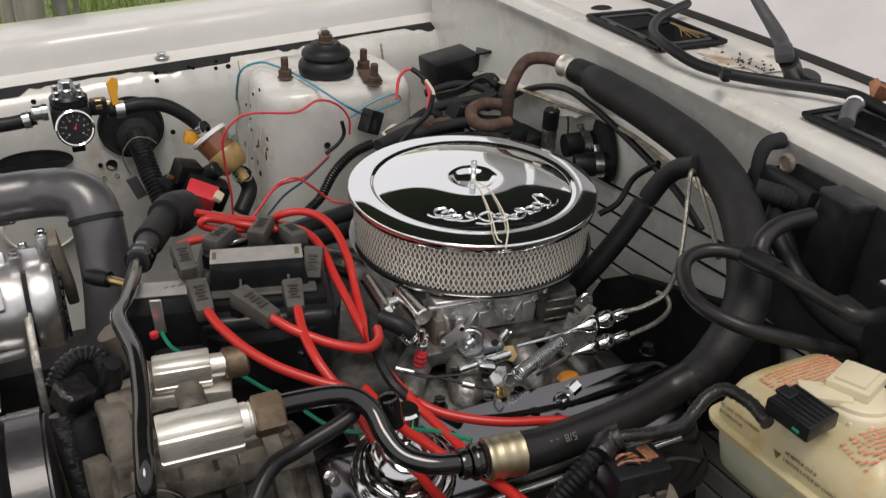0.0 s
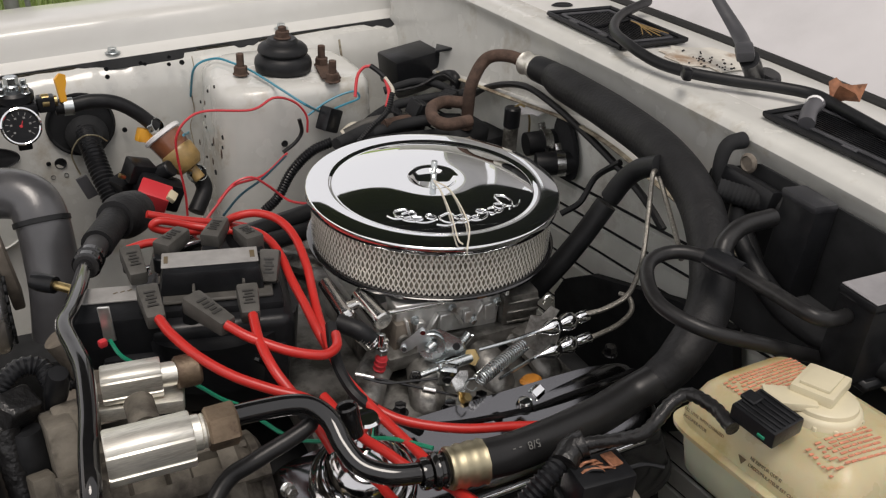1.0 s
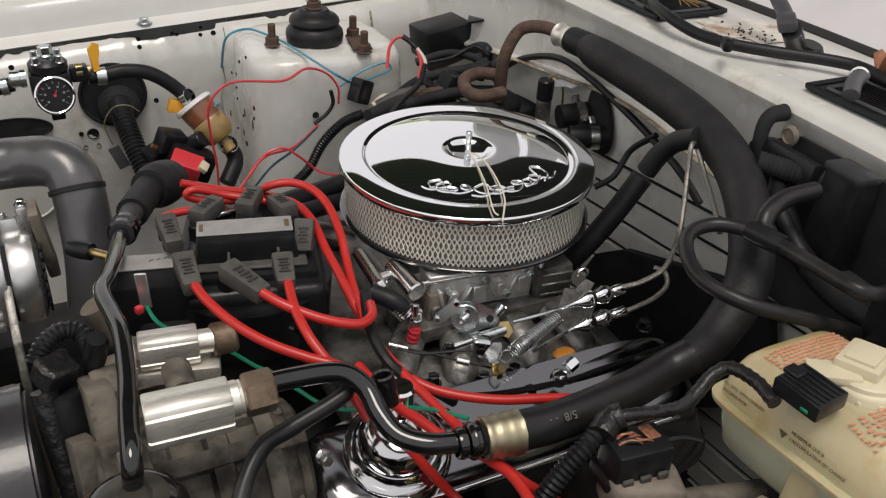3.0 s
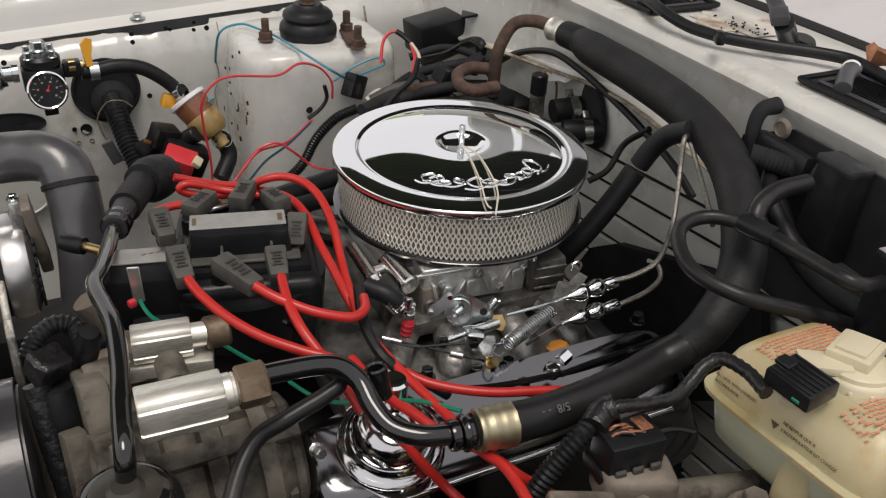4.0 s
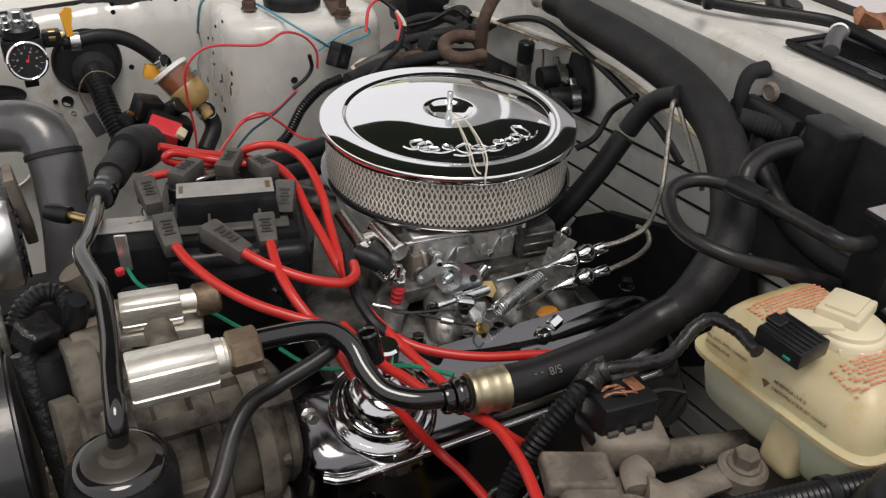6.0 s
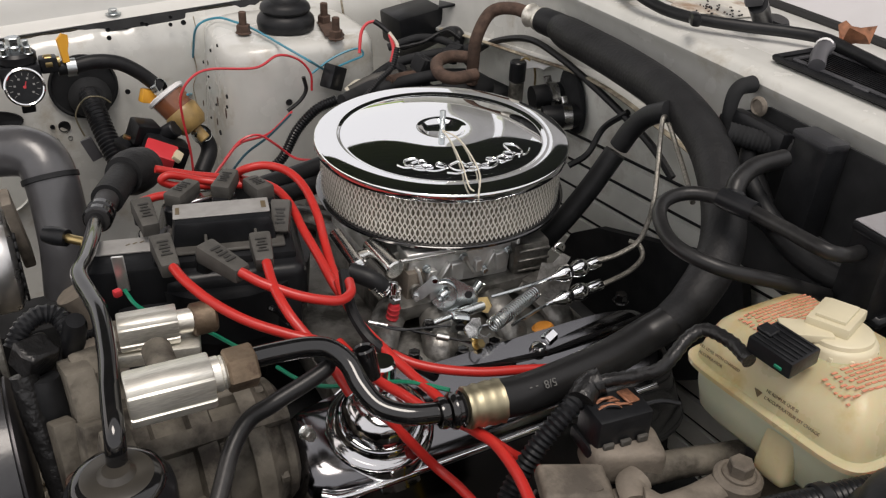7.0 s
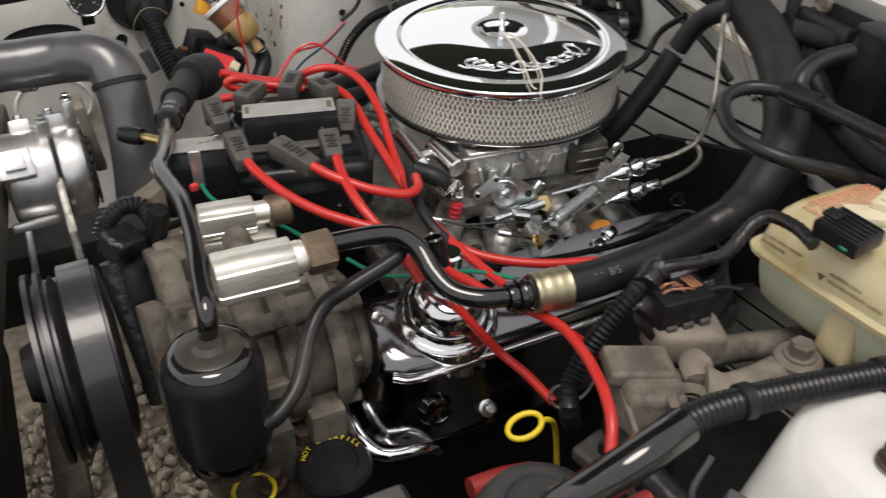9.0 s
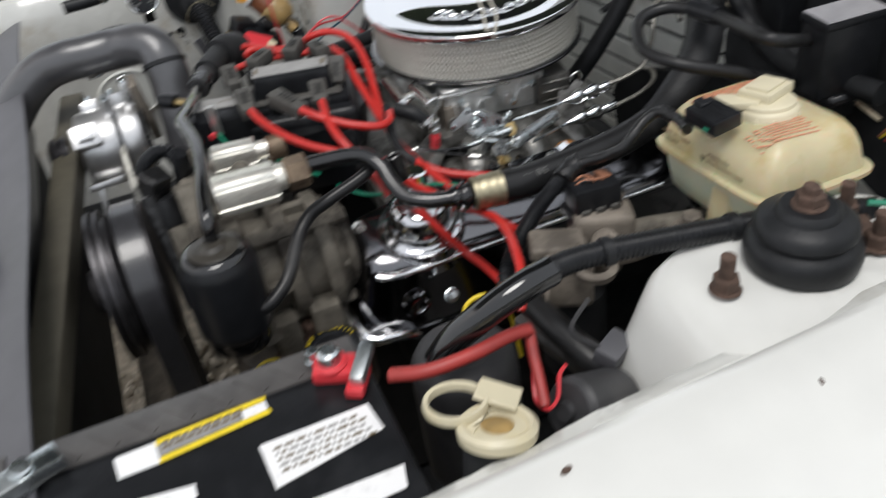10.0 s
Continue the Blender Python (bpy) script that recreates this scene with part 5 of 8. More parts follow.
part("lamp_recess", box((0.05, 0.12, 0.02), shift((-0.61, -0.17, 0.87), (0, 0, -4)), 0.008), DARK, panel)

misc = thing("sensor_plug", "taped black sensor plug on the alternator bracket", "plug", (-0.4087, -0.1292, 0.8950))
m = Vector(misc.location)
bm = box((0.026, 0.024, 0.022), shift((0, 0, 0), (20, 10, 35)), 0.004, 3)
bmesh.ops.subdivide_edges(bm, edges=bm.edges[:], cuts=1)
for v in bm.verts:
    v.co += Vector((1, 1, 1)) * 0.0022 * noise.noise(v.co * 140)
part("plug", bm, TAPE, misc, "crumpled black tape")
part("boot", lathe([(0.007, -0.03), (0.009, -0.01), (0.009, 0.01), (0.007, 0.016), (0, 0.016)], shift((0.03, 0.0, 0.012), (20, 10, 0)), 16), PLASTIC, misc)
part("lower_boot", lathe([(0.013, -0.05), (0.014, -0.02), (0.01, 0.0), (0, 0.0)], shift((0.004, -0.012, -0.012), (-10, 0, 0)), 18), RUBBER, misc)

capp = thing("fluid_filler", "round black fluid filler with worn yellow lettering", "fluid filler", (-0.2983, -0.2829, 0.7450))
fcap = part("cap", lathe([(0.03, -0.02), (0.031, 0.0), (0.028, 0.004), (0.02, 0.0045), (0.018, 0.002), (0, 0.002)], seg=32), PLASTIC, capp)
for k, ch in enumerate("NOT OVERFILL"):
    if ch != " ":
        a = radians(150 - k * 12)
        lettering("letter", ch, 0.0062, shift((0.0245 * math.cos(a), 0.0245 * math.sin(a), 0.0048), (0, 0, math.degrees(a) - 90)), YELLOW, fcap)
part("neck", lathe([(0.026, -0.07), (0.027, -0.02)], seg=24), CAST_GREY, capp)
part("yellow_seal", lathe([(0.016, -0.002), (0.018, 0.0), (0.016, 0.002), (0.0145, 0.0)], shift(Vector((-0.3621, -0.2720, 0.7350)) - Vector(capp.location)), 24), YELLOW, capp)
junk = thing("timing_cover", "grimy front engine casting with rusty bolts", "casting", (0, 0, 0))
bm = bmesh.new()
add_box(bm, (0.06, 0.3, 0.3), shift((-0.27, 0.0, 0.62)), 0.02)
add_box(bm, (0.09, 0.1, 0.12), shift((-0.3, -0.2, 0.68), (0, 0, 15)), 0.02)
add_box(bm, (0.12, 0.06, 0.05), shift((-0.33, -0.22, 0.71), (0, 0, 20)), 0.015)
part("casting", bm, CAST_GREY, junk)
for q in ((-0.3, -0.262, 0.715), (-0.345, -0.258, 0.72), (-0.31, -0.24, 0.735)):
    bolt_at(q, 0.01, 0.014, RUST, junk)
pump = thing("water_pump", "grimy water pump with a hose neck", "water pump", (0, 0, 0))
part("casting", lathe([(0, -0.38), (0.05, -0.38), (0.07, -0.34), (0.08, -0.3), (0, -0.3)], shift((0, 0.02, 0.72), (0, 90, 0)), 28), CAST_GREY, pump)
part("neck", tube([(-0.36, 0.1, 0.8), (-0.34, 0.09, 0.76), (-0.32, 0.06, 0.72)], 0.024, seg=18), CAST_GREY, pump)
cross = thing("crossmember", "black crossmember below the engine", "crossmember", (0, 0, 0), kind="structure")
part("beam", box((0.14, 1.1, 0.07), shift((-0.02, 0, 0.3)), 0.02), DARK, cross)
part("tray", box((1.0, 1.1, 0.02), shift((0.28, 0, 0.36)), 0.004), DARK, cross)
for s in (-1, 1):
    part("rail", box((1.4, 0.09, 0.12), shift((0.0, s * 0.44, 0.5)), 0.012), DARK, cross)

# ---- brake fluid reservoir ----
res = thing("brake_reservoir", "aged cream brake fluid reservoir with red and black print", "reservoir", (0.0752, -0.4251, 0.9180))
res.rotation_euler = (radians(-5), 0, 0)
res.scale = (0.976, 0.976, 0.976)


def loft(levels, hx, hy, e=0.28, seg=56):
    rows = []
    for dz, k, dx, dy in levels:
        row = []
        for j in range(seg + 1):
            a = 2 * math.pi * j / seg
            c, s = math.cos(a), math.sin(a)
            row.append(Vector((dx + (hx - k) * math.copysign(abs(c) ** e, c), dy + (hy - k) * math.copysign(abs(s) ** e, s), dz)))
        rows.append(row)
    return rows


HX, HY = 0.0545, 0.0765
top = loft([(0.0, 0.0, 0, 0), (0.008, 0.0015, 0, 0), (0.02, 0.004, 0.001, 0), (0.031, 0.009, 0.003, 0.001), (0.038, 0.015, 0.004, 0.001), (0.042, 0.024, 0.004, 0.001), (0.0432, 0.036, 0.004, 0.001), (0.0432, 0.054, 0.004, 0.001)], HX, HY)
shell = part("upper_shell", sheet(top), RESERVOIR, res)
part("lower_shell", sheet(loft([(0.0, 0.002, 0, 0), (-0.02, 0.003, 0, 0), (-0.04, 0.006, 0, 0), (-0.05, 0.014, 0, 0), (-0.054, 0.03, 0, 0), (-0.054, 0.054, 0, 0)], HX, HY)), RESERVOIR_LOW, res, "greenish fluid-filled lower shell")
part("seam_flange", sheet(loft([(-0.0025, -0.0005, 0, 0), (-0.0025, -0.0045, 0, 0), (0.0015, -0.005, 0, 0), (0.003, -0.003, 0, 0), (0.0032, 0.002, 0, 0)], HX, HY)), RESERVOIR, res)
part("drain_rib", box((0.02, 0.03, 0.045), shift((-0.0455, -0.018, -0.028), (0, 12, 0)), 0.008, 3), RESERVOIR, res)
part("master_cylinder", lathe(rod(0.022, 0.17), shift((-0.06, 0.01, -0.085), (0, 90, 0)), 24), CAST_GREY, res, "grimy cast master cylinder")
part("outlet", lathe(rod(0.012, 0.05), shift((-0.03, 0.01, -0.08)), 16), RUBBER, res)
# cap with level sensor
cp = Vector((0.0005, -0.008, 0.045))
cap = part("cap_skirt", lathe([(0.0, 0.0), (0.0255, -0.008), (0.0262, -0.01), (0.0262, 0.002), (0.0245, 0.0045), (0.023, 0.005), (0.0225, 0.008), (0.021, 0.0092), (0, 0.0095)], shift(cp), 48), CREAM, res, "round cream screw cap")
for k in range(12):
    a = k * math.pi / 6
    part("cap_rib", box((0.002, 0.003, 0.009), shift((cp.x + 0.0262 * math.cos(a), cp.y + 0.0262 * math.sin(a), cp.z - 0.004), (0, 0, math.degrees(a))), 0.0006, 1), CREAM, cap)
sq = Vector((0.0045, 0.0, 0.0575))
sensor = part("sensor_block", box((0.037, 0.03, 0.009), shift(sq, (0, 0, 20)), 0.002, 2), CREAM, res, "cream level sensor block")
part("sensor_top", box((0.028, 0.021, 0.003), shift(sq + Vector((0, 0, 0.0055)), (0, 0, 20)), 0.001, 2), CREAM, sensor)
part("sensor_arm", box((0.034, 0.022, 0.006), shift((-0.0215, 0.003, 0.0535), (0, 0, -35)), 0.0015, 2), CREAM, res)
# red warning print: lines of short bars on the two sides of the cap
rnd = random.Random(8)


def shell_top(x, y):
    """Height of the reservoir's domed top."""
    inset = min(HX - abs(x - 0.004), HY - abs(y - 0.001))
    return float(np.interp(inset, (0.004, 0.009, 0.015, 0.024, 0.036), (0.02, 0.031, 0.038, 0.042, 0.0432)))


def print_block(o, u, v, lines, width, gap, mat, seed):
    r = random.Random(seed)
    U, V = Vector(u).normalized(), Vector(v).normalized()
    N = U.cross(V)
    base = Matrix(((U.x, V.x, N.x), (U.y, V.y, N.y), (U.z, V.z, N.z))).to_4x4()
    for i in range(lines):
        x = 0.0
        while x < width - 0.004:
            w = min(r.uniform(0.0025, 0.008), width - x)
            p = Vector(o) + U * (x + w / 2) + V * (-i * gap)
            p.z = shell_top(p.x, p.y) + 0.0004
            part("print_bar", box((w, gap * 0.5, 0.0003), Matrix.Translation(p) @ base, 0), mat, shell)
            x += w + 0.0011


tz = 0.0435
print_block((-0.0335, 0.05, tz - 0.0012), (1, 0, 0.0), (0, 1, 0.0), 8, 0.07, 0.0036, PRINT_RED, 4)
print_block((-0.0385, -0.03, tz - 0.0008), (1, -0.1, 0), (0.1, 1, 0), 7, 0.052, 0.0037, PRINT_RED, 5)
for text, at in (("FILL LEVEL WITH CHARGED", (0.045, 0.0155)), ("ACCUMULATOR", (0.052, 0.0105)), ("NE REMPLIR QUE SI", (-0.014, 0.0155)), ("L'ACCUMULATEUR EST CHARGE", (-0.024, 0.0105))):
    p = Vector((-0.053 if at[1] < 0.012 else -0.0517, *at))
    U = Vector((0, -1, 0))
    V = Vector((0.3, 0, 0.95)).normalized()
    N = U.cross(V)
    lettering("lettering", text, 0.0032, Matrix.Translation(p + N * 0.0012) @ Matrix(((U.x, V.x, N.x), (U.y, V.y, N.y), (U.z, V.z, N.z))).to_4x4(), PRINT_DARK, shell)
bm = bmesh.new()
for v in ((0, 0.003), (-0.0035, -0.003), (0.0035, -0.003)):
    bm.verts.new((-0.0533, 0.006 - v[0], 0.009 - v[1]))
bm.faces.new(bm.verts)
part("level_mark", thick(bm, 0.0004), PRINT_DARK, shell, "black triangular level mark")
plug = thing("reservoir_plug", "black ribbed electrical plug on the level sensor", "plug", (0.0250, -0.4255, 0.9690))
plug.scale = (0.84, 0.84, 0.9)
m = shift((0, 0, 0), (-4, 0, 95))
pshell = part("shell", box((0.042, 0.034, 0.014), m, 0.002, 2), PLASTIC, plug)
for k in range(6):
    part("rib", box((0.038, 0.0016, 0.0024), m @ shift((0, -0.0135 + k * 0.0054, 0.0075)), 0.0006, 1), PLASTIC, pshell)
part("latch", box((0.014, 0.012, 0.004), m @ shift((0.016, 0.0, 0.008)), 0.001, 1), PLASTIC, pshell)
part("green_seal", box((0.007, 0.0016, 0.003), m @ shift((-0.01, 0.0176, -0.002)), 0.0006, 1), GREENWIRE, plug)

# ---- relay boxes and fittings on the firewall ----
def relay_box(p, size, turn, label, lid=None):
    r = thing("relay_box", label, "relay box", p, "relay boxes")
    case = part("case", box(size, shift((0, 0, -size[2] / 2), turn), 0.004, 2, 0.97), PLASTIC, r)
    part("lid", box((size[0] * 1.02, size[1] * 1.02, 0.008), shift((0, 0, 0.0), turn), 0.003, 2), lid or PLASTIC, case)
    part("foot", box((size[0] * 0.6, size[1] * 1.3, 0.01), shift((0, 0, -size[2] - 0.004), turn), 0.003, 1), PLASTIC, r)
    return r


relay_box((0.2300, -0.2615, 1.0130), (0.027, 0.041, 0.09), (0, 3, -4), "upright black relay box with a dusty rounded lid", DUSTLID)
b2 = relay_box((0.2010, -0.3720, 0.9910), (0.065, 0.036, 0.07), (0, 0, -3), "square black relay box with a pale dusty top")
part("dusty_top", box((0.063, 0.0345, 0.0012), shift((0, 0, 0.0046), (0, 0, -3)), 0.0004, 1), DUSTTOP, b2, "pale dusty label on the top")
brk = thing("relay_bracket", "black pressed bracket carrying the relay boxes", "bracket", (0, 0, 0))
rows = []
for i in range(12):
    y = -0.125 - i * 0.029
    top_z = 1.01 - max(0.0, 0.03 - 0.05 * i * 0.3)
    rows.append([(0.256 - 0.03 * (y / 0.6) ** 2 + d, y, z) for d, z in ((0.0, top_z), (-0.002, 0.97), (-0.001, 0.94), (0.0, 0.9), (-0.004, 0.905 - 0.09 * min(1.0, max(0.0, (i - 4) / 4)) + 0.008 * math.sin(i)))])
part("plate", thick(sheet(rows), 0.003), DARK, brk, "sooty dark backing plate")
part("upper_moulding", box((0.016, 0.07, 0.024), shift((0.2360, -0.1900, 0.9900), (0, 10, -2)), 0.006), PLASTIC, brk)
part("lower_moulding", box((0.05, 0.16, 0.05), shift((0.22, -0.29, 0.9), (0, 0, -4)), 0.012), DARK, brk)
part("wire_sleeve", tube([(0.23, -0.2, 0.95), (0.21, -0.25, 0.93), (0.2, -0.32, 0.92), (0.21, -0.42, 0.93)], 0.011, seg=10), RUBBER, brk)
part("wire_sleeve", tube([(0.24, -0.18, 0.975), (0.2, -0.22, 0.965), (0.19, -0.27, 0.94)], 0.008, seg=10), RUBBER, brk)
gr = thing("grommet_elbow", "black rubber elbow grommet in the cowl face", "grommet", (0.2470, -0.1520, 1.0150))
part("elbow", tube([(0.01, 0, 0.006), (-0.008, 0, 0.004), (-0.016, -0.002, -0.01), (-0.016, -0.004, -0.04)], 0.006, seg=16, taper=[0.0085, 0.0075, 0.0068, 0.0062]), DARK, gr)
sr = thing("round_plug", "tarnished round plug on the cowl face", "plug", (0.2440, -0.1780, 1.0100))
part("rim", lathe([(0.006, 0), (0.0095, 0.001), (0.0098, 0.003), (0.0072, 0.005), (0.0062, 0.003), (0, 0.003)], shift((0, 0, 0), (0, -90, 0)), 24), CAST_GREY, sr)
copy_thing(sr, pose(*((0.2450, -0.4011, 1.0174))))
sl = thing("wire_sleeve", "black braided sleeve beside the relay box", "sleeve", (0.2354, -0.2100, 0.9850))
part("sleeve", tube([(-0.03, 0.03, 0.006), (0.0, 0.0, 0.0), (0.03, -0.03, -0.004)], 0.0105, seg=12, ribs=0.0008, pitch=0.004), DARK, sl)
part("band", lathe([(0.0105, -0.002), (0.012, 0), (0.0105, 0.002)], aim((0.02, -0.02, 0), (0.03, -0.03, 0)), 16), GOLD, sl)

# ---- plug with bare copper wires, steering gear casting ----
ep = thing("harness_plug", "square black harness plug with exposed copper wires", "plug", (-0.0500, -0.3640, 0.8850))
ep.scale = (0.88, 0.88, 0.95)
m = shift((0, 0, 0), (0, 0, -6))
eshell = part("shell", box((0.05, 0.034, 0.034), m, 0.004, 2), PLASTIC, ep)
part("collar", box((0.056, 0.04, 0.012), m @ shift((0, 0, -0.018)), 0.003, 2), PLASTIC, ep)
for k in range(3):
    part("latch", box((0.01, 0.004, 0.006), m @ shift((-0.016 + k * 0.016, -0.019, -0.006)), 0.001, 1), BOOT, eshell)
r7 = random.Random(7)
for k in range(9):
    x0, y0 = r7.uniform(-0.019, -0.006), r7.uniform(-0.002, 0.011)
    L, a = r7.uniform(0.01, 0.018), r7.uniform(-0.35, 0.3)
    hh = 0.018 + r7.uniform(0.0, 0.003)
    part("bare_wire", tube([m @ Vector((x0, y0, 0.0165)), m @ Vector((x0 + 0.3 * L, y0 + 0.3 * L * a, hh)), m @ Vector((x0 + 0.75 * L, y0 + 0.8 * L * a, hh)), m @ Vector((x0 + L, y0 + L * a, 0.0165))], 0.0011, seg=6, n=4), PLASTIC if k % 4 == 1 else ORANGE, ep)
part("end_tab", box((0.012, 0.016, 0.002), m @ shift((0.012, 0.004, 0.0185), (0, 6, 10)), 0.0006, 1), ORANGE, ep, "dull copper end tab")
part("tail", tube([m @ Vector((0.024, 0.0, 0.008)), m @ Vector((0.04, -0.004, 0.012)), m @ Vector((0.055, -0.01, 0.01))], 0.002, seg=6), PLASTIC, ep)
sg = thing("steering_gear", "grimy cast steering gear with a bolted arm", "steering gear", (0, 0, 0))
house = part("housing", box((0.046, 0.052, 0.045), shift((-0.1, -0.402, 0.845), (0, 3, -22)), 0.007, 3, 0.92), CAST_GREY, sg)
part("top_cover", box((0.05, 0.034, 0.012), shift((-0.1, -0.388, 0.8655), (0, 3, -22)), 0.004, 3, 0.95), CAST_GREY, sg)
part("valve_body", box((0.058, 0.036, 0.03), shift((-0.048, -0.376, 0.862), (0, 4, -20)), 0.007, 3, 0.92), CAST_GREY, sg)
part("side_boss", box((0.03, 0.026, 0.02), shift((-0.068, -0.412, 0.852), (10, 0, -20)), 0.008, 3), CAST_GREY, sg)
for q, rr in (((-0.034, -0.372, 0.8765), 0.0042),):
    bolt_at(q, rr, 0.004, CAST_GREY, sg)
part("casting_rib", box((0.004, 0.05, 0.03), shift((-0.126, -0.412, 0.845), (0, 3, -22)), 0.0015, 1), CAST_GREY, house)
part("sector_shaft", lathe(rod(0.03, 0.11, 0.01), shift((-0.09, -0.395, 0.72)), 28), DARK, sg)
part("raised_mark", lathe([(0, 0.001), (0.006, 0.001), (0.0065, 0)], shift((-0.092, -0.4, 0.8705), (0, 0, -25)), 20, 0.5), CAST_GREY, house)
part("lug", lathe([(0, 0.012), (0.006, 0.012), (0.008, 0.008), (0.012, 0.0)], shift((-0.03, -0.362, 0.877)), 20), CAST_GREY, sg)
part("arm", tube([(-0.0697, -0.4245, 0.8680), (-0.0570, -0.4330, 0.8680), (-0.0306, -0.4343, 0.8680), (-0.0074, -0.4345, 0.8680)], 0.012, seg=14, taper=[0.017, 0.012, 0.0105, 0.012], flat=0.6), CAST_GREY, sg, "forged arm")
part("arm", tube([(-0.0700, -0.4195, 0.8660), (-0.0633, -0.4047, 0.8660), (-0.0541, -0.4026, 0.8660)], 0.011, seg=12, flat=0.6), CAST_GREY, sg)
q = (0.0012, -0.4382, 0.8680)
part("arm_eye", lathe(rod(0.017, 0.018), shift((q[0], q[1], q[2] - 0.008)), 24), CAST_GREY, sg)
bolt_at((q[0], q[1], q[2] + 0.01), 0.0088, 0.01, CAST_GREY, sg)
part("mount_ring", lathe([(0.01, 0), (0.017, 0.0), (0.018, 0.006), (0.012, 0.008), (0.01, 0.004)], shift((-0.0887, -0.4352, 0.8620)), 24), CAST_GREY, sg)

dip = thing("dipstick", "yellow looped dipstick handle with a wire clip", "dipstick", (-0.1640, -0.3480, 0.7920))
dip.scale = (0.78, 0.85, 0.85)
part("loop", tube([(0.0125 * math.cos(a) * 1.45, 0.011 * math.sin(a), 0.004 * math.sin(a + 1)) for a in [i * math.pi / 8 for i in range(17)]], 0.003, seg=10, n=3), YELLOW, dip)
part("stem", tube([(0.017, 0.0, 0.0), (0.03, -0.002, -0.004), (0.04, 0.0, -0.03), (0.05, 0.0, -0.1)], 0.003, seg=8), YELLOW, dip)
part("wire_ring", tube([(0.052 + 0.012 * math.cos(a), 0.012 + 0.013 * math.sin(a), 0.006 + 0.004 * math.cos(a)) for a in [i * math.pi / 6 for i in range(13)]], 0.0017, seg=8, n=3), STEEL, dip, "bent steel wire ring")
part("wire_tail", tube([(0.056, 0.0, 0.004), (0.075, 0.003, 0.012), (0.095, 0.014, 0.016)], 0.0015, seg=6), STEEL, dip)
cs = thing("cover_screw", "bright screw beside the dipstick", "screw", (-0.1779, -0.3136, 0.7850))
bm = bmesh.new()
add_lathe(bm, [(0, 0.0085), (0.0035, 0.0082), (0.0052, 0.0065), (0.0056, 0.004), (0.0056, 0.0015), (0.0072, 0.001), (0.0072, 0.0), (0.0035, -0.0005), (0.0035, -0.02), (0, -0.02)], shift((0, 0, 0), (50, 0, 0)), 20)
part("head", bm, STEEL, cs)
blob = thing("starter_boot", "dark red rubber boot below the dipstick", "boot", (-0.1674, -0.3274, 0.7050))
part("boot", tube([(-0.03, 0, 0.006), (0.0, 0, 0.004), (0.03, 0.0, -0.004)], 0.0095, seg=12), REDCABLE, blob)

# ---- strut mounts ----
def strut_mount(c, studs, label, plate_at=None):
    r = thing("strut_mount", label, "strut mount", c, "strut mounts")
    part("rubber_boot", lathe([(0.0, 0.045), (0.019, 0.046), (0.022, 0.043), (0.023, 0.04), (0.031, 0.037), (0.035, 0.033), (0.0362, 0.028), (0.0345, 0.0245), (0.033, 0.023), (0.037, 0.02), (0.0405, 0.0155), (0.0415, 0.009), (0.0405, 0.003), (0.04, 0.0)], seg=48), RUBBER, r, "black ribbed rubber boot")
    bm = bmesh.new()
    add_lathe(bm, rod(0.0125, 0.003), shift((0, 0, 0.045)), 24)
    add_hex(bm, 0.0105, 0.009, shift((0, 0, 0.047)))
    add_lathe(bm, rod(0.006, 0.014), shift((0, 0, 0.048)), 12)
    part("top_nut", bm, RUST, r, "rusty centre nut")
    for x, y in studs:
        bm = bmesh.new()
        add_lathe(bm, rod(0.0115, 0.003), shift((x - c[0], y - c[1], 0.0)), 18)
        add_hex(bm, 0.0098, 0.011, shift((x - c[0], y - c[1], 0.002)))
        add_lathe(bm, rod(0.0055, 0.027), shift((x - c[0], y - c[1], 0.004)), 12)
        part("stud", bm, RUST, r, "rusty stud and nut")
    if plate_at:
        part("rust_plate", box((0.05, 0.028, 0.003), shift(((plate_at[0] - c[0]), (plate_at[1] - c[1]), 0.0022), (0, 0, plate_at[2])), 0.001, 1), RUST, r)
    return r


strut_mount((0.003, 0.483, 0.917), ((-0.062, 0.476), (0.06, 0.478), (0.05, 0.408)), "black rubber strut boot with rusty studs on the far tower", (0.056, 0.44, 80))
strut_mount((0.012, -0.552, 0.917), ((-0.056, -0.556), (0.064, -0.57), (0.07, -0.53)), "black rubber strut boot with rusty studs on the near tower", (0.065, -0.552, 75))

# ---- battery, cables and filler ----
bat = thing("battery", "black car battery with white and yellow labels", "battery", (-0.445, -0.51, 0.85))
part("case", box((0.29, 0.18, 0.2), shift((0, 0, -0.095)), 0.006, 2), PLASTIC, bat)
blid = part("lid", box((0.296, 0.186, 0.03), shift((0, 0, 0.012)), 0.006, 2), PLASTIC, bat)
part("lid_ledge", box((0.262, 0.034, 0.004), shift((0.013, 0.0735, 0.0262), (-5, 0, 0)), 0.0015, 2), DUSTYLID, blid, "dusty grey ledge along the lid")
part("lid_ledge", box((0.034, 0.18, 0.004), shift((-0.13, 0.0, 0.0265), (0, -3, 0)), 0.0015, 2), DUSTYLID, blid, "dusty grey ledge along the lid")
for k in range(9):
    part("lid_rib", box((0.005, 0.032, 0.0035), shift((-0.1 + k * 0.027, 0.073, 0.0278), (-5, 0, 38)), 0.0012, 2), DUSTYLID, blid)


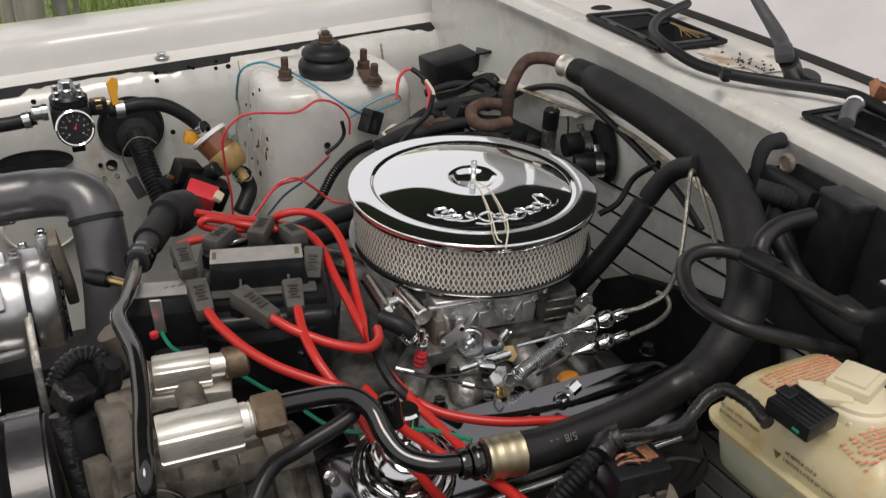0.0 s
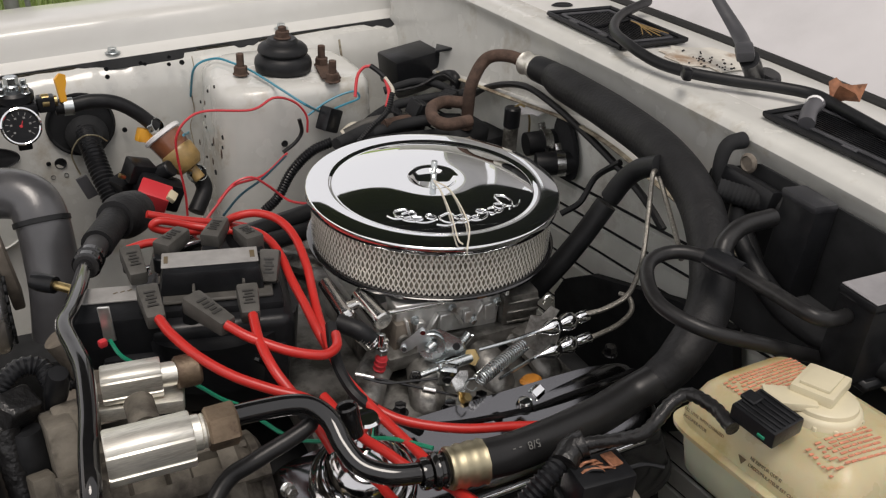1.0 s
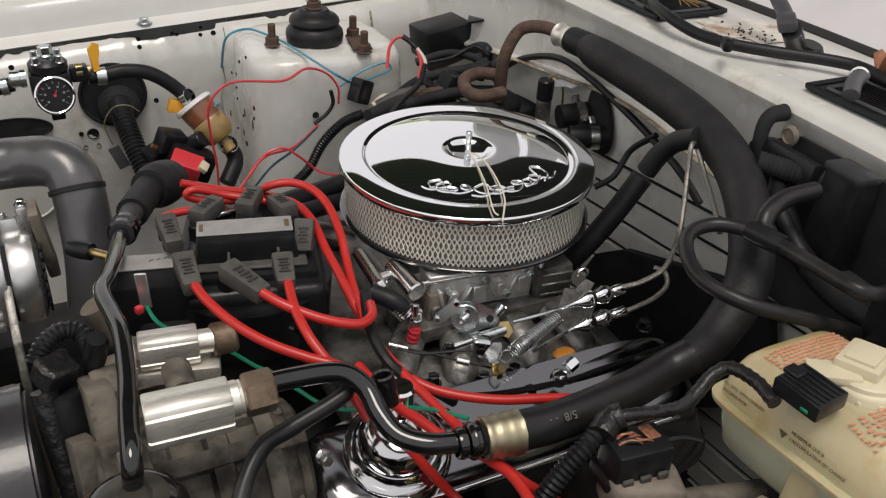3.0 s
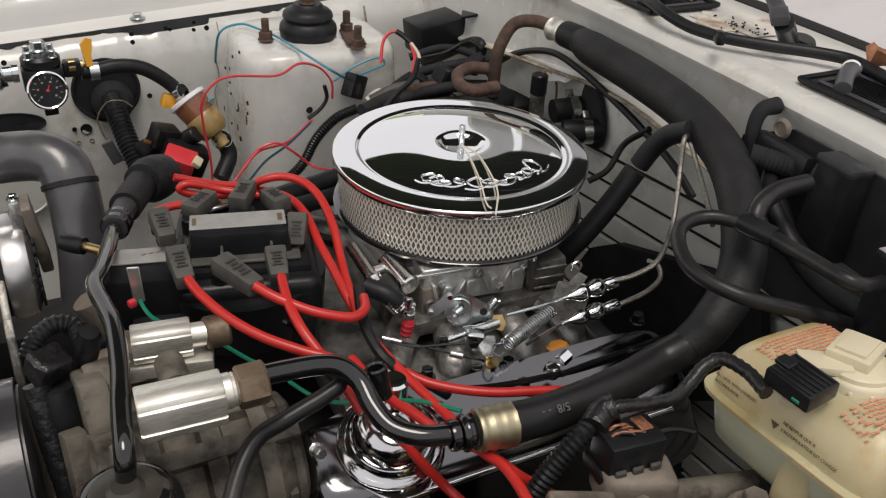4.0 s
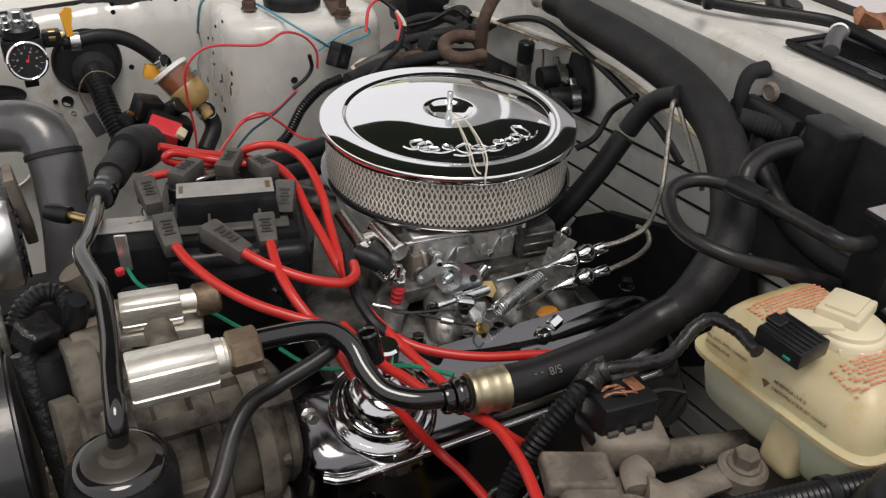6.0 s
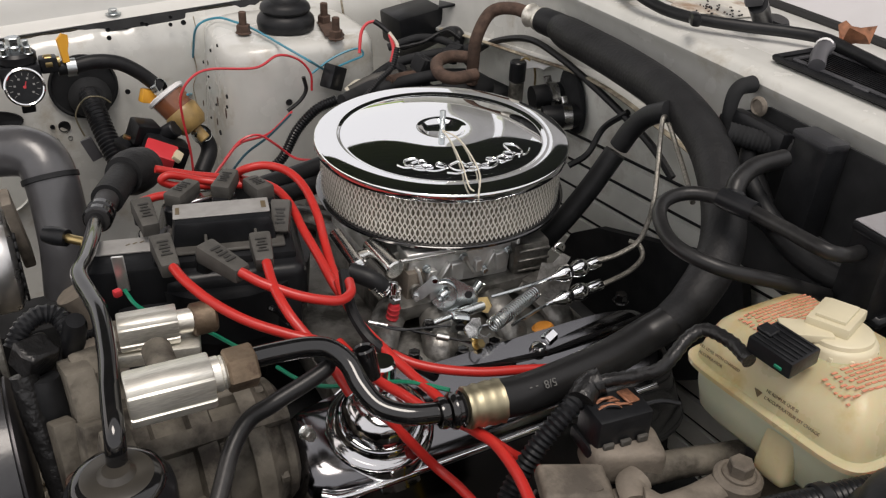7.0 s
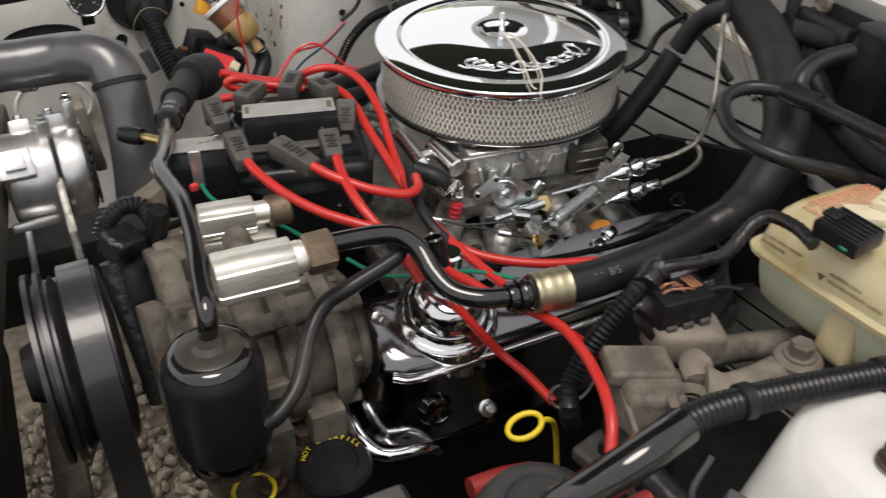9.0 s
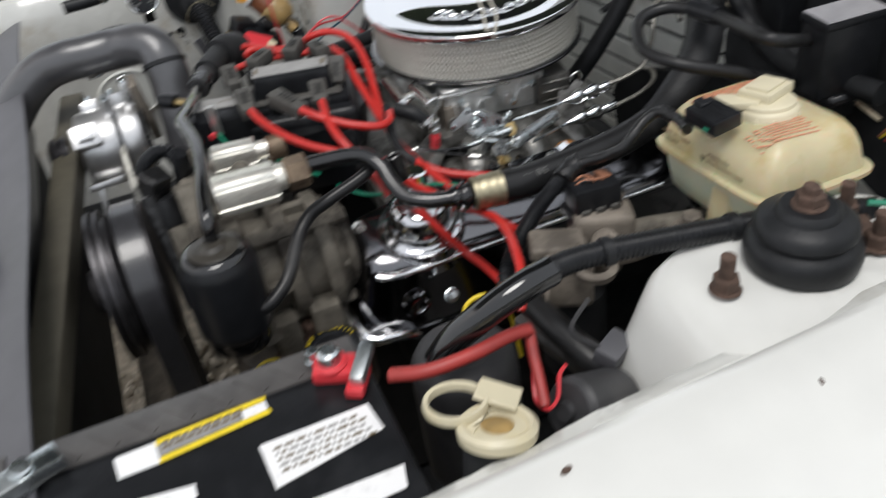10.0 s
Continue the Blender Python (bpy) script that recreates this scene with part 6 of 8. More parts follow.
def decal(pts, mat, name, z=0.0278, t=0.0006):
    bm = bmesh.new()
    vs = [bm.verts.new((p[0] - bat.location.x, p[1] - bat.location.y, z)) for p in pts]
    bm.faces.new(vs)
    bmesh.ops.recalc_face_normals(bm, faces=bm.faces[:])
    if bm.faces[:][0].normal.z < 0:
        bmesh.ops.reverse_faces(bm, faces=bm.faces[:])
    return part(name, thick(bm, -t), mat, blid)


decal([(-0.4570, -0.4570, 0.8780), (-0.3760, -0.4530, 0.8780), (-0.3765, -0.4575, 0.8780), (-0.4567, -0.4625, 0.8780)], YELLOW, "yellow_stripe")
decal([(-0.4557, -0.4750, 0.8780), (-0.3755, -0.4675, 0.8780), (-0.3748, -0.4720, 0.8780), (-0.4552, -0.4800, 0.8780)], YELLOW, "yellow_stripe")
decal([(-0.4566, -0.4635, 0.8780), (-0.3960, -0.4598, 0.8780), (-0.3957, -0.4685, 0.8780), (-0.4558, -0.4740, 0.8780)], LABEL_GREY, "label_strip")
decal([(-0.3950, -0.4596, 0.8780), (-0.3768, -0.4584, 0.8780), (-0.3762, -0.4668, 0.8780), (-0.3947, -0.4684, 0.8780)], LABEL, "label_strip")
r6 = random.Random(6)
for row in range(2):
    x = -0.452
    while x < -0.4:
        w = r6.uniform(0.003, 0.008)
        part("print_bar", box((w, 0.0022, 0.0003), shift((x + w / 2 + 0.445, 0.0432 + row * 0.0044 + 0.06 * (x + 0.452), 0.0286), (0, 0, 4)), 0), PRINT_DARK, blid)
        x += w + 0.0016
decal([(-0.4860, -0.4597, 0.8780), (-0.4564, -0.4585, 0.8780), (-0.4548, -0.4794, 0.8780), (-0.4841, -0.4801, 0.8780)], LABEL, "white_label")
decal([(-0.3904, -0.4982, 0.8780), (-0.3108, -0.4975, 0.8780), (-0.3075, -0.5246, 0.8780), (-0.3877, -0.5397, 0.8780)], LABEL, "white_label")
decal([(-0.3736, -0.5588, 0.8780), (-0.3062, -0.5601, 0.8780), (-0.3102, -0.5782, 0.8780), (-0.3576, -0.5812, 0.8780)], LABEL, "white_label")
decal([(-0.4790, -0.5042, 0.8780), (-0.4368, -0.5101, 0.8780), (-0.4367, -0.5212, 0.8780), (-0.4742, -0.5261, 0.8780)], LABEL, "white_label")
r5 = random.Random(5)
la, lb, lc = [Vector(v) - bat.location for v in ((-0.3839, -0.5050, 0.8780), (-0.3169, -0.5032, 0.8780), (-0.3820, -0.5326, 0.8780))]
for row in range(5):
    u = 0.03
    while u < 0.95:
        w = r5.uniform(0.03, 0.12)
        q = la + (lb - la) * (u + w / 2) + (lc - la) * (row * 0.19 + 0.06)
        part("print_bar", box(((lb - la).length * w, 0.0022, 0.0004), shift((q.x, q.y, 0.0288), (0, 0, math.degrees(math.atan2(lb.y - la.y, lb.x - la.x)))), 0), LABEL_GREY if r5.random() < 0.5 else PRINT_DARK, blid)
        u += w + 0.03
tm = Vector((-0.3178, -0.4591, 0.8900)) - bat.location
bm = bmesh.new()
add_box(bm, (0.032, 0.024, 0.012), shift((tm.x - 0.004, tm.y + 0.002, 0.033), (0, 0, -24)), 0.005, 2)
add_lathe(bm, rod(0.013, 0.006), shift((tm.x - 0.006, tm.y + 0.003, 0.036)), 24)
add_box(bm, (0.014, 0.03, 0.009), shift((tm.x + 0.008, tm.y - 0.018, 0.033), (0, 0, -30)), 0.003, 2)
part("terminal_cover", bm, REDTHIN, bat, "bright red terminal cover")
part("terminal_post", lathe([(0, 0.016), (0.006, 0.016), (0.0085, 0.014), (0.0095, 0.0)], shift((tm.x - 0.006, tm.y + 0.003, 0.036)), 20), STEEL, bat)
part("terminal_clamp", box((0.011, 0.034, 0.01), shift((tm.x + 0.014, tm.y - 0.014, 0.044), (8, 0, -34)), 0.003, 2), STEEL, bat, "corroded steel cable clamp")
bolt_at((tm.x - 0.016, tm.y + 0.014, 0.038), 0.005, 0.008, STEEL, bat)
tm2 = Vector((-0.5401, -0.4579, 0.8850)) - bat.location
part("terminal_post", lathe(rod(0.0085, 0.02), shift((tm2.x, tm2.y, 0.03)), 20), STEEL, bat)
part("terminal_clamp", box((0.05, 0.02, 0.012), shift((tm2.x, tm2.y, 0.04), (0, 0, 20)), 0.003, 2), STEEL, bat)

wf = thing("washer_filler", "yellowed washer bottle filler with an open ring cap", "washer filler", (-0.2445, -0.5768, 0.9000))
part("bottle_neck", lathe([(0.019, -0.12), (0.021, -0.03), (0.0215, -0.008)], shift((0, 0, 0), (-8, 12, 0)), 24), DARK, wf, "dark lower neck")
part("rim", lathe([(0.0235, -0.009), (0.0262, -0.007), (0.0268, 0.0), (0.0235, 0.0035), (0.0205, 0.002), (0.0195, -0.001), (0.012, -0.0005), (0, 0.0005)], shift((0, 0, 0), (-14, 10, 0)), 32), CREAM, wf)
part("stained_centre", lathe([(0, 0.0018), (0.008, 0.0014), (0.011, 0.0)], shift((0, 0, 0), (-14, 10, 0)), 24), TANFILTER, wf, "yellow stained centre")
part("tab", box((0.03, 0.022, 0.003), shift((0.012, 0.024, 0.0), (-8, 12, -40)), 0.001, 1), CREAM, wf)
rc0 = Vector((-0.2616, -0.5486, 0.9020)) - wf.location
part("ring", lathe([(0.0185, -0.003), (0.0215, -0.0035), (0.0225, 0.0), (0.0215, 0.0035), (0.0185, 0.003), (0.018, 0.0), (0.0185, -0.003)], shift(rc0, (-10, 6, 0)), 40), CREAM, wf, "yellowed plastic cap ring")
part("strap", tube([rc0 + Vector((0.01, -0.018, 0)), Vector((-0.02, 0.008, 0.001)), Vector((-0.015, 0.0, 0.002))], 0.004, seg=8, flat=0.4), CREAM, wf)
hb = thing("air_duct", "dull black round air duct beside the battery", "duct", (-0.2220, -0.4580, 0.8300))
part("drum", lathe([(0, 0.0285), (0.02, 0.0285), (0.03, 0.0275), (0.038, 0.023), (0.0425, 0.014), (0.0435, -0.01), (0.042, -0.1)], seg=40), DUSTYBLACK, hb)
part("rib", lathe([(0.021, 0.028), (0.0225, 0.0305), (0.025, 0.0275)], seg=40), DUSTYBLACK, hb)
mo = thing("washer_pump", "dark round motor with a grey plug below the fender", "motor", (-0.1500, -0.5340, 0.8500))
part("drum", lathe([(0, 0), (0.02, 0), (0.0235, 0.003), (0.0245, 0.008), (0.0245, 0.05), (0.022, 0.053), (0.021, 0.056), (0.008, 0.057), (0.007, 0.061), (0, 0.061)], shift((0.02, -0.005, -0.02), (30, -62, -20)), 28), DUSTYBLACK, mo)
part("plug", box((0.03, 0.02, 0.016), shift((0.03, 0.02, 0.004), (10, 0, 30)), 0.003), GREYPLASTIC, mo, "grey dusty plug")
part("lead", tube([(0.02, 0.02, 0.01), (0.0, 0.03, 0.03), (0.02, 0.04, 0.045)], 0.002, seg=6), DUSTYBLACK, mo)
ps = thing("steering_pipe", "dull grey duct running below the near tower", "duct", (0, 0, 0))
part("duct", box((0.034, 0.15, 0.014), shift((-0.113, -0.455, 0.793), (0, 0, 14)), 0.005, 3), DUSTYLID, ps)
part("duct_rib", box((0.004, 0.13, 0.003), shift((-0.105, -0.455, 0.801), (0, 0, 14)), 0.001, 1), DUSTYLID, ps)

# ---- far side: regulator, fuel filter, duct, brackets ----
reg = thing("pressure_regulator", "black fuel pressure regulator with a chrome-rimmed gauge", "regulator", (-0.356, 0.485, 0.903))
R0 = Vector(reg.location)
bm = bmesh.new()
add_lathe(bm, rod(0.024, 0.016), shift((0, 0, 0.006)), 28)
add_box(bm, (0.05, 0.036, 0.03), shift((0, 0, -0.008)), 0.004)
part("body", bm, PLASTIC, reg)
for k in range(4):
    a = radians(45 + 90 * k)
    bolt_at((0.02 * math.cos(a), 0.02 * math.sin(a), 0.021), 0.0042, 0.008, STEEL, reg)
bm = bmesh.new()
add_lathe(bm, rod(0.011, 0.01), shift((0, 0, 0.02)), 20)
add_hex(bm, 0.009, 0.012, shift((0, 0, 0.028)))
part("adjuster", bm, STEEL, reg)
toc = (Vector((-0.3, -0.7, 1.2)) - Vector((-0.355, 0.455, 0.887))).normalized()
gc = Vector((-0.355, 0.455, 0.887)) - R0
gm = Matrix.Translation(gc) @ toc.to_track_quat("Z", "Y").to_matrix().to_4x4()
gauge = part("gauge_case", lathe([(0, -0.016), (0.02, -0.016), (0.0235, -0.01), (0.0245, 0.0), (0.0245, 0.004), (0.0225, 0.0052), (0.021, 0.004), (0.0205, 0.0015)], gm, 40), CHROME, reg, "chrome gauge case")
part("gauge_face", lathe([(0, 0.0016), (0.0205, 0.0016), (0.0206, 0.0)], gm, 40), PLASTIC, gauge, "black dial with pale ticks")
for k in range(11):
    a = radians(220 - k * 26)
    part("tick", box((0.0036, 0.0008, 0.0003), gm @ shift((0.0165 * math.cos(a), 0.0165 * math.sin(a), 0.0019), (0, 0, math.degrees(a))), 0), LABEL_GREY, gauge)
    if k % 2 == 0:
        part("number_bar", box((0.0026, 0.0024, 0.0003), gm @ shift((0.0115 * math.cos(a), 0.0115 * math.sin(a), 0.0019)), 0), LABEL_GREY, gauge)
part("needle", box((0.008, 0.0009, 0.0004), gm @ shift((0.0015, 0.003, 0.0024), (0, 0, 70)), 0), REDTHIN, gauge)
part("needle_hub", lathe(rod(0.002, 0.001), gm @ shift((0, 0, 0.0018)), 12), REDTHIN, gauge)
part("bracket_leg", box((0.018, 0.006, 0.06), shift((0.004, 0.05, -0.055), (14, 0, 4)), 0.002), PLASTIC, reg)
part("inlet_fitting", lathe([(0.0, 0), (0.008, 0.0), (0.0105, 0.002), (0.0105, 0.012), (0.012, 0.013), (0.012, 0.02), (0.0, 0.02)], shift((-0.048, 0.0, 0.0), (0, 90, 0)), 20), STEEL, reg)
clamp_at(Vector((-0.4110, 0.4900, 0.8930)) - R0, Vector((-0.3970, 0.4900, 0.8950)) - R0, 0.0105, reg)
part("outlet_fitting", lathe([(0, 0), (0.008, 0.0), (0.0105, 0.002), (0.0105, 0.01), (0.007, 0.012), (0.007, 0.02), (0, 0.02)], shift((0.03, 0.0, 0.002), (0, 90, 0)), 20), BRASS, reg)
part("outlet_block", box((0.022, 0.02, 0.02), shift((0.036, 0.0, 0.0)), 0.003), PLASTIC, reg)
q = Vector((-0.2930, 0.4880, 0.8940)) - R0
part("clip_band", lathe([(0.0102, -0.006), (0.0118, -0.006), (0.0118, 0.006), (0.0102, 0.006)], shift(q, (0, 90, 0)), 22), STEEL, reg)
tag = thing("cable_tag", "yellow plastic tag standing on the fuel hose", "tag", (-0.2950, 0.4850, 0.9030))
part("tag", plate([(-0.004, 0.0), (0.004, 0.0), (0.0045, 0.014), (0.008, 0.024), (0.009, 0.034), (0.002, 0.037), (-0.006, 0.03), (-0.005, 0.014)], 0.005, shift((-0.004, 0, 0), (80, 0, 14))), AMBER, tag)

ff = thing("fuel_filter", "amber-stained inline fuel filter with a white cap", "fuel filter", (0, 0, 0))
a, b = Vector((-0.1784, 0.4780, 0.8410)), Vector((-0.1489, 0.4500, 0.7969))
k = aim(a, b)
L = (b - a).length
part("bowl", lathe([(0, 0), (0.025, 0.0), (0.0255, 0.004), (0.0235, L * 0.45), (0, L * 0.45)], k, 32), AMBERFILTER, ff, "brown stained clear bowl")
part("base", lathe([(0.0235, L * 0.44), (0.0255, L * 0.5), (0.024, L * 0.85), (0.017, L), (0, L)], k, 32), TANFILTER, ff)
part("white_cap", lathe([(0, -0.005), (0.024, -0.005), (0.0285, -0.003), (0.0285, 0.0015), (0.025, 0.003)], k, 36), LABEL, ff, "white end cap")
part("yellow_tab", box((0.022, 0.012, 0.02), shift((-0.2011, 0.4900, 0.8392), (0, 20, 20)), 0.003), AMBER, ff)
part("spigot", lathe(rod(0.0085, 0.02), aim(b, a) @ shift((0, 0, -0.02)), 16), TANFILTER, ff)
bm = bmesh.new()
add_lathe(bm, [(0.0125, -0.005), (0.0138, -0.005), (0.0138, 0.005), (0.0125, 0.005)], shift((-0.1404, 0.4550, 0.7847), (40, 20, 0)), 20)
add_box(bm, (0.014, 0.008, 0.008), shift((-0.1481, 0.4450, 0.7919), (0, 0, 20)), 0.002)
part("hose_clamp", bm, STEEL, ff)
bm = bmesh.new()
add_lathe(bm, [(0.0105, -0.005), (0.0118, -0.005), (0.0118, 0.005), (0.0105, 0.005)], shift((-0.1852, 0.4850, 0.8518), (40, 50, 0)), 20)
part("hose_clamp", bm, STEEL, ff)

rcap = thing("relay_cover", "bright red relay cover with a cream tab", "relay", (-0.2125, 0.4000, 0.7874))
part("cover", box((0.042, 0.03, 0.03), shift((0, 0, 0), (18, 22, -20)), 0.003), REDTHIN, rcap)
part("tab", box((0.012, 0.016, 0.008), shift((0.021, -0.018, 0.004), (18, 40, -20)), 0.002), CREAM, rcap, "cream plastic tab")
part("socket", box((0.06, 0.04, 0.04), shift((0.012, 0.03, -0.008), (0, 25, 0)), 0.006), PLASTIC, rcap)
cm = thing("connector_cluster", "black plugs clustered beside the duct", "plug", (-0.2203, 0.4500, 0.8046))
part("plug", box((0.035, 0.03, 0.03), shift((0, 0, 0), (10, 20, 15)), 0.004), PLASTIC, cm)
part("plug", box((0.03, 0.028, 0.024), shift((-0.02, 0.01, -0.022), (10, -10, 30)), 0.004), PLASTIC, cm)
part("plug", lathe(rod(0.012, 0.03), shift((0.022, 0.0, -0.012), (30, 50, 0)), 16), PLASTIC, cm)
part("brass_pin", box((0.01, 0.006, 0.006), shift((-0.024, -0.01, 0.0), (0, 30, 0)), 0.0015), BRASS, cm)
fuse = thing("hanging_tag", "grey tag hanging on a thin wire", "tag", (-0.2895, 0.5000, 0.7802))
part("loop", tube([Vector(v) - fuse.location for v in ((-0.2500, 0.5000, 0.8330), (-0.2616, 0.5000, 0.8428), (-0.2785, 0.5000, 0.8449), (-0.2909, 0.5000, 0.8357), (-0.2983, 0.5000, 0.8200), (-0.2955, 0.5000, 0.8026), (-0.2913, 0.5000, 0.7891))], 0.0012, seg=6), GOLD, fuse)
part("plate", box((0.016, 0.003, 0.036), shift((0.004, 0, -0.012), (0, -20, 0)), 0.001, 1), GREYPLASTIC, fuse)

# openings and small holes in the far apron
o = (-0.2740, 0.5730, 0.8320)
part("duct_opening", lathe([(0, -0.002), (0.043, -0.002), (0.045, 0.0015), (0.0475, 0.001), (0.048, -0.002)], shift((o[0], 0.5755, o[2]), (90, 0, 0)), 40, 1.0), DARK, apron_far, "black round duct opening")
dc = thing("duct_collar", "black rubber collar of the duct", "collar", (o[0] + 0.006, 0.56, o[2] - 0.012))
part("collar", lathe([(0.0, 0.012), (0.018, 0.012), (0.022, 0.008), (0.026, 0.0), (0.029, -0.004), (0.03, -0.016)], shift((0, 0, 0), (75, 0, 0)), 32), DARK, dc)
o = (-0.4050, 0.5750, 0.7960)
part("slot_opening", lathe([(0, 0.0), (0.05, 0.0), (0.052, 0.0015), (0.054, 0.0)], shift((o[0] - 0.01, 0.5745, o[2]), (90, 0, 0)), 32, 0.36), DARK, apron_far, "dark slotted opening")
o = (-0.4331, 0.5750, 0.6965)
part("panel_recess", lathe([(0, 0.0), (0.05, 0.0), (0.052, 0.002), (0.056, 0.0)], shift((o[0] + 0.01, 0.567, o[2]), (90, 0, 0)), 28, 0.8), FIREWALL, apron_far)
for x, z, r in ((-0.228, 0.909, 0.0032), (-0.228, 0.897, 0.0032), (-0.180, 0.913, 0.0029), (-0.174, 0.911, 0.0027), (-0.139, 0.918, 0.0027), (-0.140, 0.907, 0.0027), (-0.121, 0.908, 0.0036), (-0.215, 0.816, 0.0036), (-0.310, 0.776, 0.0081), (-0.305, 0.757, 0.0032), (-0.326, 0.778, 0.0032), (-0.323, 0.756, 0.0032), (-0.399, 0.885, 0.0036)):
    hole(apron_far, x, 0.5765 if z < 0.87 else 0.583, z, r)
for y, z, r in ((0.485, 0.895, 0.0022), (0.450, 0.913, 0.0022), (0.525, 0.865, 0.0022), (0.499, 0.852, 0.0018), (0.406, 0.856, 0.0029), (0.406, 0.841, 0.0023), (0.460, 0.824, 0.0018), (0.489, 0.793, 0.0018), (0.441, 0.789, 0.0036), (0.494, 0.837, 0.0018)):
    part("hole", lathe([(0, 0.0006), (r * 0.9, 0.0006), (r, 0.0016), (r * 1.1, 0.0)], shift((-0.1065 - (0.915 - z) * 0.075, y, z), (0, -90, 0)), 14), DARK, tower_far)
part("hole", lathe([(0, 0.0006), (0.004, 0.0006), (0.0045, 0.0016), (0.005, 0.0)], shift((-0.027, 0.397, 0.838), (90, 0, 0)), 14), DARK, tower_far)
part("seam_line", tube([(-0.105 - 0.002 * k + 0.0035 * math.sin(k * 2.1), 0.585 - 0.0016 * k, 0.915 - 0.021 * k) for k in range(10)], 0.0008, seg=6), SEALANT, apron_far, "thin stained seam crack")
part("seam_line", tube([(0.13, 0.584, 0.92), (0.135, 0.578, 0.87), (0.14, 0.574, 0.8)], 0.0018, seg=6), SEALANT, apron_far)

# clips and blocks between tower and firewall
rl = thing("tower_relay", "black relay clipped at the tower edge", "relay", (0.0357, 0.3850, 0.8706))
part("case", box((0.03, 0.02, 0.034), shift((0, 0, 0), (0, 25, 30)), 0.003), PLASTIC, rl)
tagged(link("rail_fitting", tube([(0.0496, 0.3700, 0.8519), (0.0666, 0.3700, 0.8625), (0.0842, 0.3700, 0.8561)], 0.006, seg=10), WHITEWIRE), "pale corroded fuel rail fitting by the tower", "fitting")
dk = thing("heater_box", "dark grimy heater valve cluster in the far corner", "heater valve", (0, 0, 0))
part("lump", tube([(0.0045, 0.2792, 0.8800), (0.0547, 0.3038, 0.8780), (0.1116, 0.3180, 0.8800), (0.1323, 0.2897, 0.8800)], 0.016, seg=14, taper=[0.008, 0.012, 0.014, 0.012]), DARK, dk)
part("lump", tube([(0.0342, 0.2554, 0.8750), (0.0882, 0.2672, 0.8750), (0.1434, 0.2594, 0.8750)], 0.012, seg=14), DARK, dk)
part("lump", box((0.07, 0.05, 0.06), shift((0.1869, 0.2727, 0.8600), (10, 0, 20)), 0.014, 3), DARK, dk)
part("rusty_lump", tube([(0.0806, 0.2971, 0.8900), (0.1132, 0.3040, 0.8900), (0.1356, 0.2970, 0.8900)], 0.007, seg=10), RUST, dk)
part("body", lathe(rod(0.035, 0.09, 0.01), shift((0.16, 0.25, 0.79)), 28), CAST_GREY, dk)
part("body", box((0.1, 0.07, 0.06), shift((0.22, 0.3, 0.83), (0, 0, 10)), 0.012), DARK, dk)
part("pipe_run", tube([(0.2350, 0.5728, 0.8211), (0.2350, 0.4926, 0.8608), (0.2350, 0.4130, 0.9050), (0.2350, 0.3834, 0.9095), (0.2350, 0.3869, 0.8893), (0.2350, 0.3983, 0.8722)], 0.008, seg=10), RUBBER, dk)
bx = thing("control_module", "black boxed module in the far rear corner", "module", (0, 0, 0))
part("case", box((0.13, 0.065, 0.05), shift((0.238, 0.495, 0.9), (0, -8, 4)), 0.005), PLASTIC, bx)
part("bracket", box((0.1, 0.05, 0.004), shift((0.285, 0.44, 0.945), (0, -14, -30)), 0.0015), PLASTIC, bx)
part("strap", tube([(0.27, 0.45, 0.95), (0.272, 0.44, 0.92), (0.268, 0.435, 0.86)], 0.006, seg=8, flat=0.4), PLASTIC, bx)
ht = thing("bulkhead_fitting", "two black heater hoses clamped at the firewall", "heater pipes", (0, 0, 0))
for pts in (((0.2700, 0.1600, 0.8950), (0.2250, 0.1680, 0.8920)), ((0.2700, 0.1200, 0.8800), (0.2250, 0.1400, 0.8750))):
    A, B = Vector(pts[0]), Vector(pts[1])
    part("hose", tube([A, A.lerp(B, 0.5), B], 0.0155, seg=18), RUBBER, ht)
    part("hose_clamp", lathe([(0.0156, -0.006), (0.0174, -0.0055), (0.0174, 0.0055), (0.0156, 0.006)], aim(A, B) @ shift((0, 0, 0.018)), 26), CHROME_OLD, ht, "bright steel hose clamp")
    part("clamp_screw", box((0.008, 0.014, 0.009), aim(A, B) @ shift((-0.012, 0.015, 0.018), (0, 0, 40)), 0.002), CHROME_OLD, ht)
part("gasket", lathe([(0.0, 0.006), (0.04, 0.006), (0.043, 0.004), (0.044, 0.0)], shift((0.2680, 0.1350, 0.8950), (-24, 0, 0)) @ shift((0, 0, 0), (0, -90, 0)), 40, 0.56), DARK, ht, "black rubber bulkhead gasket")
vs = thing("vacuum_switch", "small pale vacuum switch with a thin wire", "switch", (0.2271, 0.2094, 0.9000))
part("base", lathe(rod(0.01, 0.035), shift((0, 0, -0.035)), 18), CAST, vs)
part("cap", lathe(rod(0.011, 0.028), shift((0, 0, 0.0)), 18), PLASTIC, vs)
part("lead", tube([(0, 0, 0.026), (0.016, 0.004, 0.028), (0.028, 0.0, 0.01), (0.03, 0.0, -0.04)], 0.0015, seg=6), BRASS, vs)

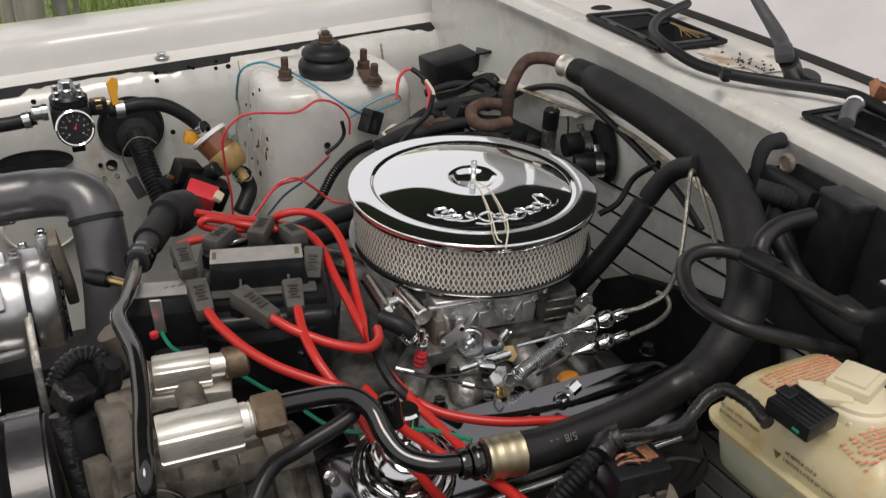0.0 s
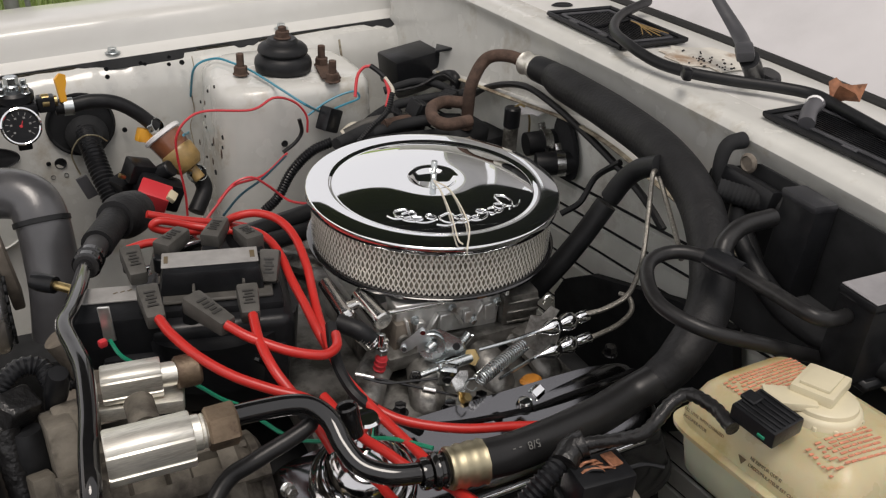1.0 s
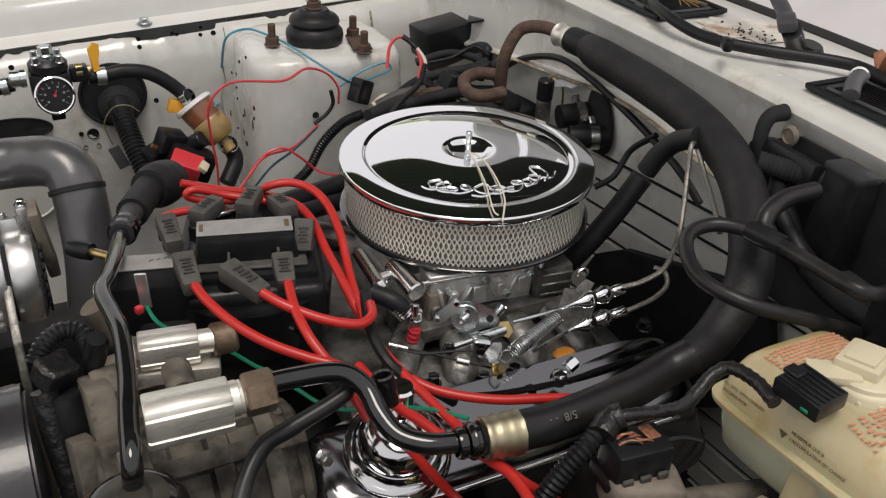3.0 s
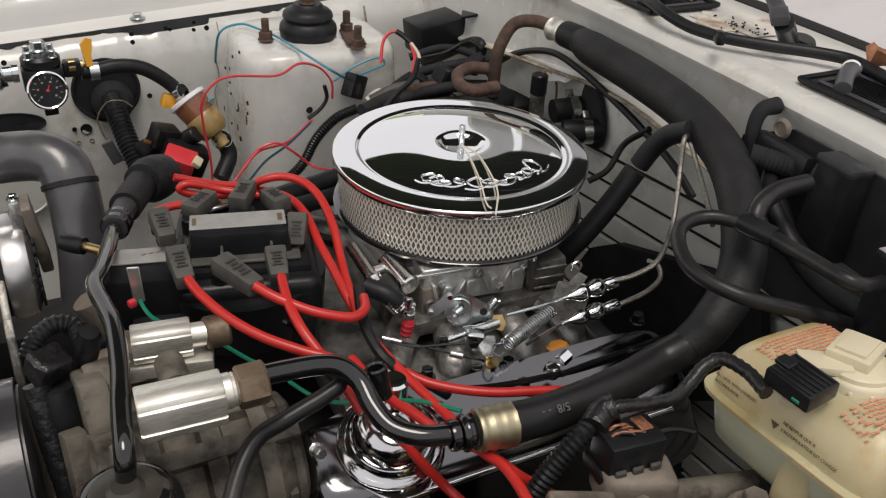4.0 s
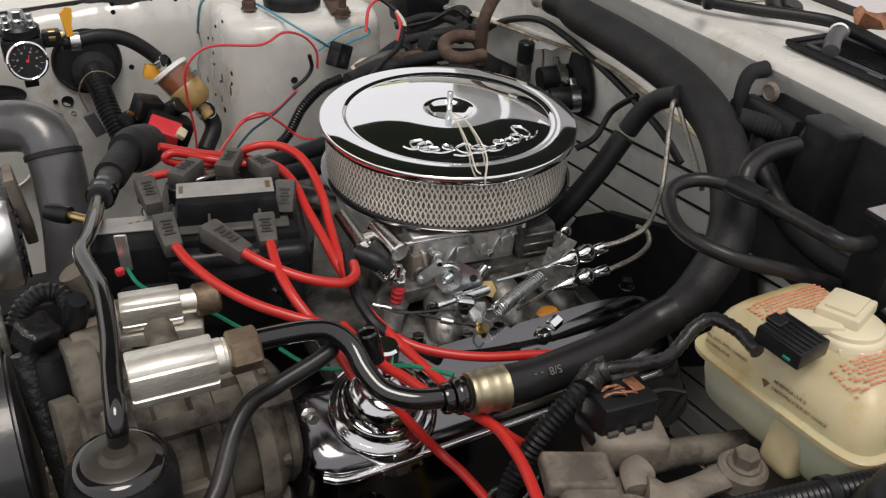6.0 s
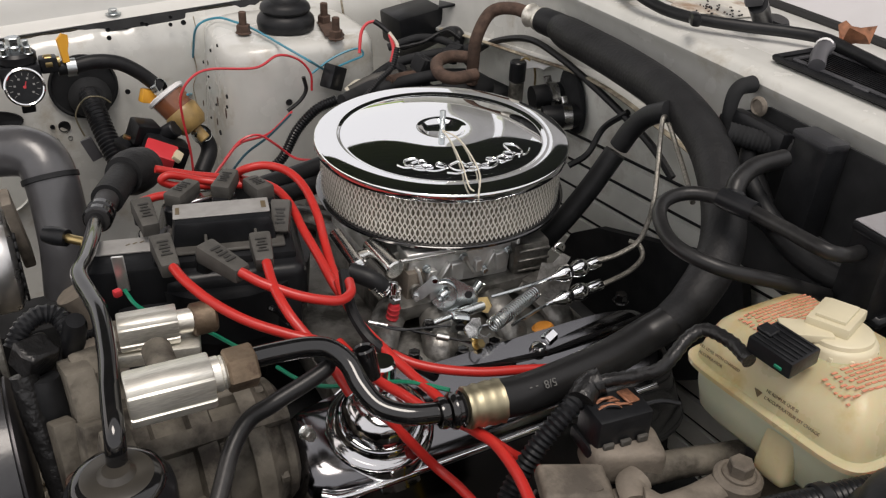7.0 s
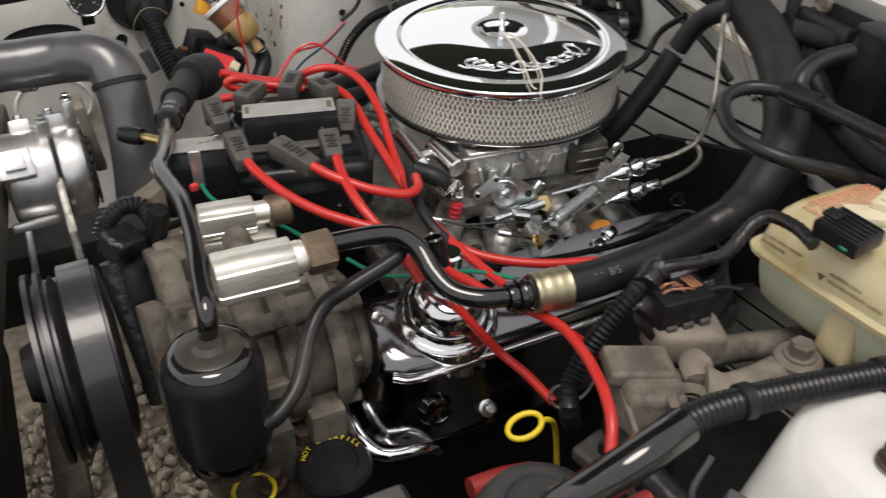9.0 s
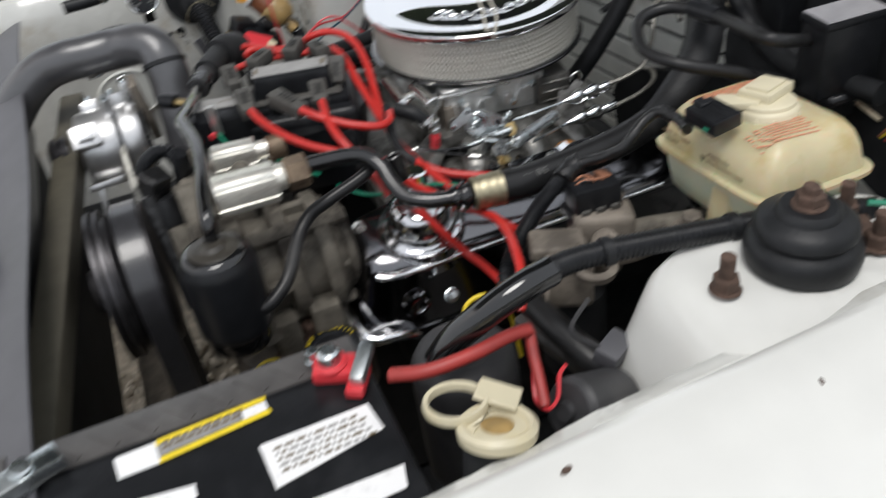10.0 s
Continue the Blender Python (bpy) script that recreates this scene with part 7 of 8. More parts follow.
# far corner: hood hinge
hg = thing("hood_hinge", "grey hood hinge with a coil spring", "hinge", (0, 0, 0))
part("arm", box((0.01, 0.006, 0.13), shift((0.262, 0.6, 0.97), (0, -14, 0)), 0.002), CAST_GREY, hg)
part("arm", box((0.009, 0.006, 0.11), shift((0.3, 0.595, 0.975), (0, 28, 0)), 0.002), CAST_GREY, hg)
part("pivot", lathe(rod(0.013, 0.012), shift((0.27, 0.59, 0.945), (90, 0, 0)), 24), STEEL, hg)
part("pivot", lathe(rod(0.01, 0.014), shift((0.285, 0.585, 0.915), (90, 0, 0)), 24), CREAM, hg)
part("spring", tube([(0.25, 0.59, 0.96), (0.265, 0.588, 0.94), (0.28, 0.586, 0.92)], 0.002, seg=6), STEEL, hg)

# ---- cowl furniture ----
def grille(x0, x1, y0, y1, label):
    r = thing("cowl_grille", label, "grille", (0, 0, 0), "cowl grilles")
    z = 1.0365
    tray = part("tray", box((x1 - x0, y1 - y0, 0.003), shift(((x0 + x1) / 2, (y0 + y1) / 2, z), (0, 0, 0)), 0.001, 1), DARK, r)
    e = 0.013
    for k, rad, mat in ((0.0, 0.003, PLASTIC), (e, 0.0022, WIPER)):
        a, b, c, d = x0 + k, x1 - k, y0 + k, y1 - k
        part("rim", tube([(a, c, z + 0.003), (b, c, z + 0.003)], rad, seg=8), mat, tray)
        part("rim", tube([(a, d, z + 0.003), (b, d, z + 0.003)], rad, seg=8), mat, tray)
        part("rim", tube([(a, c, z + 0.003), (a, d, z + 0.003)], rad, seg=8), mat, tray)
        part("rim", tube([(b, c, z + 0.003), (b, d, z + 0.003)], rad, seg=8), mat, tray)
    part("cross_bar", tube([(x0 + e, (y0 + y1) / 2, z + 0.003), (x1 - e, (y0 + y1) / 2 + 0.02, z + 0.003)], 0.0028, seg=8), PLASTIC, tray)
    n = int((x1 - x0 - 2 * e) / 0.0045)
    for i in range(n):
        x = x0 + e + (i + 0.5) * (x1 - x0 - 2 * e) / n
        part("slat", box((0.0012, y1 - y0 - 2 * e, 0.003), shift((x, (y0 + y1) / 2, z + 0.0015)), 0), PLASTIC, tray)
    for y in (y0 + 0.3 * (y1 - y0), y0 + 0.7 * (y1 - y0)):
        part("clip", box((0.01, 0.016, 0.003), shift((x0 + 0.006, y, z + 0.003), (0, 0, 8)), 0.001, 1), WIPER, tray)
    return r


grille(0.29, 0.392, 0.088, 0.243, "black plastic cowl grille with dead grass")
grille(0.292, 0.372, -0.46, -0.14, "black plastic cowl grille with a raised frame")
wa = thing("windscreen_wiper", "dull grey wiper arm folded at its black pivot", "wiper", (0.3750, -0.0450, 1.0360))
part("arm", tube([Vector(v) - wa.location for v in ((0.3318, -0.0652, 1.0720), (0.3579, -0.0243, 1.0800), (0.3678, 0.0266, 1.1050), (0.3816, 0.0958, 1.1400), (0.3577, 0.1244, 1.1800))], 0.009, seg=10, flat=0.55, taper=[0.0095, 0.0095, 0.0075, 0.0058, 0.005]), WIPER, wa)
part("knuckle", box((0.019, 0.028, 0.012), shift(Vector((0.3330, -0.0600, 1.0740)) - wa.location, (10, -12, -40)), 0.004), WIPER, wa)
part("pivot", tube([Vector(v) - wa.location for v in ((0.3346, -0.0669, 1.0680), (0.3604, -0.0517, 1.0500), (0.3750, -0.0450, 1.0360))], 0.0105, seg=14), PLASTIC, wa)
part("pad", lathe([(0, 0.004), (0.02, 0.004), (0.023, 0.0)], shift(Vector((0.3965, -0.0461, 1.0360)) - wa.location, (0, 0, 60)), 24, 0.5), PLASTIC, wa)
lf = thing("dead_leaf", "dry brown leaf lying on the cowl", "leaf", (0.3878, -0.1539, 1.0500))
part("blade", sheet([[(u * 0.021, v * 0.017 * (1 - 0.8 * u * u) * (1 + 0.25 * math.sin(u * 9)), 0.008 * math.sin(u * 3 + v * 2) + 0.004 + 0.004 * v * v) for v in (-1, -0.5, 0, 0.5, 1)] for u in (-0.95, -0.5, 0, 0.5, 0.95)]), LEAF, lf)
gs = thing("dry_grass", "few dry straw stalks on the cowl grille", "straw", (0.35, 0.13, 1.042))
for k in range(5):
    part("stalk", tube([(-0.01 + 0.009 * k, -0.02 - 0.006 * (k % 3), 0.002), (0.0, 0.004 * k, 0.008), (0.012, 0.03 - 0.006 * k, 0.004)], 0.0006, seg=5), TANFILTER, gs)
rp = random.Random(31)
bm = bmesh.new()
ring = []
for k in range(28):
    a = 2 * math.pi * k / 28
    q = 1 + rp.uniform(-0.16, 0.16)
    ring.append(bm.verts.new((0.378 + 0.05 * q * math.cos(a) - 0.012 * math.sin(a), 0.03 + 0.052 * q * math.sin(a), 1.0347)))
bm.faces.new(ring)
part("rust_patch", thick(bm, 0.0006), RUSTPAINT, cowl, "rust-stained paint below the wiper")
dirt = thing("dirt_patch", "dark debris gathered below the wiper", "debris", (0.3671, 0.0131, 1.0355))
dr = random.Random(12)
for k in range(34):
    part("crumb", box((dr.uniform(0.001, 0.0035), dr.uniform(0.001, 0.0025), 0.0012), shift((dr.gauss(0, 0.012), dr.gauss(0, 0.02), 0.001), (dr.uniform(-20, 20), 0, dr.uniform(0, 180))), 0), DARK if k % 4 else RUST, dirt)
hb2 = thing("hose_clip", "black clip holding the washer hose", "clip", (0.2647, -0.0517, 1.0550))
part("clip", box((0.01, 0.02, 0.013), shift((0, 0, 0), (0, 0, -30)), 0.004), PLASTIC, hb2)
tj = thing("hose_joint", "grey plastic hose joint on the cowl", "hose joint", (0.3298, -0.1641, 1.0500))
part("tube", tube([(-0.03, -0.02, -0.006), (-0.012, -0.006, 0.0), (0.004, 0.0, 0.004)], 0.008, seg=12), GREYPLASTIC, tj)
part("tie", lathe([(0.0086, -0.003), (0.0095, 0), (0.0086, 0.003)], aim((0, 0, 0.003), (0.01, 0.008, 0.004)), 16), LABEL, tj)
wb = thing("screen_seal", "black rubber seal along the windscreen foot", "seal", (0, 0, 0), kind="structure")
part("seal", tube([(0.46 - 0.05 * (y / 0.6) ** 2 - 0.004, y, 1.034) for y in (-0.7, -0.5, -0.3, -0.1, 0.1, 0.3, 0.5, 0.7)], 0.006, seg=8), SEAL, wb)
part("round_hole", lathe([(0, 0.0005), (0.011, 0.0005), (0.013, 0.002), (0.017, 0.0)], shift((0.345, 0.29, 1.0345)), 28, 0.6), DARK, cowl)
dr2 = random.Random(21)
for k in range(26):
    u, y = dr2.uniform(0.1, 0.6), dr2.uniform(-0.5, 0.3)
    s = dr2.uniform(0.002, 0.004)
    part("water_drop", lathe([(0, 0.0012), (s * 0.7, 0.0009), (s, 0.0)], shift((0.46 - 0.05 * (y / 0.6) ** 2 + u * 0.78, y * (1 - 0.08 * u), 1.037 + u * 0.5), (0, -33, 0)), 10, 0.7), GLASS, windscreen)

# ---- raised flourish on the air cleaner lid: a plain curling shape ----
def lid_height(r):
    return float(np.interp(r, (0.026, 0.06, 0.096), (0.0062, 0.0045, 0.0006)))


def flourish(u0, u1, loops, high, sway, r=0.00085):
    """A running row of loops round the lid, from angle u0 to u1 (degrees)."""
    pts = []
    for i in range(loops * 14 + 1):
        f = i / (loops * 14)
        ph = 2 * math.pi * loops * f
        a = radians(u0 + (u1 - u0) * f) + 0.62 * radians(u1 - u0) / loops * math.sin(ph)
        rad = 0.08 + sway * math.sin(f * 5.0) + high * (0.8 + 0.2 * math.sin(f * 17)) * math.cos(ph)
        pts.append((a, rad))
    line = [(q * math.cos(a), q * math.sin(a), lid_height(q) + 0.0005) for a, q in pts]
    return part("flourish", tube(line, r, seg=8, n=3), CHROME, air_lid, "raised chrome curl")


flourish(214, 228, 1, 0.0096, 0.001)
flourish(220, 232, 1, 0.0052, -0.004)
flourish(228, 246, 2, 0.0052, 0.003)
flourish(245, 262, 1, 0.0107, 0.002)
flourish(256, 270, 1, 0.0067, 0.003)
flourish(266, 284, 2, 0.0048, 0.004)
flourish(282, 300, 2, 0.0063, 0.0)
flourish(298, 312, 1, 0.0107, -0.004)

for y, z, s in ((0.452, 0.832, 1.0), (0.455, 0.8, 0.8), (0.41, 0.83, 1.1), (0.53, 0.8, 0.7), (0.5, 0.872, 0.5)):
    bm = bmesh.new()
    bmesh.ops.create_icosphere(bm, subdivisions=2, radius=1.0, matrix=shift((-0.1075 - (0.915 - z) * 0.075, y, z)) @ Matrix.Diagonal((0.0008, 0.0035 * s, 0.0075 * s, 1)))
    part("rust_spot", bm, RUST, tower_far)

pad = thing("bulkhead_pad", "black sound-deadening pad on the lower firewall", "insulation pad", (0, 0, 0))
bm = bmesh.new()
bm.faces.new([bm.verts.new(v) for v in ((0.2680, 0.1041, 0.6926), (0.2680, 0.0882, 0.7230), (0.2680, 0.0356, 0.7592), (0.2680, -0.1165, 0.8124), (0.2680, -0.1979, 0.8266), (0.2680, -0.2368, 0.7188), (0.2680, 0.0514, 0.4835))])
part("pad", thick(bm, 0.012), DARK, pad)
for q in ((0.2640, 0.0425, 0.7169), (0.2640, -0.0946, 0.7766), (0.2640, -0.1756, 0.7833)):
    part("clip", lathe([(0, 0.003), (0.006, 0.0025), (0.008, 0.0)], shift(q, (0, -90, 0)), 16), PLASTIC, pad)

wl = thing("wiring_bundle", "grimy black wiring and pipes between tower and firewall", "wiring", (0, 0, 0))
for pts, r in ((((0.0622, 0.3397, 0.8704), (0.1061, 0.3353, 0.8973), (0.1574, 0.3176, 0.9110), (0.2076, 0.2968, 0.9195)), 0.011), (((0.0411, 0.3092, 0.8677), (0.0921, 0.2945, 0.8856), (0.1417, 0.2762, 0.8970), (0.1772, 0.2589, 0.8993)), 0.013), (((0.1117, 0.3678, 0.9100), (0.1568, 0.3532, 0.9235), (0.1926, 0.3298, 0.9171), (0.2099, 0.3042, 0.8937)), 0.009), (((0.0794, 0.3322, 0.8916), (0.1161, 0.3098, 0.8875), (0.1610, 0.2979, 0.9046), (0.1884, 0.3009, 0.9297)), 0.006), (((0.0224, 0.3034, 0.8643), (0.0644, 0.2874, 0.8733), (0.1129, 0.2673, 0.8814), (0.1544, 0.2497, 0.8879)), 0.01)):
    part("strand", tube(pts, r * 0.62, seg=10), DARK, wl)
for q, turn, sz in (((0.1396, 0.3065, 0.9007), (10, 20, 15), 0.024), ((0.1724, 0.2889, 0.9194), (0, -14, 30), 0.02), ((0.105, 0.325, 0.893), (12, 30, -20), 0.018)):
    jb = part("joint_block", box((sz * 1.4, sz, sz * 0.9), shift(q, turn), 0.003), DARK, wl)
    for k in range(3):
        part("block_rib", box((sz * 0.1, sz * 1.06, sz * 0.96), shift(q, turn) @ shift((sz * (-0.45 + 0.45 * k), 0, 0)), 0.0006, 1), PLASTIC, jb)
part("copper_ends", tube([(0.1010, 0.3100, 0.8850), (0.1180, 0.3100, 0.8850), (0.1350, 0.3100, 0.8790)], 0.004, seg=8), ORANGE, wl, "tarnished bare copper strands")
part("pale_sleeve", tube([(0.0340, 0.3200, 0.8740), (0.0650, 0.3150, 0.8880), (0.1000, 0.3100, 0.8920)], 0.0075, seg=12, ribs=0.0006, pitch=0.004), BOOT, wl, "grey dusty fabric sleeve")
part("vacuum_tube", tube([(0.1130, 0.3400, 0.9180), (0.1520, 0.3400, 0.9220), (0.1860, 0.3400, 0.9340), (0.2100, 0.3400, 0.9200)], 0.0022, seg=8), TAPE, wl, "thin black taped wire")

# ---- hoses, pipes and wires ----
hose("foam_hose", [(0.240, 0.148, 0.990), (0.236, 0.115, 0.990), (0.231, 0.012, 0.990), (0.215, -0.089, 0.990), (0.196, -0.166, 0.978), (0.160, -0.231, 0.958), (0.120, -0.277, 0.936), (0.078, -0.297, 0.912), (0.057, -0.298, 0.897)], 0.0195, FOAM, "black foam-sleeved refrigerant hose along the cowl", "hose", seg=20, taper=[0.0165, 0.0205, 0.0215, 0.0212, 0.0205, 0.0198, 0.019, 0.0175, 0.0155])
hose("refrigerant_hose", [(0.066, -0.298, 0.903), (0.057, -0.298, 0.897), (0.033, -0.295, 0.886), (-0.004, -0.303, 0.885), (-0.051, -0.309, 0.885), (-0.092, -0.311, 0.885), (-0.118, -0.310, 0.887)], 0.015, HOSE, "ribbed black rubber hose with worn printing", "hose", seg=20)
hose("rusty_pipe", [(0.237, 0.194, 0.990), (0.219, 0.221, 0.995), (0.201, 0.245, 0.985), (0.181, 0.243, 0.955), (0.179, 0.245, 0.920), (0.182, 0.250, 0.890)], 0.0082, RUST, "rusty brown steel pipe bent over the heater", "pipe", seg=14)
hose("rusty_pipe", [(0.153, 0.193, 0.925), (0.120, 0.192, 0.925), (0.112, 0.214, 0.925), (0.128, 0.251, 0.925), (0.155, 0.265, 0.925), (0.178, 0.253, 0.925)], 0.0082, RUST, "rusty brown curled end of a steel pipe", "pipe", seg=14)
hose("heater_hose", [(0.190, -0.117, 0.990), (0.188, -0.090, 0.974), (0.183, -0.075, 0.954), (0.176, -0.068, 0.933)], 0.0108, RUBBER, "short black hose with a pale joint beside the throttle cable", "hose", seg=14)
hose("heater_hose", [(0.174, -0.066, 0.926), (0.150, -0.061, 0.885), (0.125, -0.054, 0.847), (0.100, -0.044, 0.811)], 0.0118, RUBBER, "straight black heater hose running down behind the air cleaner", "hose", seg=14)
hose("vacuum_hose", [(0.228, -0.342, 0.955), (0.180, -0.363, 0.970), (0.122, -0.376, 0.990), (0.119, -0.328, 0.988), (0.116, -0.281, 0.986), (0.099, -0.252, 0.984), (0.074, -0.248, 0.980), (0.056, -0.265, 0.975), (0.047, -0.296, 0.970), (0.062, -0.331, 0.966), (0.103, -0.351, 0.955), (0.136, -0.353, 0.940), (0.177, -0.352, 0.920), (0.214, -0.355, 0.900)], 0.006, HOSE, "looped glossy black vacuum hose over the foam hose", "hose", seg=12)
hose("evaporator_hose", [(0.120, -0.276, 0.985), (0.132, -0.268, 0.996), (0.159, -0.259, 1.000), (0.195, -0.257, 1.000)], 0.008, HOSE, "short satin black hose beside the relay box", "hose", seg=14)
hose("thin_cable", [(0.250, 0.366, 0.884), (0.250, 0.308, 0.921), (0.250, 0.225, 0.950), (0.250, 0.152, 0.949), (0.250, 0.077, 0.937), (0.250, 0.018, 0.924), (0.240, -0.049, 0.914), (0.240, -0.089, 0.893)], 0.0045, RUBBER, "thin black cable draped along the firewall", "cable", seg=8)
hose("thin_cable", [(0.250, 0.009, 0.930), (0.240, 0.036, 0.901), (0.220, 0.034, 0.872), (0.200, 0.042, 0.856)], 0.004, RUBBER, "thin black cable drooping below the firewall seam", "cable", seg=8)
hose("washer_hose", [(0.433, 0.216, 1.052), (0.350, 0.168, 1.052), (0.297, 0.113, 1.052), (0.276, 0.056, 1.052), (0.277, 0.013, 1.047), (0.283, -0.021, 1.047), (0.296, -0.045, 1.047), (0.321, -0.074, 1.047), (0.351, -0.104, 1.047), (0.368, -0.133, 1.047), (0.361, -0.173, 1.047), (0.348, -0.234, 1.047), (0.334, -0.288, 1.047)], 0.0062, RUBBER, "black washer hose lying along the cowl", "hose", seg=12)
hose("duct", [(-0.272, 0.560, 0.827), (-0.269, 0.520, 0.812), (-0.265, 0.490, 0.790), (-0.258, 0.460, 0.763), (-0.251, 0.430, 0.736)], 0.0155, PLASTIC, "corrugated black plastic duct", "duct", seg=16, ribs=0.002, pitch=0.006)
hose("fuel_hose", [(-0.470, 0.490, 0.889), (-0.425, 0.490, 0.891), (-0.400, 0.490, 0.895)], 0.0095, RUBBER, "black fuel hose entering the pressure regulator", "hose", seg=12)
hose("fuel_hose", [(-0.310, 0.490, 0.893), (-0.290, 0.490, 0.894), (-0.262, 0.490, 0.897), (-0.233, 0.490, 0.891), (-0.208, 0.490, 0.874), (-0.184, 0.490, 0.849)], 0.0098, RUBBER, "black fuel hose from the regulator to the fuel filter", "hose", seg=12)
hose("fuel_hose", [(-0.139, 0.460, 0.784), (-0.133, 0.450, 0.761), (-0.152, 0.430, 0.737)], 0.012, RUBBER, "black hose hanging below the fuel filter", "hose", seg=12)
hose("signal_wire", [(-0.174, 0.380, 0.760), (-0.174, 0.380, 0.795), (-0.179, 0.380, 0.845), (-0.178, 0.380, 0.876), (-0.163, 0.380, 0.898), (-0.137, 0.380, 0.907), (-0.077, 0.380, 0.901), (-0.045, 0.380, 0.914), (-0.017, 0.380, 0.905), (-0.000, 0.380, 0.883), (0.001, 0.380, 0.858)], 0.0017, REDTHIN, "thin red wire crossing the strut tower", "wire", "loose wires", seg=6)
hose("signal_wire", [(-0.033, 0.370, 0.835), (-0.080, 0.330, 0.827), (-0.132, 0.280, 0.844), (-0.174, 0.200, 0.862), (-0.221, 0.100, 0.885)], 0.0017, REDTHIN, "thin red wire looping down to the distributor", "wire", "loose wires", seg=6)
hose("signal_wire", [(-0.154, 0.280, 0.825), (-0.132, 0.280, 0.847), (-0.109, 0.280, 0.851), (-0.088, 0.280, 0.835), (-0.062, 0.280, 0.810), (-0.061, 0.200, 0.842)], 0.0017, REDTHIN, "thin red wire arching to the air cleaner", "wire", "loose wires", seg=6)
hose("signal_wire", [(-0.0120, 0.3750, 0.8810), (-0.0090, 0.3750, 0.8620), (-0.0190, 0.3750, 0.8470), (-0.0370, 0.3750, 0.8350)], 0.0028, TAPE, "black taped splice on the thin red wire", "wire", "loose wires", seg=8)
hose("signal_wire", [(-0.163, 0.410, 0.865), (-0.113, 0.613, 0.789), (-0.113, 0.575, 0.865), (-0.113, 0.532, 0.916), (-0.081, 0.543, 0.922), (-0.062, 0.514, 0.922), (-0.047, 0.472, 0.922), (-0.030, 0.374, 0.922), (-0.021, 0.323, 0.922), (0.020, 0.385, 0.885)], 0.0018, BLUEWIRE, "thin blue wire over the strut tower", "wire", "loose wires", seg=6)
hose("signal_wire", [(0.006, 0.390, 0.879), (0.040, 0.390, 0.898), (0.074, 0.390, 0.906), (0.083, 0.390, 0.895), (0.061, 0.390, 0.888), (0.023, 0.390, 0.877)], 0.0016, BLUEWIRE, "thin blue wire looped beside the relay", "wire", "loose wires", seg=6)
hose("signal_wire", [(-0.038, 0.360, 0.836), (-0.083, 0.320, 0.828), (-0.125, 0.280, 0.829), (-0.158, 0.240, 0.826)], 0.0016, DARKBLUE, "thin dark blue wire along the red one", "wire", "loose wires", seg=6)
hose("signal_wire", [(0.051, 0.328, 0.922), (0.059, 0.340, 0.945), (0.069, 0.343, 0.956), (0.080, 0.339, 0.959)], 0.0022, REDTHIN, "red wire loop with a black joint", "wire", "loose wires", seg=6)
hose("signal_wire", [(0.074, 0.331, 0.962), (0.081, 0.324, 0.957), (0.088, 0.315, 0.950)], 0.0035, RUBBER, "black taped joint between red wires", "wire", "loose wires", seg=8)
hose("signal_wire", [(0.084, 0.306, 0.953), (0.090, 0.295, 0.941), (0.089, 0.289, 0.931)], 0.0025, WHITEWIRE, "pale wire from the taped joint", "wire", "loose wires", seg=6)
hose("signal_wire", [(0.084, 0.305, 0.951), (0.085, 0.294, 0.936), (0.078, 0.286, 0.920)], 0.0024, REDTHIN, "red wire beside the pale one", "wire", "loose wires", seg=6)
hose("wire_loom", [(0.081, 0.274, 0.943), (0.069, 0.265, 0.921), (0.049, 0.264, 0.905), (0.029, 0.262, 0.886)], 0.004, RUBBER, "black corrugated loom running to the tower", "loom", seg=8, ribs=0.0008, pitch=0.003)
hose("wire_loom", [(0.029, 0.360, 0.847), (-0.001, 0.360, 0.837), (-0.030, 0.360, 0.811), (-0.051, 0.360, 0.776), (-0.072, 0.360, 0.757)], 0.0075, PLASTIC, "corrugated black wire loom beside the tower", "loom", seg=10, ribs=0.0012, pitch=0.004)
hose("pull_string", [(-0.004, -0.009, 0.957), (-0.008, -0.033, 0.957), (-0.021, -0.078, 0.956), (-0.034, -0.115, 0.953), (-0.033, -0.123, 0.951)], 0.0008, WHITEWIRE, "pale string tied to the lid stud", "string", seg=6)
hose("pull_string", [(-0.003, -0.006, 0.957), (0.002, -0.031, 0.957), (-0.006, -0.073, 0.956), (-0.016, -0.104, 0.954), (-0.031, -0.128, 0.951), (-0.032, -0.130, 0.944)], 0.0008, WHITEWIRE, "pale string tied to the lid stud", "string", seg=6)
hose("radiator_hose", [(-0.588, 0.250, 0.814), (-0.564, 0.250, 0.844), (-0.536, 0.250, 0.873), (-0.505, 0.250, 0.892), (-0.473, 0.240, 0.901), (-0.447, 0.235, 0.902), (-0.409, 0.230, 0.904), (-0.380, 0.210, 0.909), (-0.364, 0.195, 0.903), (-0.359, 0.180, 0.887), (-0.358, 0.165, 0.857), (-0.359, 0.150, 0.821), (-0.365, 0.140, 0.771)], 0.0265, RADHOSE, "thick satin black radiator hose with a clamped elbow", "hose", seg=24)
hose("pressure_pipe", [(-0.333, 0.055, 0.900), (-0.345, -0.008, 0.915), (-0.357, -0.058, 0.925), (-0.365, -0.087, 0.930), (-0.362, -0.124, 0.932), (-0.360, -0.152, 0.933), (-0.363, -0.196, 0.932), (-0.369, -0.238, 0.930), (-0.373, -0.269, 0.922), (-0.375, -0.273, 0.905), (-0.376, -0.269, 0.885)], 0.0068, PIPE, "bent glossy black steel pipe rising from the canister", "pipe", seg=14)
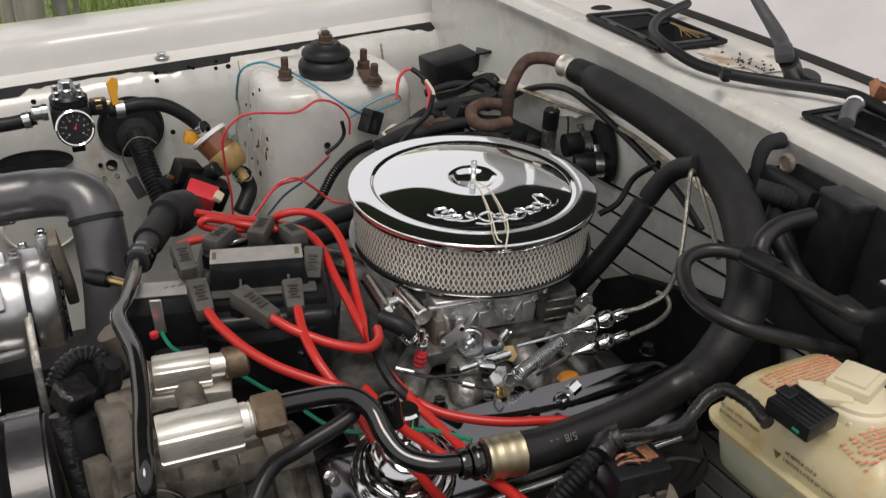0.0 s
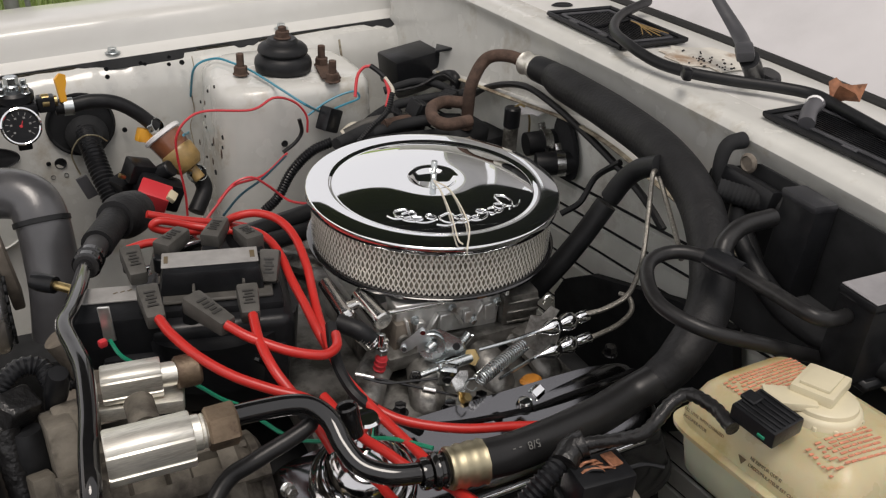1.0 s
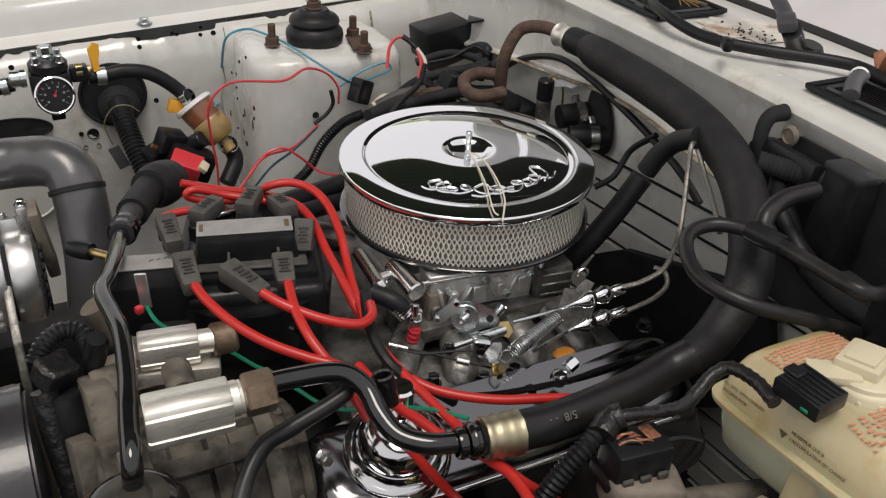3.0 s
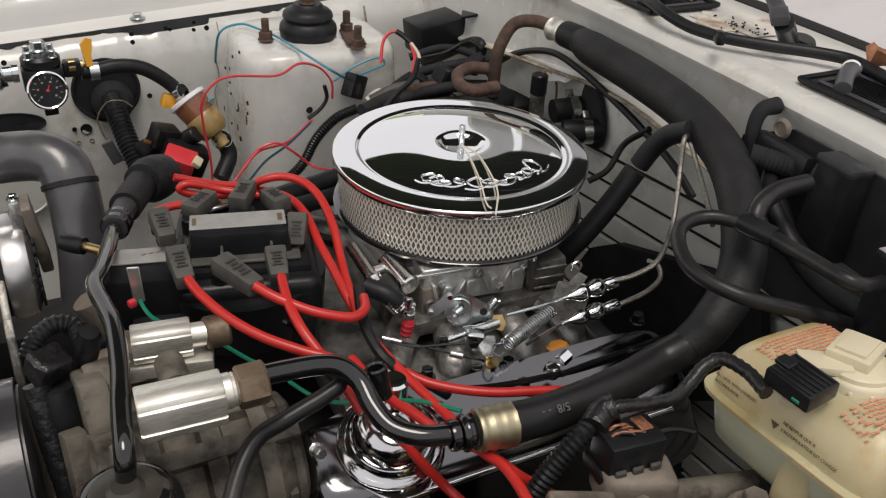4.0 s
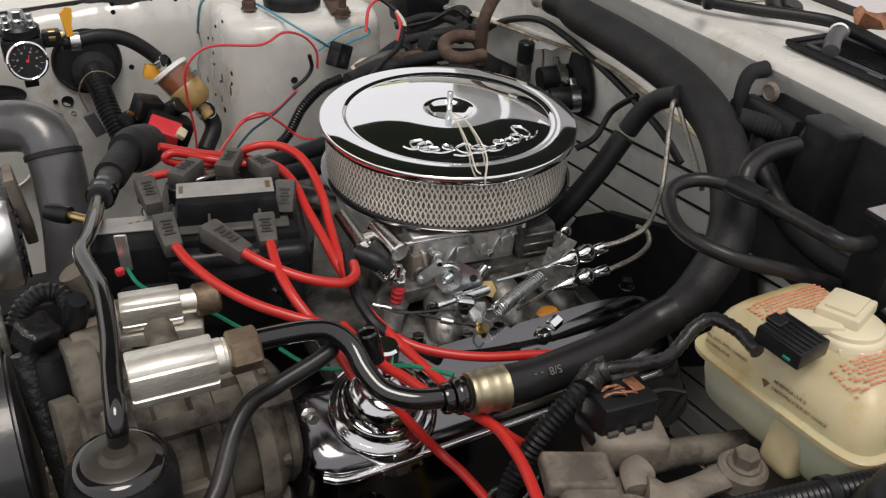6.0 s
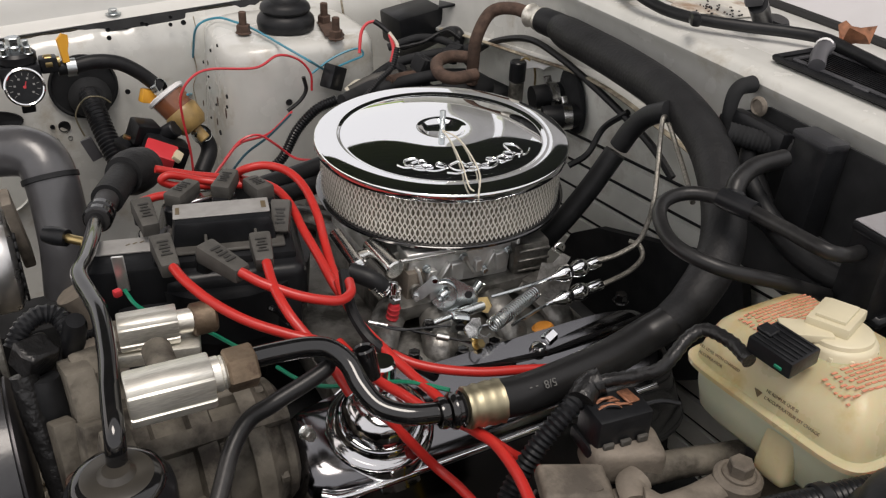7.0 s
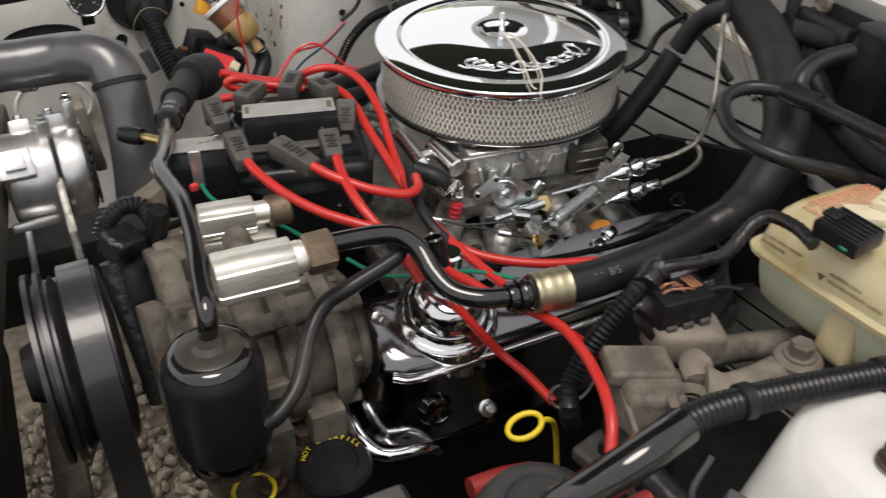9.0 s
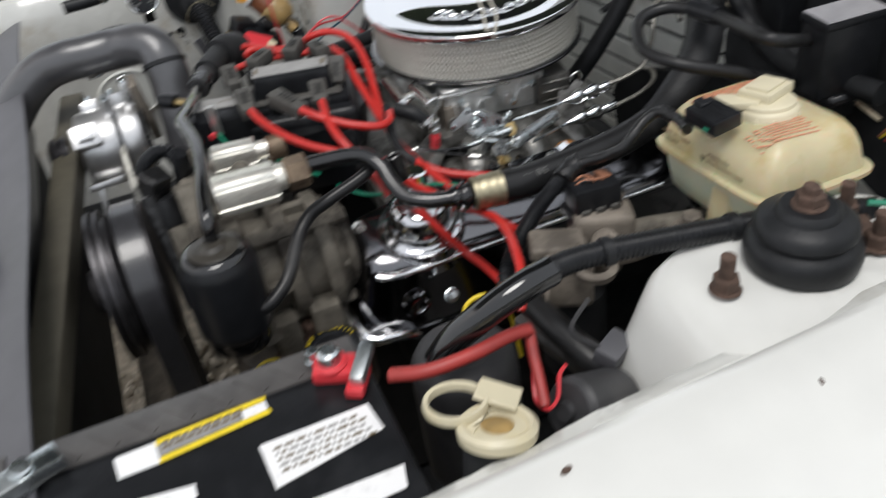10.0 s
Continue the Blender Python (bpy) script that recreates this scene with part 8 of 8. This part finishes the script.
hose("suction_pipe", [(-0.277, -0.235, 0.925), (-0.257, -0.235, 0.924), (-0.234, -0.236, 0.922), (-0.219, -0.240, 0.918), (-0.209, -0.251, 0.910), (-0.206, -0.268, 0.900), (-0.199, -0.285, 0.892), (-0.183, -0.298, 0.889), (-0.164, -0.304, 0.888), (-0.149, -0.307, 0.888)], 0.0078, PIPE, "glossy black steel pipe from the hex nut to the hose", "pipe", seg=14)
st = thing("pipe_stub", "open black steel stub beside the suction pipe", "pipe", (-0.1920, -0.2460, 0.9000))
part("stub", lathe([(0.0062, 0.012), (0.0062, 0.001), (0.0, 0.001), (0.0, -0.012), (0.0082, -0.012), (0.0086, 0.012), (0.0074, 0.0135), (0.0062, 0.012)], shift((0, 0, 0), (-14, -8, 0)), 24), PIPE, st)
hose("lower_pipe", [(-0.221, -0.229, 0.905), (-0.222, -0.239, 0.900), (-0.263, -0.245, 0.888), (-0.283, -0.244, 0.878), (-0.300, -0.256, 0.866), (-0.322, -0.288, 0.850), (-0.340, -0.300, 0.840), (-0.352, -0.301, 0.835)], 0.0064, HOSE, "satin black steel pipe bending down past the compressor", "pipe", seg=14)
hose("fuel_pipe", [(-0.273, -0.088, 0.860), (-0.259, -0.076, 0.860), (-0.235, -0.079, 0.860), (-0.215, -0.098, 0.860), (-0.210, -0.122, 0.860)], 0.0035, PIPE, "thin black pipe arched behind the distributor leads", "pipe", seg=8)
hose("throttle_cable", [(0.082, -0.164, 0.870), (0.102, -0.171, 0.876), (0.126, -0.172, 0.885), (0.136, -0.171, 0.905), (0.142, -0.167, 0.930), (0.168, -0.136, 0.955), (0.177, -0.123, 0.985), (0.189, -0.118, 0.980), (0.178, -0.148, 0.965), (0.155, -0.191, 0.955), (0.138, -0.219, 0.950)], 0.0026, STEELCABLE, "braided steel throttle cable bent into a high loop", "cable", "throttle cables", seg=8)
hose("throttle_cable", [(0.083, -0.167, 0.840), (0.104, -0.169, 0.845), (0.128, -0.168, 0.850), (0.148, -0.160, 0.855), (0.155, -0.146, 0.860), (0.151, -0.135, 0.860)], 0.0026, STEELCABLE, "braided steel kickdown cable curving behind the carburettor", "cable", "throttle cables", seg=8)
hose("throttle_rod", [(-0.032, -0.164, 0.862), (0.004, -0.168, 0.866), (0.044, -0.164, 0.866)], 0.0016, STEEL, "thin steel throttle wire", "cable", "throttle cables", seg=6)
hose("throttle_rod", [(-0.022, -0.187, 0.842), (0.011, -0.177, 0.842), (0.050, -0.166, 0.842)], 0.0016, STEEL, "thin steel kickdown wire", "cable", "throttle cables", seg=6)
hose("spark_plug_lead", [(-0.296, -0.097, 0.925), (-0.291, -0.118, 0.922), (-0.278, -0.146, 0.916), (-0.259, -0.172, 0.910), (-0.235, -0.194, 0.905), (-0.213, -0.209, 0.900), (-0.200, -0.221, 0.890), (-0.192, -0.234, 0.875), (-0.180, -0.250, 0.850), (-0.160, -0.266, 0.820), (-0.145, -0.278, 0.800), (-0.136, -0.301, 0.795), (-0.129, -0.335, 0.790)], 0.0041, REDWIRE, "red silicone spark plug lead from the distributor", "spark lead", "spark plug leads", seg=12)
hose("spark_plug_lead", [(-0.250, -0.129, 0.927), (-0.237, -0.145, 0.922), (-0.215, -0.162, 0.915), (-0.195, -0.171, 0.910), (-0.181, -0.172, 0.907), (-0.169, -0.162, 0.905), (-0.163, -0.144, 0.903)], 0.0041, REDWIRE, "red silicone spark plug lead bent under a cable tie", "spark lead", "spark plug leads", seg=12)
hose("spark_plug_lead", [(-0.226, -0.121, 0.925), (-0.230, -0.151, 0.920), (-0.228, -0.180, 0.912), (-0.220, -0.201, 0.900), (-0.210, -0.225, 0.885), (-0.203, -0.241, 0.870)], 0.0041, REDWIRE, "red silicone spark plug lead crossing below the others", "spark lead", "spark plug leads", seg=12)
hose("spark_plug_lead", [(-0.166, -0.126, 0.893), (-0.168, -0.153, 0.885), (-0.163, -0.190, 0.875), (-0.147, -0.213, 0.865), (-0.125, -0.230, 0.860), (-0.092, -0.247, 0.857), (-0.055, -0.258, 0.855), (-0.025, -0.264, 0.850)], 0.0041, REDWIRE, "red silicone spark plug lead curving down to the cylinder head", "spark lead", "spark plug leads", seg=12)
hose("spark_plug_lead", [(-0.167, -0.175, 0.880), (-0.157, -0.212, 0.872), (-0.148, -0.247, 0.868), (-0.143, -0.270, 0.867), (-0.138, -0.309, 0.868), (-0.133, -0.336, 0.873), (-0.136, -0.368, 0.877), (-0.143, -0.396, 0.880), (-0.149, -0.416, 0.879), (-0.156, -0.433, 0.874), (-0.165, -0.447, 0.862)], 0.0041, REDWIRE, "red silicone spark plug lead passing below the hose crimp", "spark lead", "spark plug leads", seg=12)
hose("spark_plug_lead", [(-0.188, -0.180, 0.872), (-0.183, -0.205, 0.870), (-0.177, -0.232, 0.868), (-0.167, -0.255, 0.868), (-0.155, -0.280, 0.866), (-0.132, -0.309, 0.862), (-0.116, -0.329, 0.852), (-0.094, -0.330, 0.830), (-0.066, -0.329, 0.800)], 0.0041, REDWIRE, "red silicone spark plug lead under the black steel pipe", "spark lead", "spark plug leads", seg=12)
hose("spark_plug_lead", [(-0.200, 0.062, 0.910), (-0.195, 0.048, 0.925), (-0.174, 0.040, 0.930), (-0.157, 0.023, 0.928), (-0.150, -0.005, 0.922), (-0.152, -0.043, 0.912), (-0.157, -0.073, 0.900), (-0.163, -0.107, 0.892), (-0.163, -0.128, 0.885)], 0.0041, REDWIRE, "red silicone spark plug lead rising behind the coil", "spark lead", "spark plug leads", seg=12)
hose("spark_plug_lead", [(-0.193, 0.055, 0.912), (-0.176, 0.018, 0.918), (-0.170, -0.015, 0.916), (-0.171, -0.056, 0.908), (-0.170, -0.088, 0.900), (-0.169, -0.120, 0.890), (-0.166, -0.136, 0.882)], 0.0041, REDWIRE, "red silicone spark plug lead running along the coil", "spark lead", "spark plug leads", seg=12)
hose("spark_plug_lead", [(-0.294, 0.059, 0.905), (-0.276, 0.055, 0.910), (-0.262, 0.048, 0.912)], 0.0041, REDWIRE, "red silicone spark plug lead bunched behind the coil", "spark lead", "spark plug leads", seg=12)
hose("spark_plug_lead", [(-0.264, 0.120, 0.907), (-0.230, 0.120, 0.894), (-0.194, 0.120, 0.883), (-0.158, 0.120, 0.870), (-0.139, 0.100, 0.866)], 0.0041, REDWIRE, "red silicone spark plug lead folded behind the coil", "spark lead", "spark plug leads", seg=12)
hose("spark_plug_lead", [(-0.200, 0.100, 0.884), (-0.223, 0.100, 0.889), (-0.251, 0.100, 0.895), (-0.263, 0.100, 0.903), (-0.253, 0.100, 0.907), (-0.223, 0.100, 0.895), (-0.187, 0.080, 0.892)], 0.0041, REDWIRE, "red silicone spark plug lead doubled back behind the coil", "spark lead", "spark plug leads", seg=12)
hose("dark_hose", [(-0.076, 0.130, 0.872), (-0.113, 0.120, 0.871), (-0.151, 0.100, 0.877), (-0.188, 0.080, 0.882)], 0.011, RUBBER, "black rubber hose behind the air cleaner", "hose", "hoses behind the air cleaner", seg=12)
hose("dark_hose", [(-0.080, 0.110, 0.861), (-0.113, 0.100, 0.863), (-0.152, 0.080, 0.871)], 0.01, RUBBER, "black rubber hose below its neighbour", "hose", "hoses behind the air cleaner", seg=12)
hose("vacuum_hose", [(-0.160, -0.125, 0.900), (-0.167, -0.151, 0.892), (-0.170, -0.174, 0.886), (-0.166, -0.197, 0.878), (-0.152, -0.207, 0.866), (-0.136, -0.207, 0.853), (-0.112, -0.208, 0.830)], 0.005, RUBBER, "black vacuum hose by the carburettor", "hose", seg=8)
hose("ground_wire", [(-0.333, -0.076, 0.900), (-0.328, -0.090, 0.893), (-0.317, -0.097, 0.885), (-0.299, -0.106, 0.875), (-0.279, -0.116, 0.868), (-0.261, -0.135, 0.860), (-0.249, -0.144, 0.856)], 0.0018, GREENWIRE, "thin green wire below the distributor", "wire", "loose wires", seg=6)
hose("ground_wire", [(-0.236, -0.163, 0.850), (-0.225, -0.186, 0.850), (-0.211, -0.201, 0.850), (-0.191, -0.213, 0.853), (-0.173, -0.227, 0.860), (-0.153, -0.247, 0.868), (-0.134, -0.271, 0.872)], 0.0018, GREENWIRE, "thin green wire under the steel pipes", "wire", "loose wires", seg=6)
hose("sensor_loom", [(-0.418, -0.136, 0.886), (-0.417, -0.148, 0.860), (-0.413, -0.166, 0.820), (-0.409, -0.184, 0.775)], 0.0105, TAPE, "taped black loom dropping from the sensor plug", "loom", seg=12, ribs=0.0005, pitch=0.007)
hose("sensor_loom", [(-0.421, -0.120, 0.900), (-0.412, -0.112, 0.910), (-0.399, -0.107, 0.915), (-0.386, -0.110, 0.912), (-0.381, -0.125, 0.905)], 0.008, PLASTIC, "braided black loom looped over the alternator bracket", "loom", seg=10, ribs=0.0012, pitch=0.004)
hose("sensor_loom", [(-0.379, -0.100, 0.880), (-0.368, -0.097, 0.880), (-0.353, -0.095, 0.880)], 0.004, PLASTIC, "thin ribbed black loom", "loom", seg=8, ribs=0.0008, pitch=0.003)
hose("injector_loom", [(-0.059, -0.339, 0.900), (-0.080, -0.348, 0.895), (-0.103, -0.351, 0.876), (-0.121, -0.354, 0.854), (-0.136, -0.361, 0.838), (-0.145, -0.374, 0.828), (-0.134, -0.366, 0.800)], 0.0081, PLASTIC, "corrugated black wire loom along the valve cover", "loom", seg=14, ribs=0.0016, pitch=0.0042)
hose("taped_loom", [(0.0080, -0.4160, 0.9580), (0.0120, -0.3950, 0.9580), (0.0090, -0.3740, 0.9550), (-0.0020, -0.3700, 0.9480), (-0.0150, -0.3730, 0.9400), (-0.0240, -0.3720, 0.9300), (-0.0340, -0.3620, 0.9200), (-0.0480, -0.3500, 0.9120), (-0.0600, -0.3440, 0.9080)], 0.0052, TAPE, "wrinkled black taped wiring from the reservoir plug", "loom", seg=12, ribs=0.0007, pitch=0.006)
hose("taped_loom", [(-0.0520, -0.3460, 0.9100), (-0.0610, -0.3440, 0.9060), (-0.0730, -0.3510, 0.9020)], 0.0105, TAPE, "taped black wiring bundle above the plug", "loom", seg=14, ribs=0.0008, pitch=0.007)
hose("harness", [(0.095, -0.535, 0.918), (0.048, -0.516, 0.920), (-0.010, -0.504, 0.922), (-0.068, -0.495, 0.926), (-0.112, -0.490, 0.930), (-0.142, -0.489, 0.932), (-0.163, -0.491, 0.932)], 0.0096, PLASTIC, "corrugated black harness running past the strut tower", "loom", seg=18, ribs=0.001, pitch=0.0042)
hose("battery_cable", [(-0.290, -0.496, 0.895), (-0.265, -0.510, 0.900), (-0.231, -0.512, 0.902), (-0.202, -0.506, 0.900), (-0.184, -0.502, 0.895)], 0.0052, REDCABLE, "thick faded red battery cable", "cable", seg=12)
hose("battery_cable", [(-0.183, -0.500, 0.892), (-0.187, -0.514, 0.880), (-0.191, -0.531, 0.868), (-0.195, -0.545, 0.860)], 0.0042, REDCABLE, "faded red branch cable hanging beside the tower", "cable", seg=10)
hose("battery_wire", [(-0.191, -0.520, 0.870), (-0.197, -0.535, 0.860), (-0.194, -0.548, 0.860), (-0.185, -0.546, 0.865), (-0.178, -0.536, 0.875), (-0.171, -0.533, 0.880)], 0.0016, REDTHIN, "thin red wire looped beside the washer filler", "wire", "loose wires", seg=6)
hose("power_steering_hose", [(-0.052, -0.388, 0.852), (-0.016, -0.393, 0.852), (0.026, -0.402, 0.850), (0.078, -0.414, 0.848)], 0.011, CASTING, "black power steering hose behind the gearbox", "hose", seg=12)
hose("coolant_pipe", [(-0.143, -0.421, 0.840), (-0.139, -0.458, 0.840), (-0.129, -0.491, 0.830), (-0.115, -0.518, 0.820)], 0.012, HOSE, "grey-black pipe below the near tower", "pipe", seg=12)
hose("earth_strap", [(0.260, -0.429, 0.848), (0.260, -0.438, 0.864), (0.260, -0.457, 0.884)], 0.0028, WHITEWIRE, "frayed wire ends by the firewall", "wire", "loose wires", seg=6)
hose("earth_strap", [(0.255, -0.434, 0.852), (0.255, -0.447, 0.868), (0.255, -0.462, 0.881)], 0.003, ORANGE, "frayed orange wire end by the firewall", "wire", "loose wires", seg=6)
hose("tail_wire", [(0.083, -0.538, 0.930), (0.093, -0.545, 0.930), (0.104, -0.553, 0.930)], 0.0025, GREENWIRE, "short bright green wire beside the tower", "wire", "loose wires", seg=6)
hose("linkage_rod", [(-0.019, -0.238, 0.845), (0.014, -0.240, 0.850), (0.049, -0.241, 0.853), (0.089, -0.238, 0.853)], 0.0028, PIPE, "thin black rod beside the carburettor linkage", "rod", seg=8)
hose("fuel_line", [(-0.117, -0.216, 0.843), (-0.079, -0.226, 0.842), (-0.037, -0.232, 0.842), (0.004, -0.238, 0.845), (0.062, -0.241, 0.850)], 0.003, PIPE, "thin black line along the intake", "pipe", seg=8)
hose("vacuum_line", [(-0.143, -0.157, 0.860), (-0.126, -0.167, 0.856), (-0.103, -0.170, 0.853), (-0.080, -0.176, 0.853)], 0.0012, PIPE, "thin black vacuum line by the carburettor", "pipe", seg=6)
hose("earth_strap", [(0.250, -0.440, 0.855), (0.250, -0.453, 0.870), (0.250, -0.467, 0.876)], 0.0026, ORANGE, "frayed copper strand by the firewall", "wire", "loose wires", seg=6)
hose("earth_strap", [(0.252, -0.434, 0.850), (0.252, -0.445, 0.868), (0.252, -0.455, 0.894)], 0.0022, YELLOW, "frayed yellow strand by the firewall", "wire", "loose wires", seg=6)

# ---- fittings that belong to the hoses ----
# hose crimp and clamp on the foam hose
cr = bpy.data.objects["refrigerant_hose"]
a, b = (-0.1433, -0.3087, 0.8880), (-0.1132, -0.3118, 0.8870)
k = aim(a, b)
L = (Vector(b) - Vector(a)).length
part("crimp_sleeve", lathe([(0.009, 0), (0.0155, 0.0), (0.0162, 0.0015), (0.0158, 0.004), (0.0152, 0.0065), (0.0162, 0.009), (0.0168, 0.011), (0.0158, 0.0145), (0.0166, 0.018), (0.017, 0.021), (0.0162, L * 0.82), (0.017, L * 0.9), (0.0174, L * 0.93), (0.0164, L * 0.94)], k, 10), GOLD, cr, "tarnished gold crimped sleeve")
part("collar", lathe([(0.0085, -0.012), (0.0118, -0.012), (0.0136, -0.01), (0.0138, -0.008), (0.0115, -0.0065), (0.0115, -0.004), (0.0136, -0.0025), (0.012, 0.0)], k, 32), PIPE, cr)
part("collar", lathe([(0.0085, -0.02), (0.011, -0.02), (0.0118, -0.017), (0.0112, -0.014), (0.0085, -0.013)], k, 32), PIPE, cr)
hc = bpy.data.objects["foam_hose"]
a, b = (0.2336, 0.2048, 0.9900), (0.2416, 0.1477, 0.9900)
k = aim(a, b)
part("collar", lathe([(0.0095, -0.002), (0.0135, 0.0), (0.0155, 0.003), (0.0142, 0.006), (0.0135, 0.012), (0.0142, 0.018), (0.0158, 0.021), (0.015, 0.024)], k, 32), SILVER, hc, "bright aluminium collar")
part("end_boot", lathe([(0.012, 0.022), (0.0155, 0.024), (0.0165, 0.028), (0.0168, 0.05), (0.016, 0.07)], k, 28), RUBBER, hc)


rh = bpy.data.objects["radiator_hose"]
a, b = (-0.3592, 0.1800, 0.8875), (-0.3584, 0.1700, 0.8711)
part("band", lathe([(0.0262, -0.003), (0.0285, -0.0025), (0.0285, 0.0025), (0.0262, 0.003)], aim(a, b), 32), RUBBER, rh, "raised black band")
a, b = (-0.4475, 0.2400, 0.8980), (-0.4094, 0.2300, 0.9037)
part("hose_clamp", lathe([(0.0265, -0.006), (0.028, -0.006), (0.028, 0.006), (0.0265, 0.006)], aim(a, b), 32), STEEL, rh)
ha = bpy.data.objects["harness"]
part("end_sleeve", tube([(-0.1585, -0.4913, 0.9320), (-0.1806, -0.4963, 0.9320), (-0.2014, -0.4974, 0.9260), (-0.2195, -0.4947, 0.9150), (-0.2362, -0.4891, 0.9000), (-0.2510, -0.4855, 0.8800)], 0.0115, seg=16), PIPE, ha, "split glossy black sleeve")
for a, b in (((-0.1116, -0.4901, 0.9300), (-0.1197, -0.4890, 0.9300)), ((-0.0104, -0.5037, 0.9220), (-0.0192, -0.5021, 0.9220))):
    part("tape_band", lathe([(0.0098, -0.004), (0.0112, -0.0035), (0.0112, 0.0035), (0.0098, 0.004)], aim(a, b), 20), RUBBER, ha)
vh = bpy.data.objects["vacuum_hose"]
a, b = (0.1160, -0.2813, 0.9860), (0.1194, -0.2966, 0.9860)
bm = bmesh.new()
add_lathe(bm, [(0.006, -0.012), (0.0085, -0.012), (0.009, 0.0), (0.0085, 0.02), (0.006, 0.02)], aim(a, b), 20)
part("joint", bm, PLASTIC, vh, "black plastic hose joint")
ff2 = bpy.data.objects["evaporator_hose"]
a, b = (0.1222, -0.2751, 0.9850), (0.1291, -0.2694, 0.9900)
part("hose_clamp", lathe([(0.008, -0.003), (0.0105, -0.003), (0.0105, 0.003), (0.008, 0.003)], aim(a, b), 20), PLASTIC, ff2)

# worn size marking on the rubber hose
U = (Vector((-0.1228, -0.3154, 0.9000)) - Vector((-0.0586, -0.3169, 0.9000))).normalized()
N = Vector((-0.35, -0.6, 0.72))
N = (N - U * N.dot(U)).normalized()
V = N.cross(U)
mid = Vector((-0.0839, -0.3110, 0.8860))
lettering("lettering", "5/8  - -", 0.0085, Matrix.Translation(mid + N * 0.0153) @ Matrix(((U.x, V.x, N.x), (U.y, V.y, N.y), (U.z, V.z, N.z))).to_4x4(), FADED, cr)

cn = thing("harness_connector", "cream harness connector with frayed coloured wires", "connector", (0.2200, -0.4580, 0.9300))
part("shell", box((0.016, 0.026, 0.018), shift((0, -0.006, 0.002), (12, 0, 20)), 0.003, 2), CREAM, cn)
part("collar", box((0.018, 0.008, 0.02), shift((0, 0.01, -0.004), (12, 0, 20)), 0.002, 1), BOOT, cn)
for k, mat in enumerate((ORANGE, YELLOW, REDTHIN, WHITEWIRE, PLASTIC, GREENWIRE)):
    dx = 0.0022 * (k - 2.5)
    part("wire", tube([(dx, 0.012, -0.005), (dx * 1.6, 0.018 - 0.001 * k, -0.02), (dx * 2.0, 0.024, -0.028 - 0.003 * (k % 3)), (dx * 2.2, 0.03 + 0.002 * (k % 2), -0.038 - 0.004 * (k % 3))], 0.0012, seg=6, n=3), mat, cn)
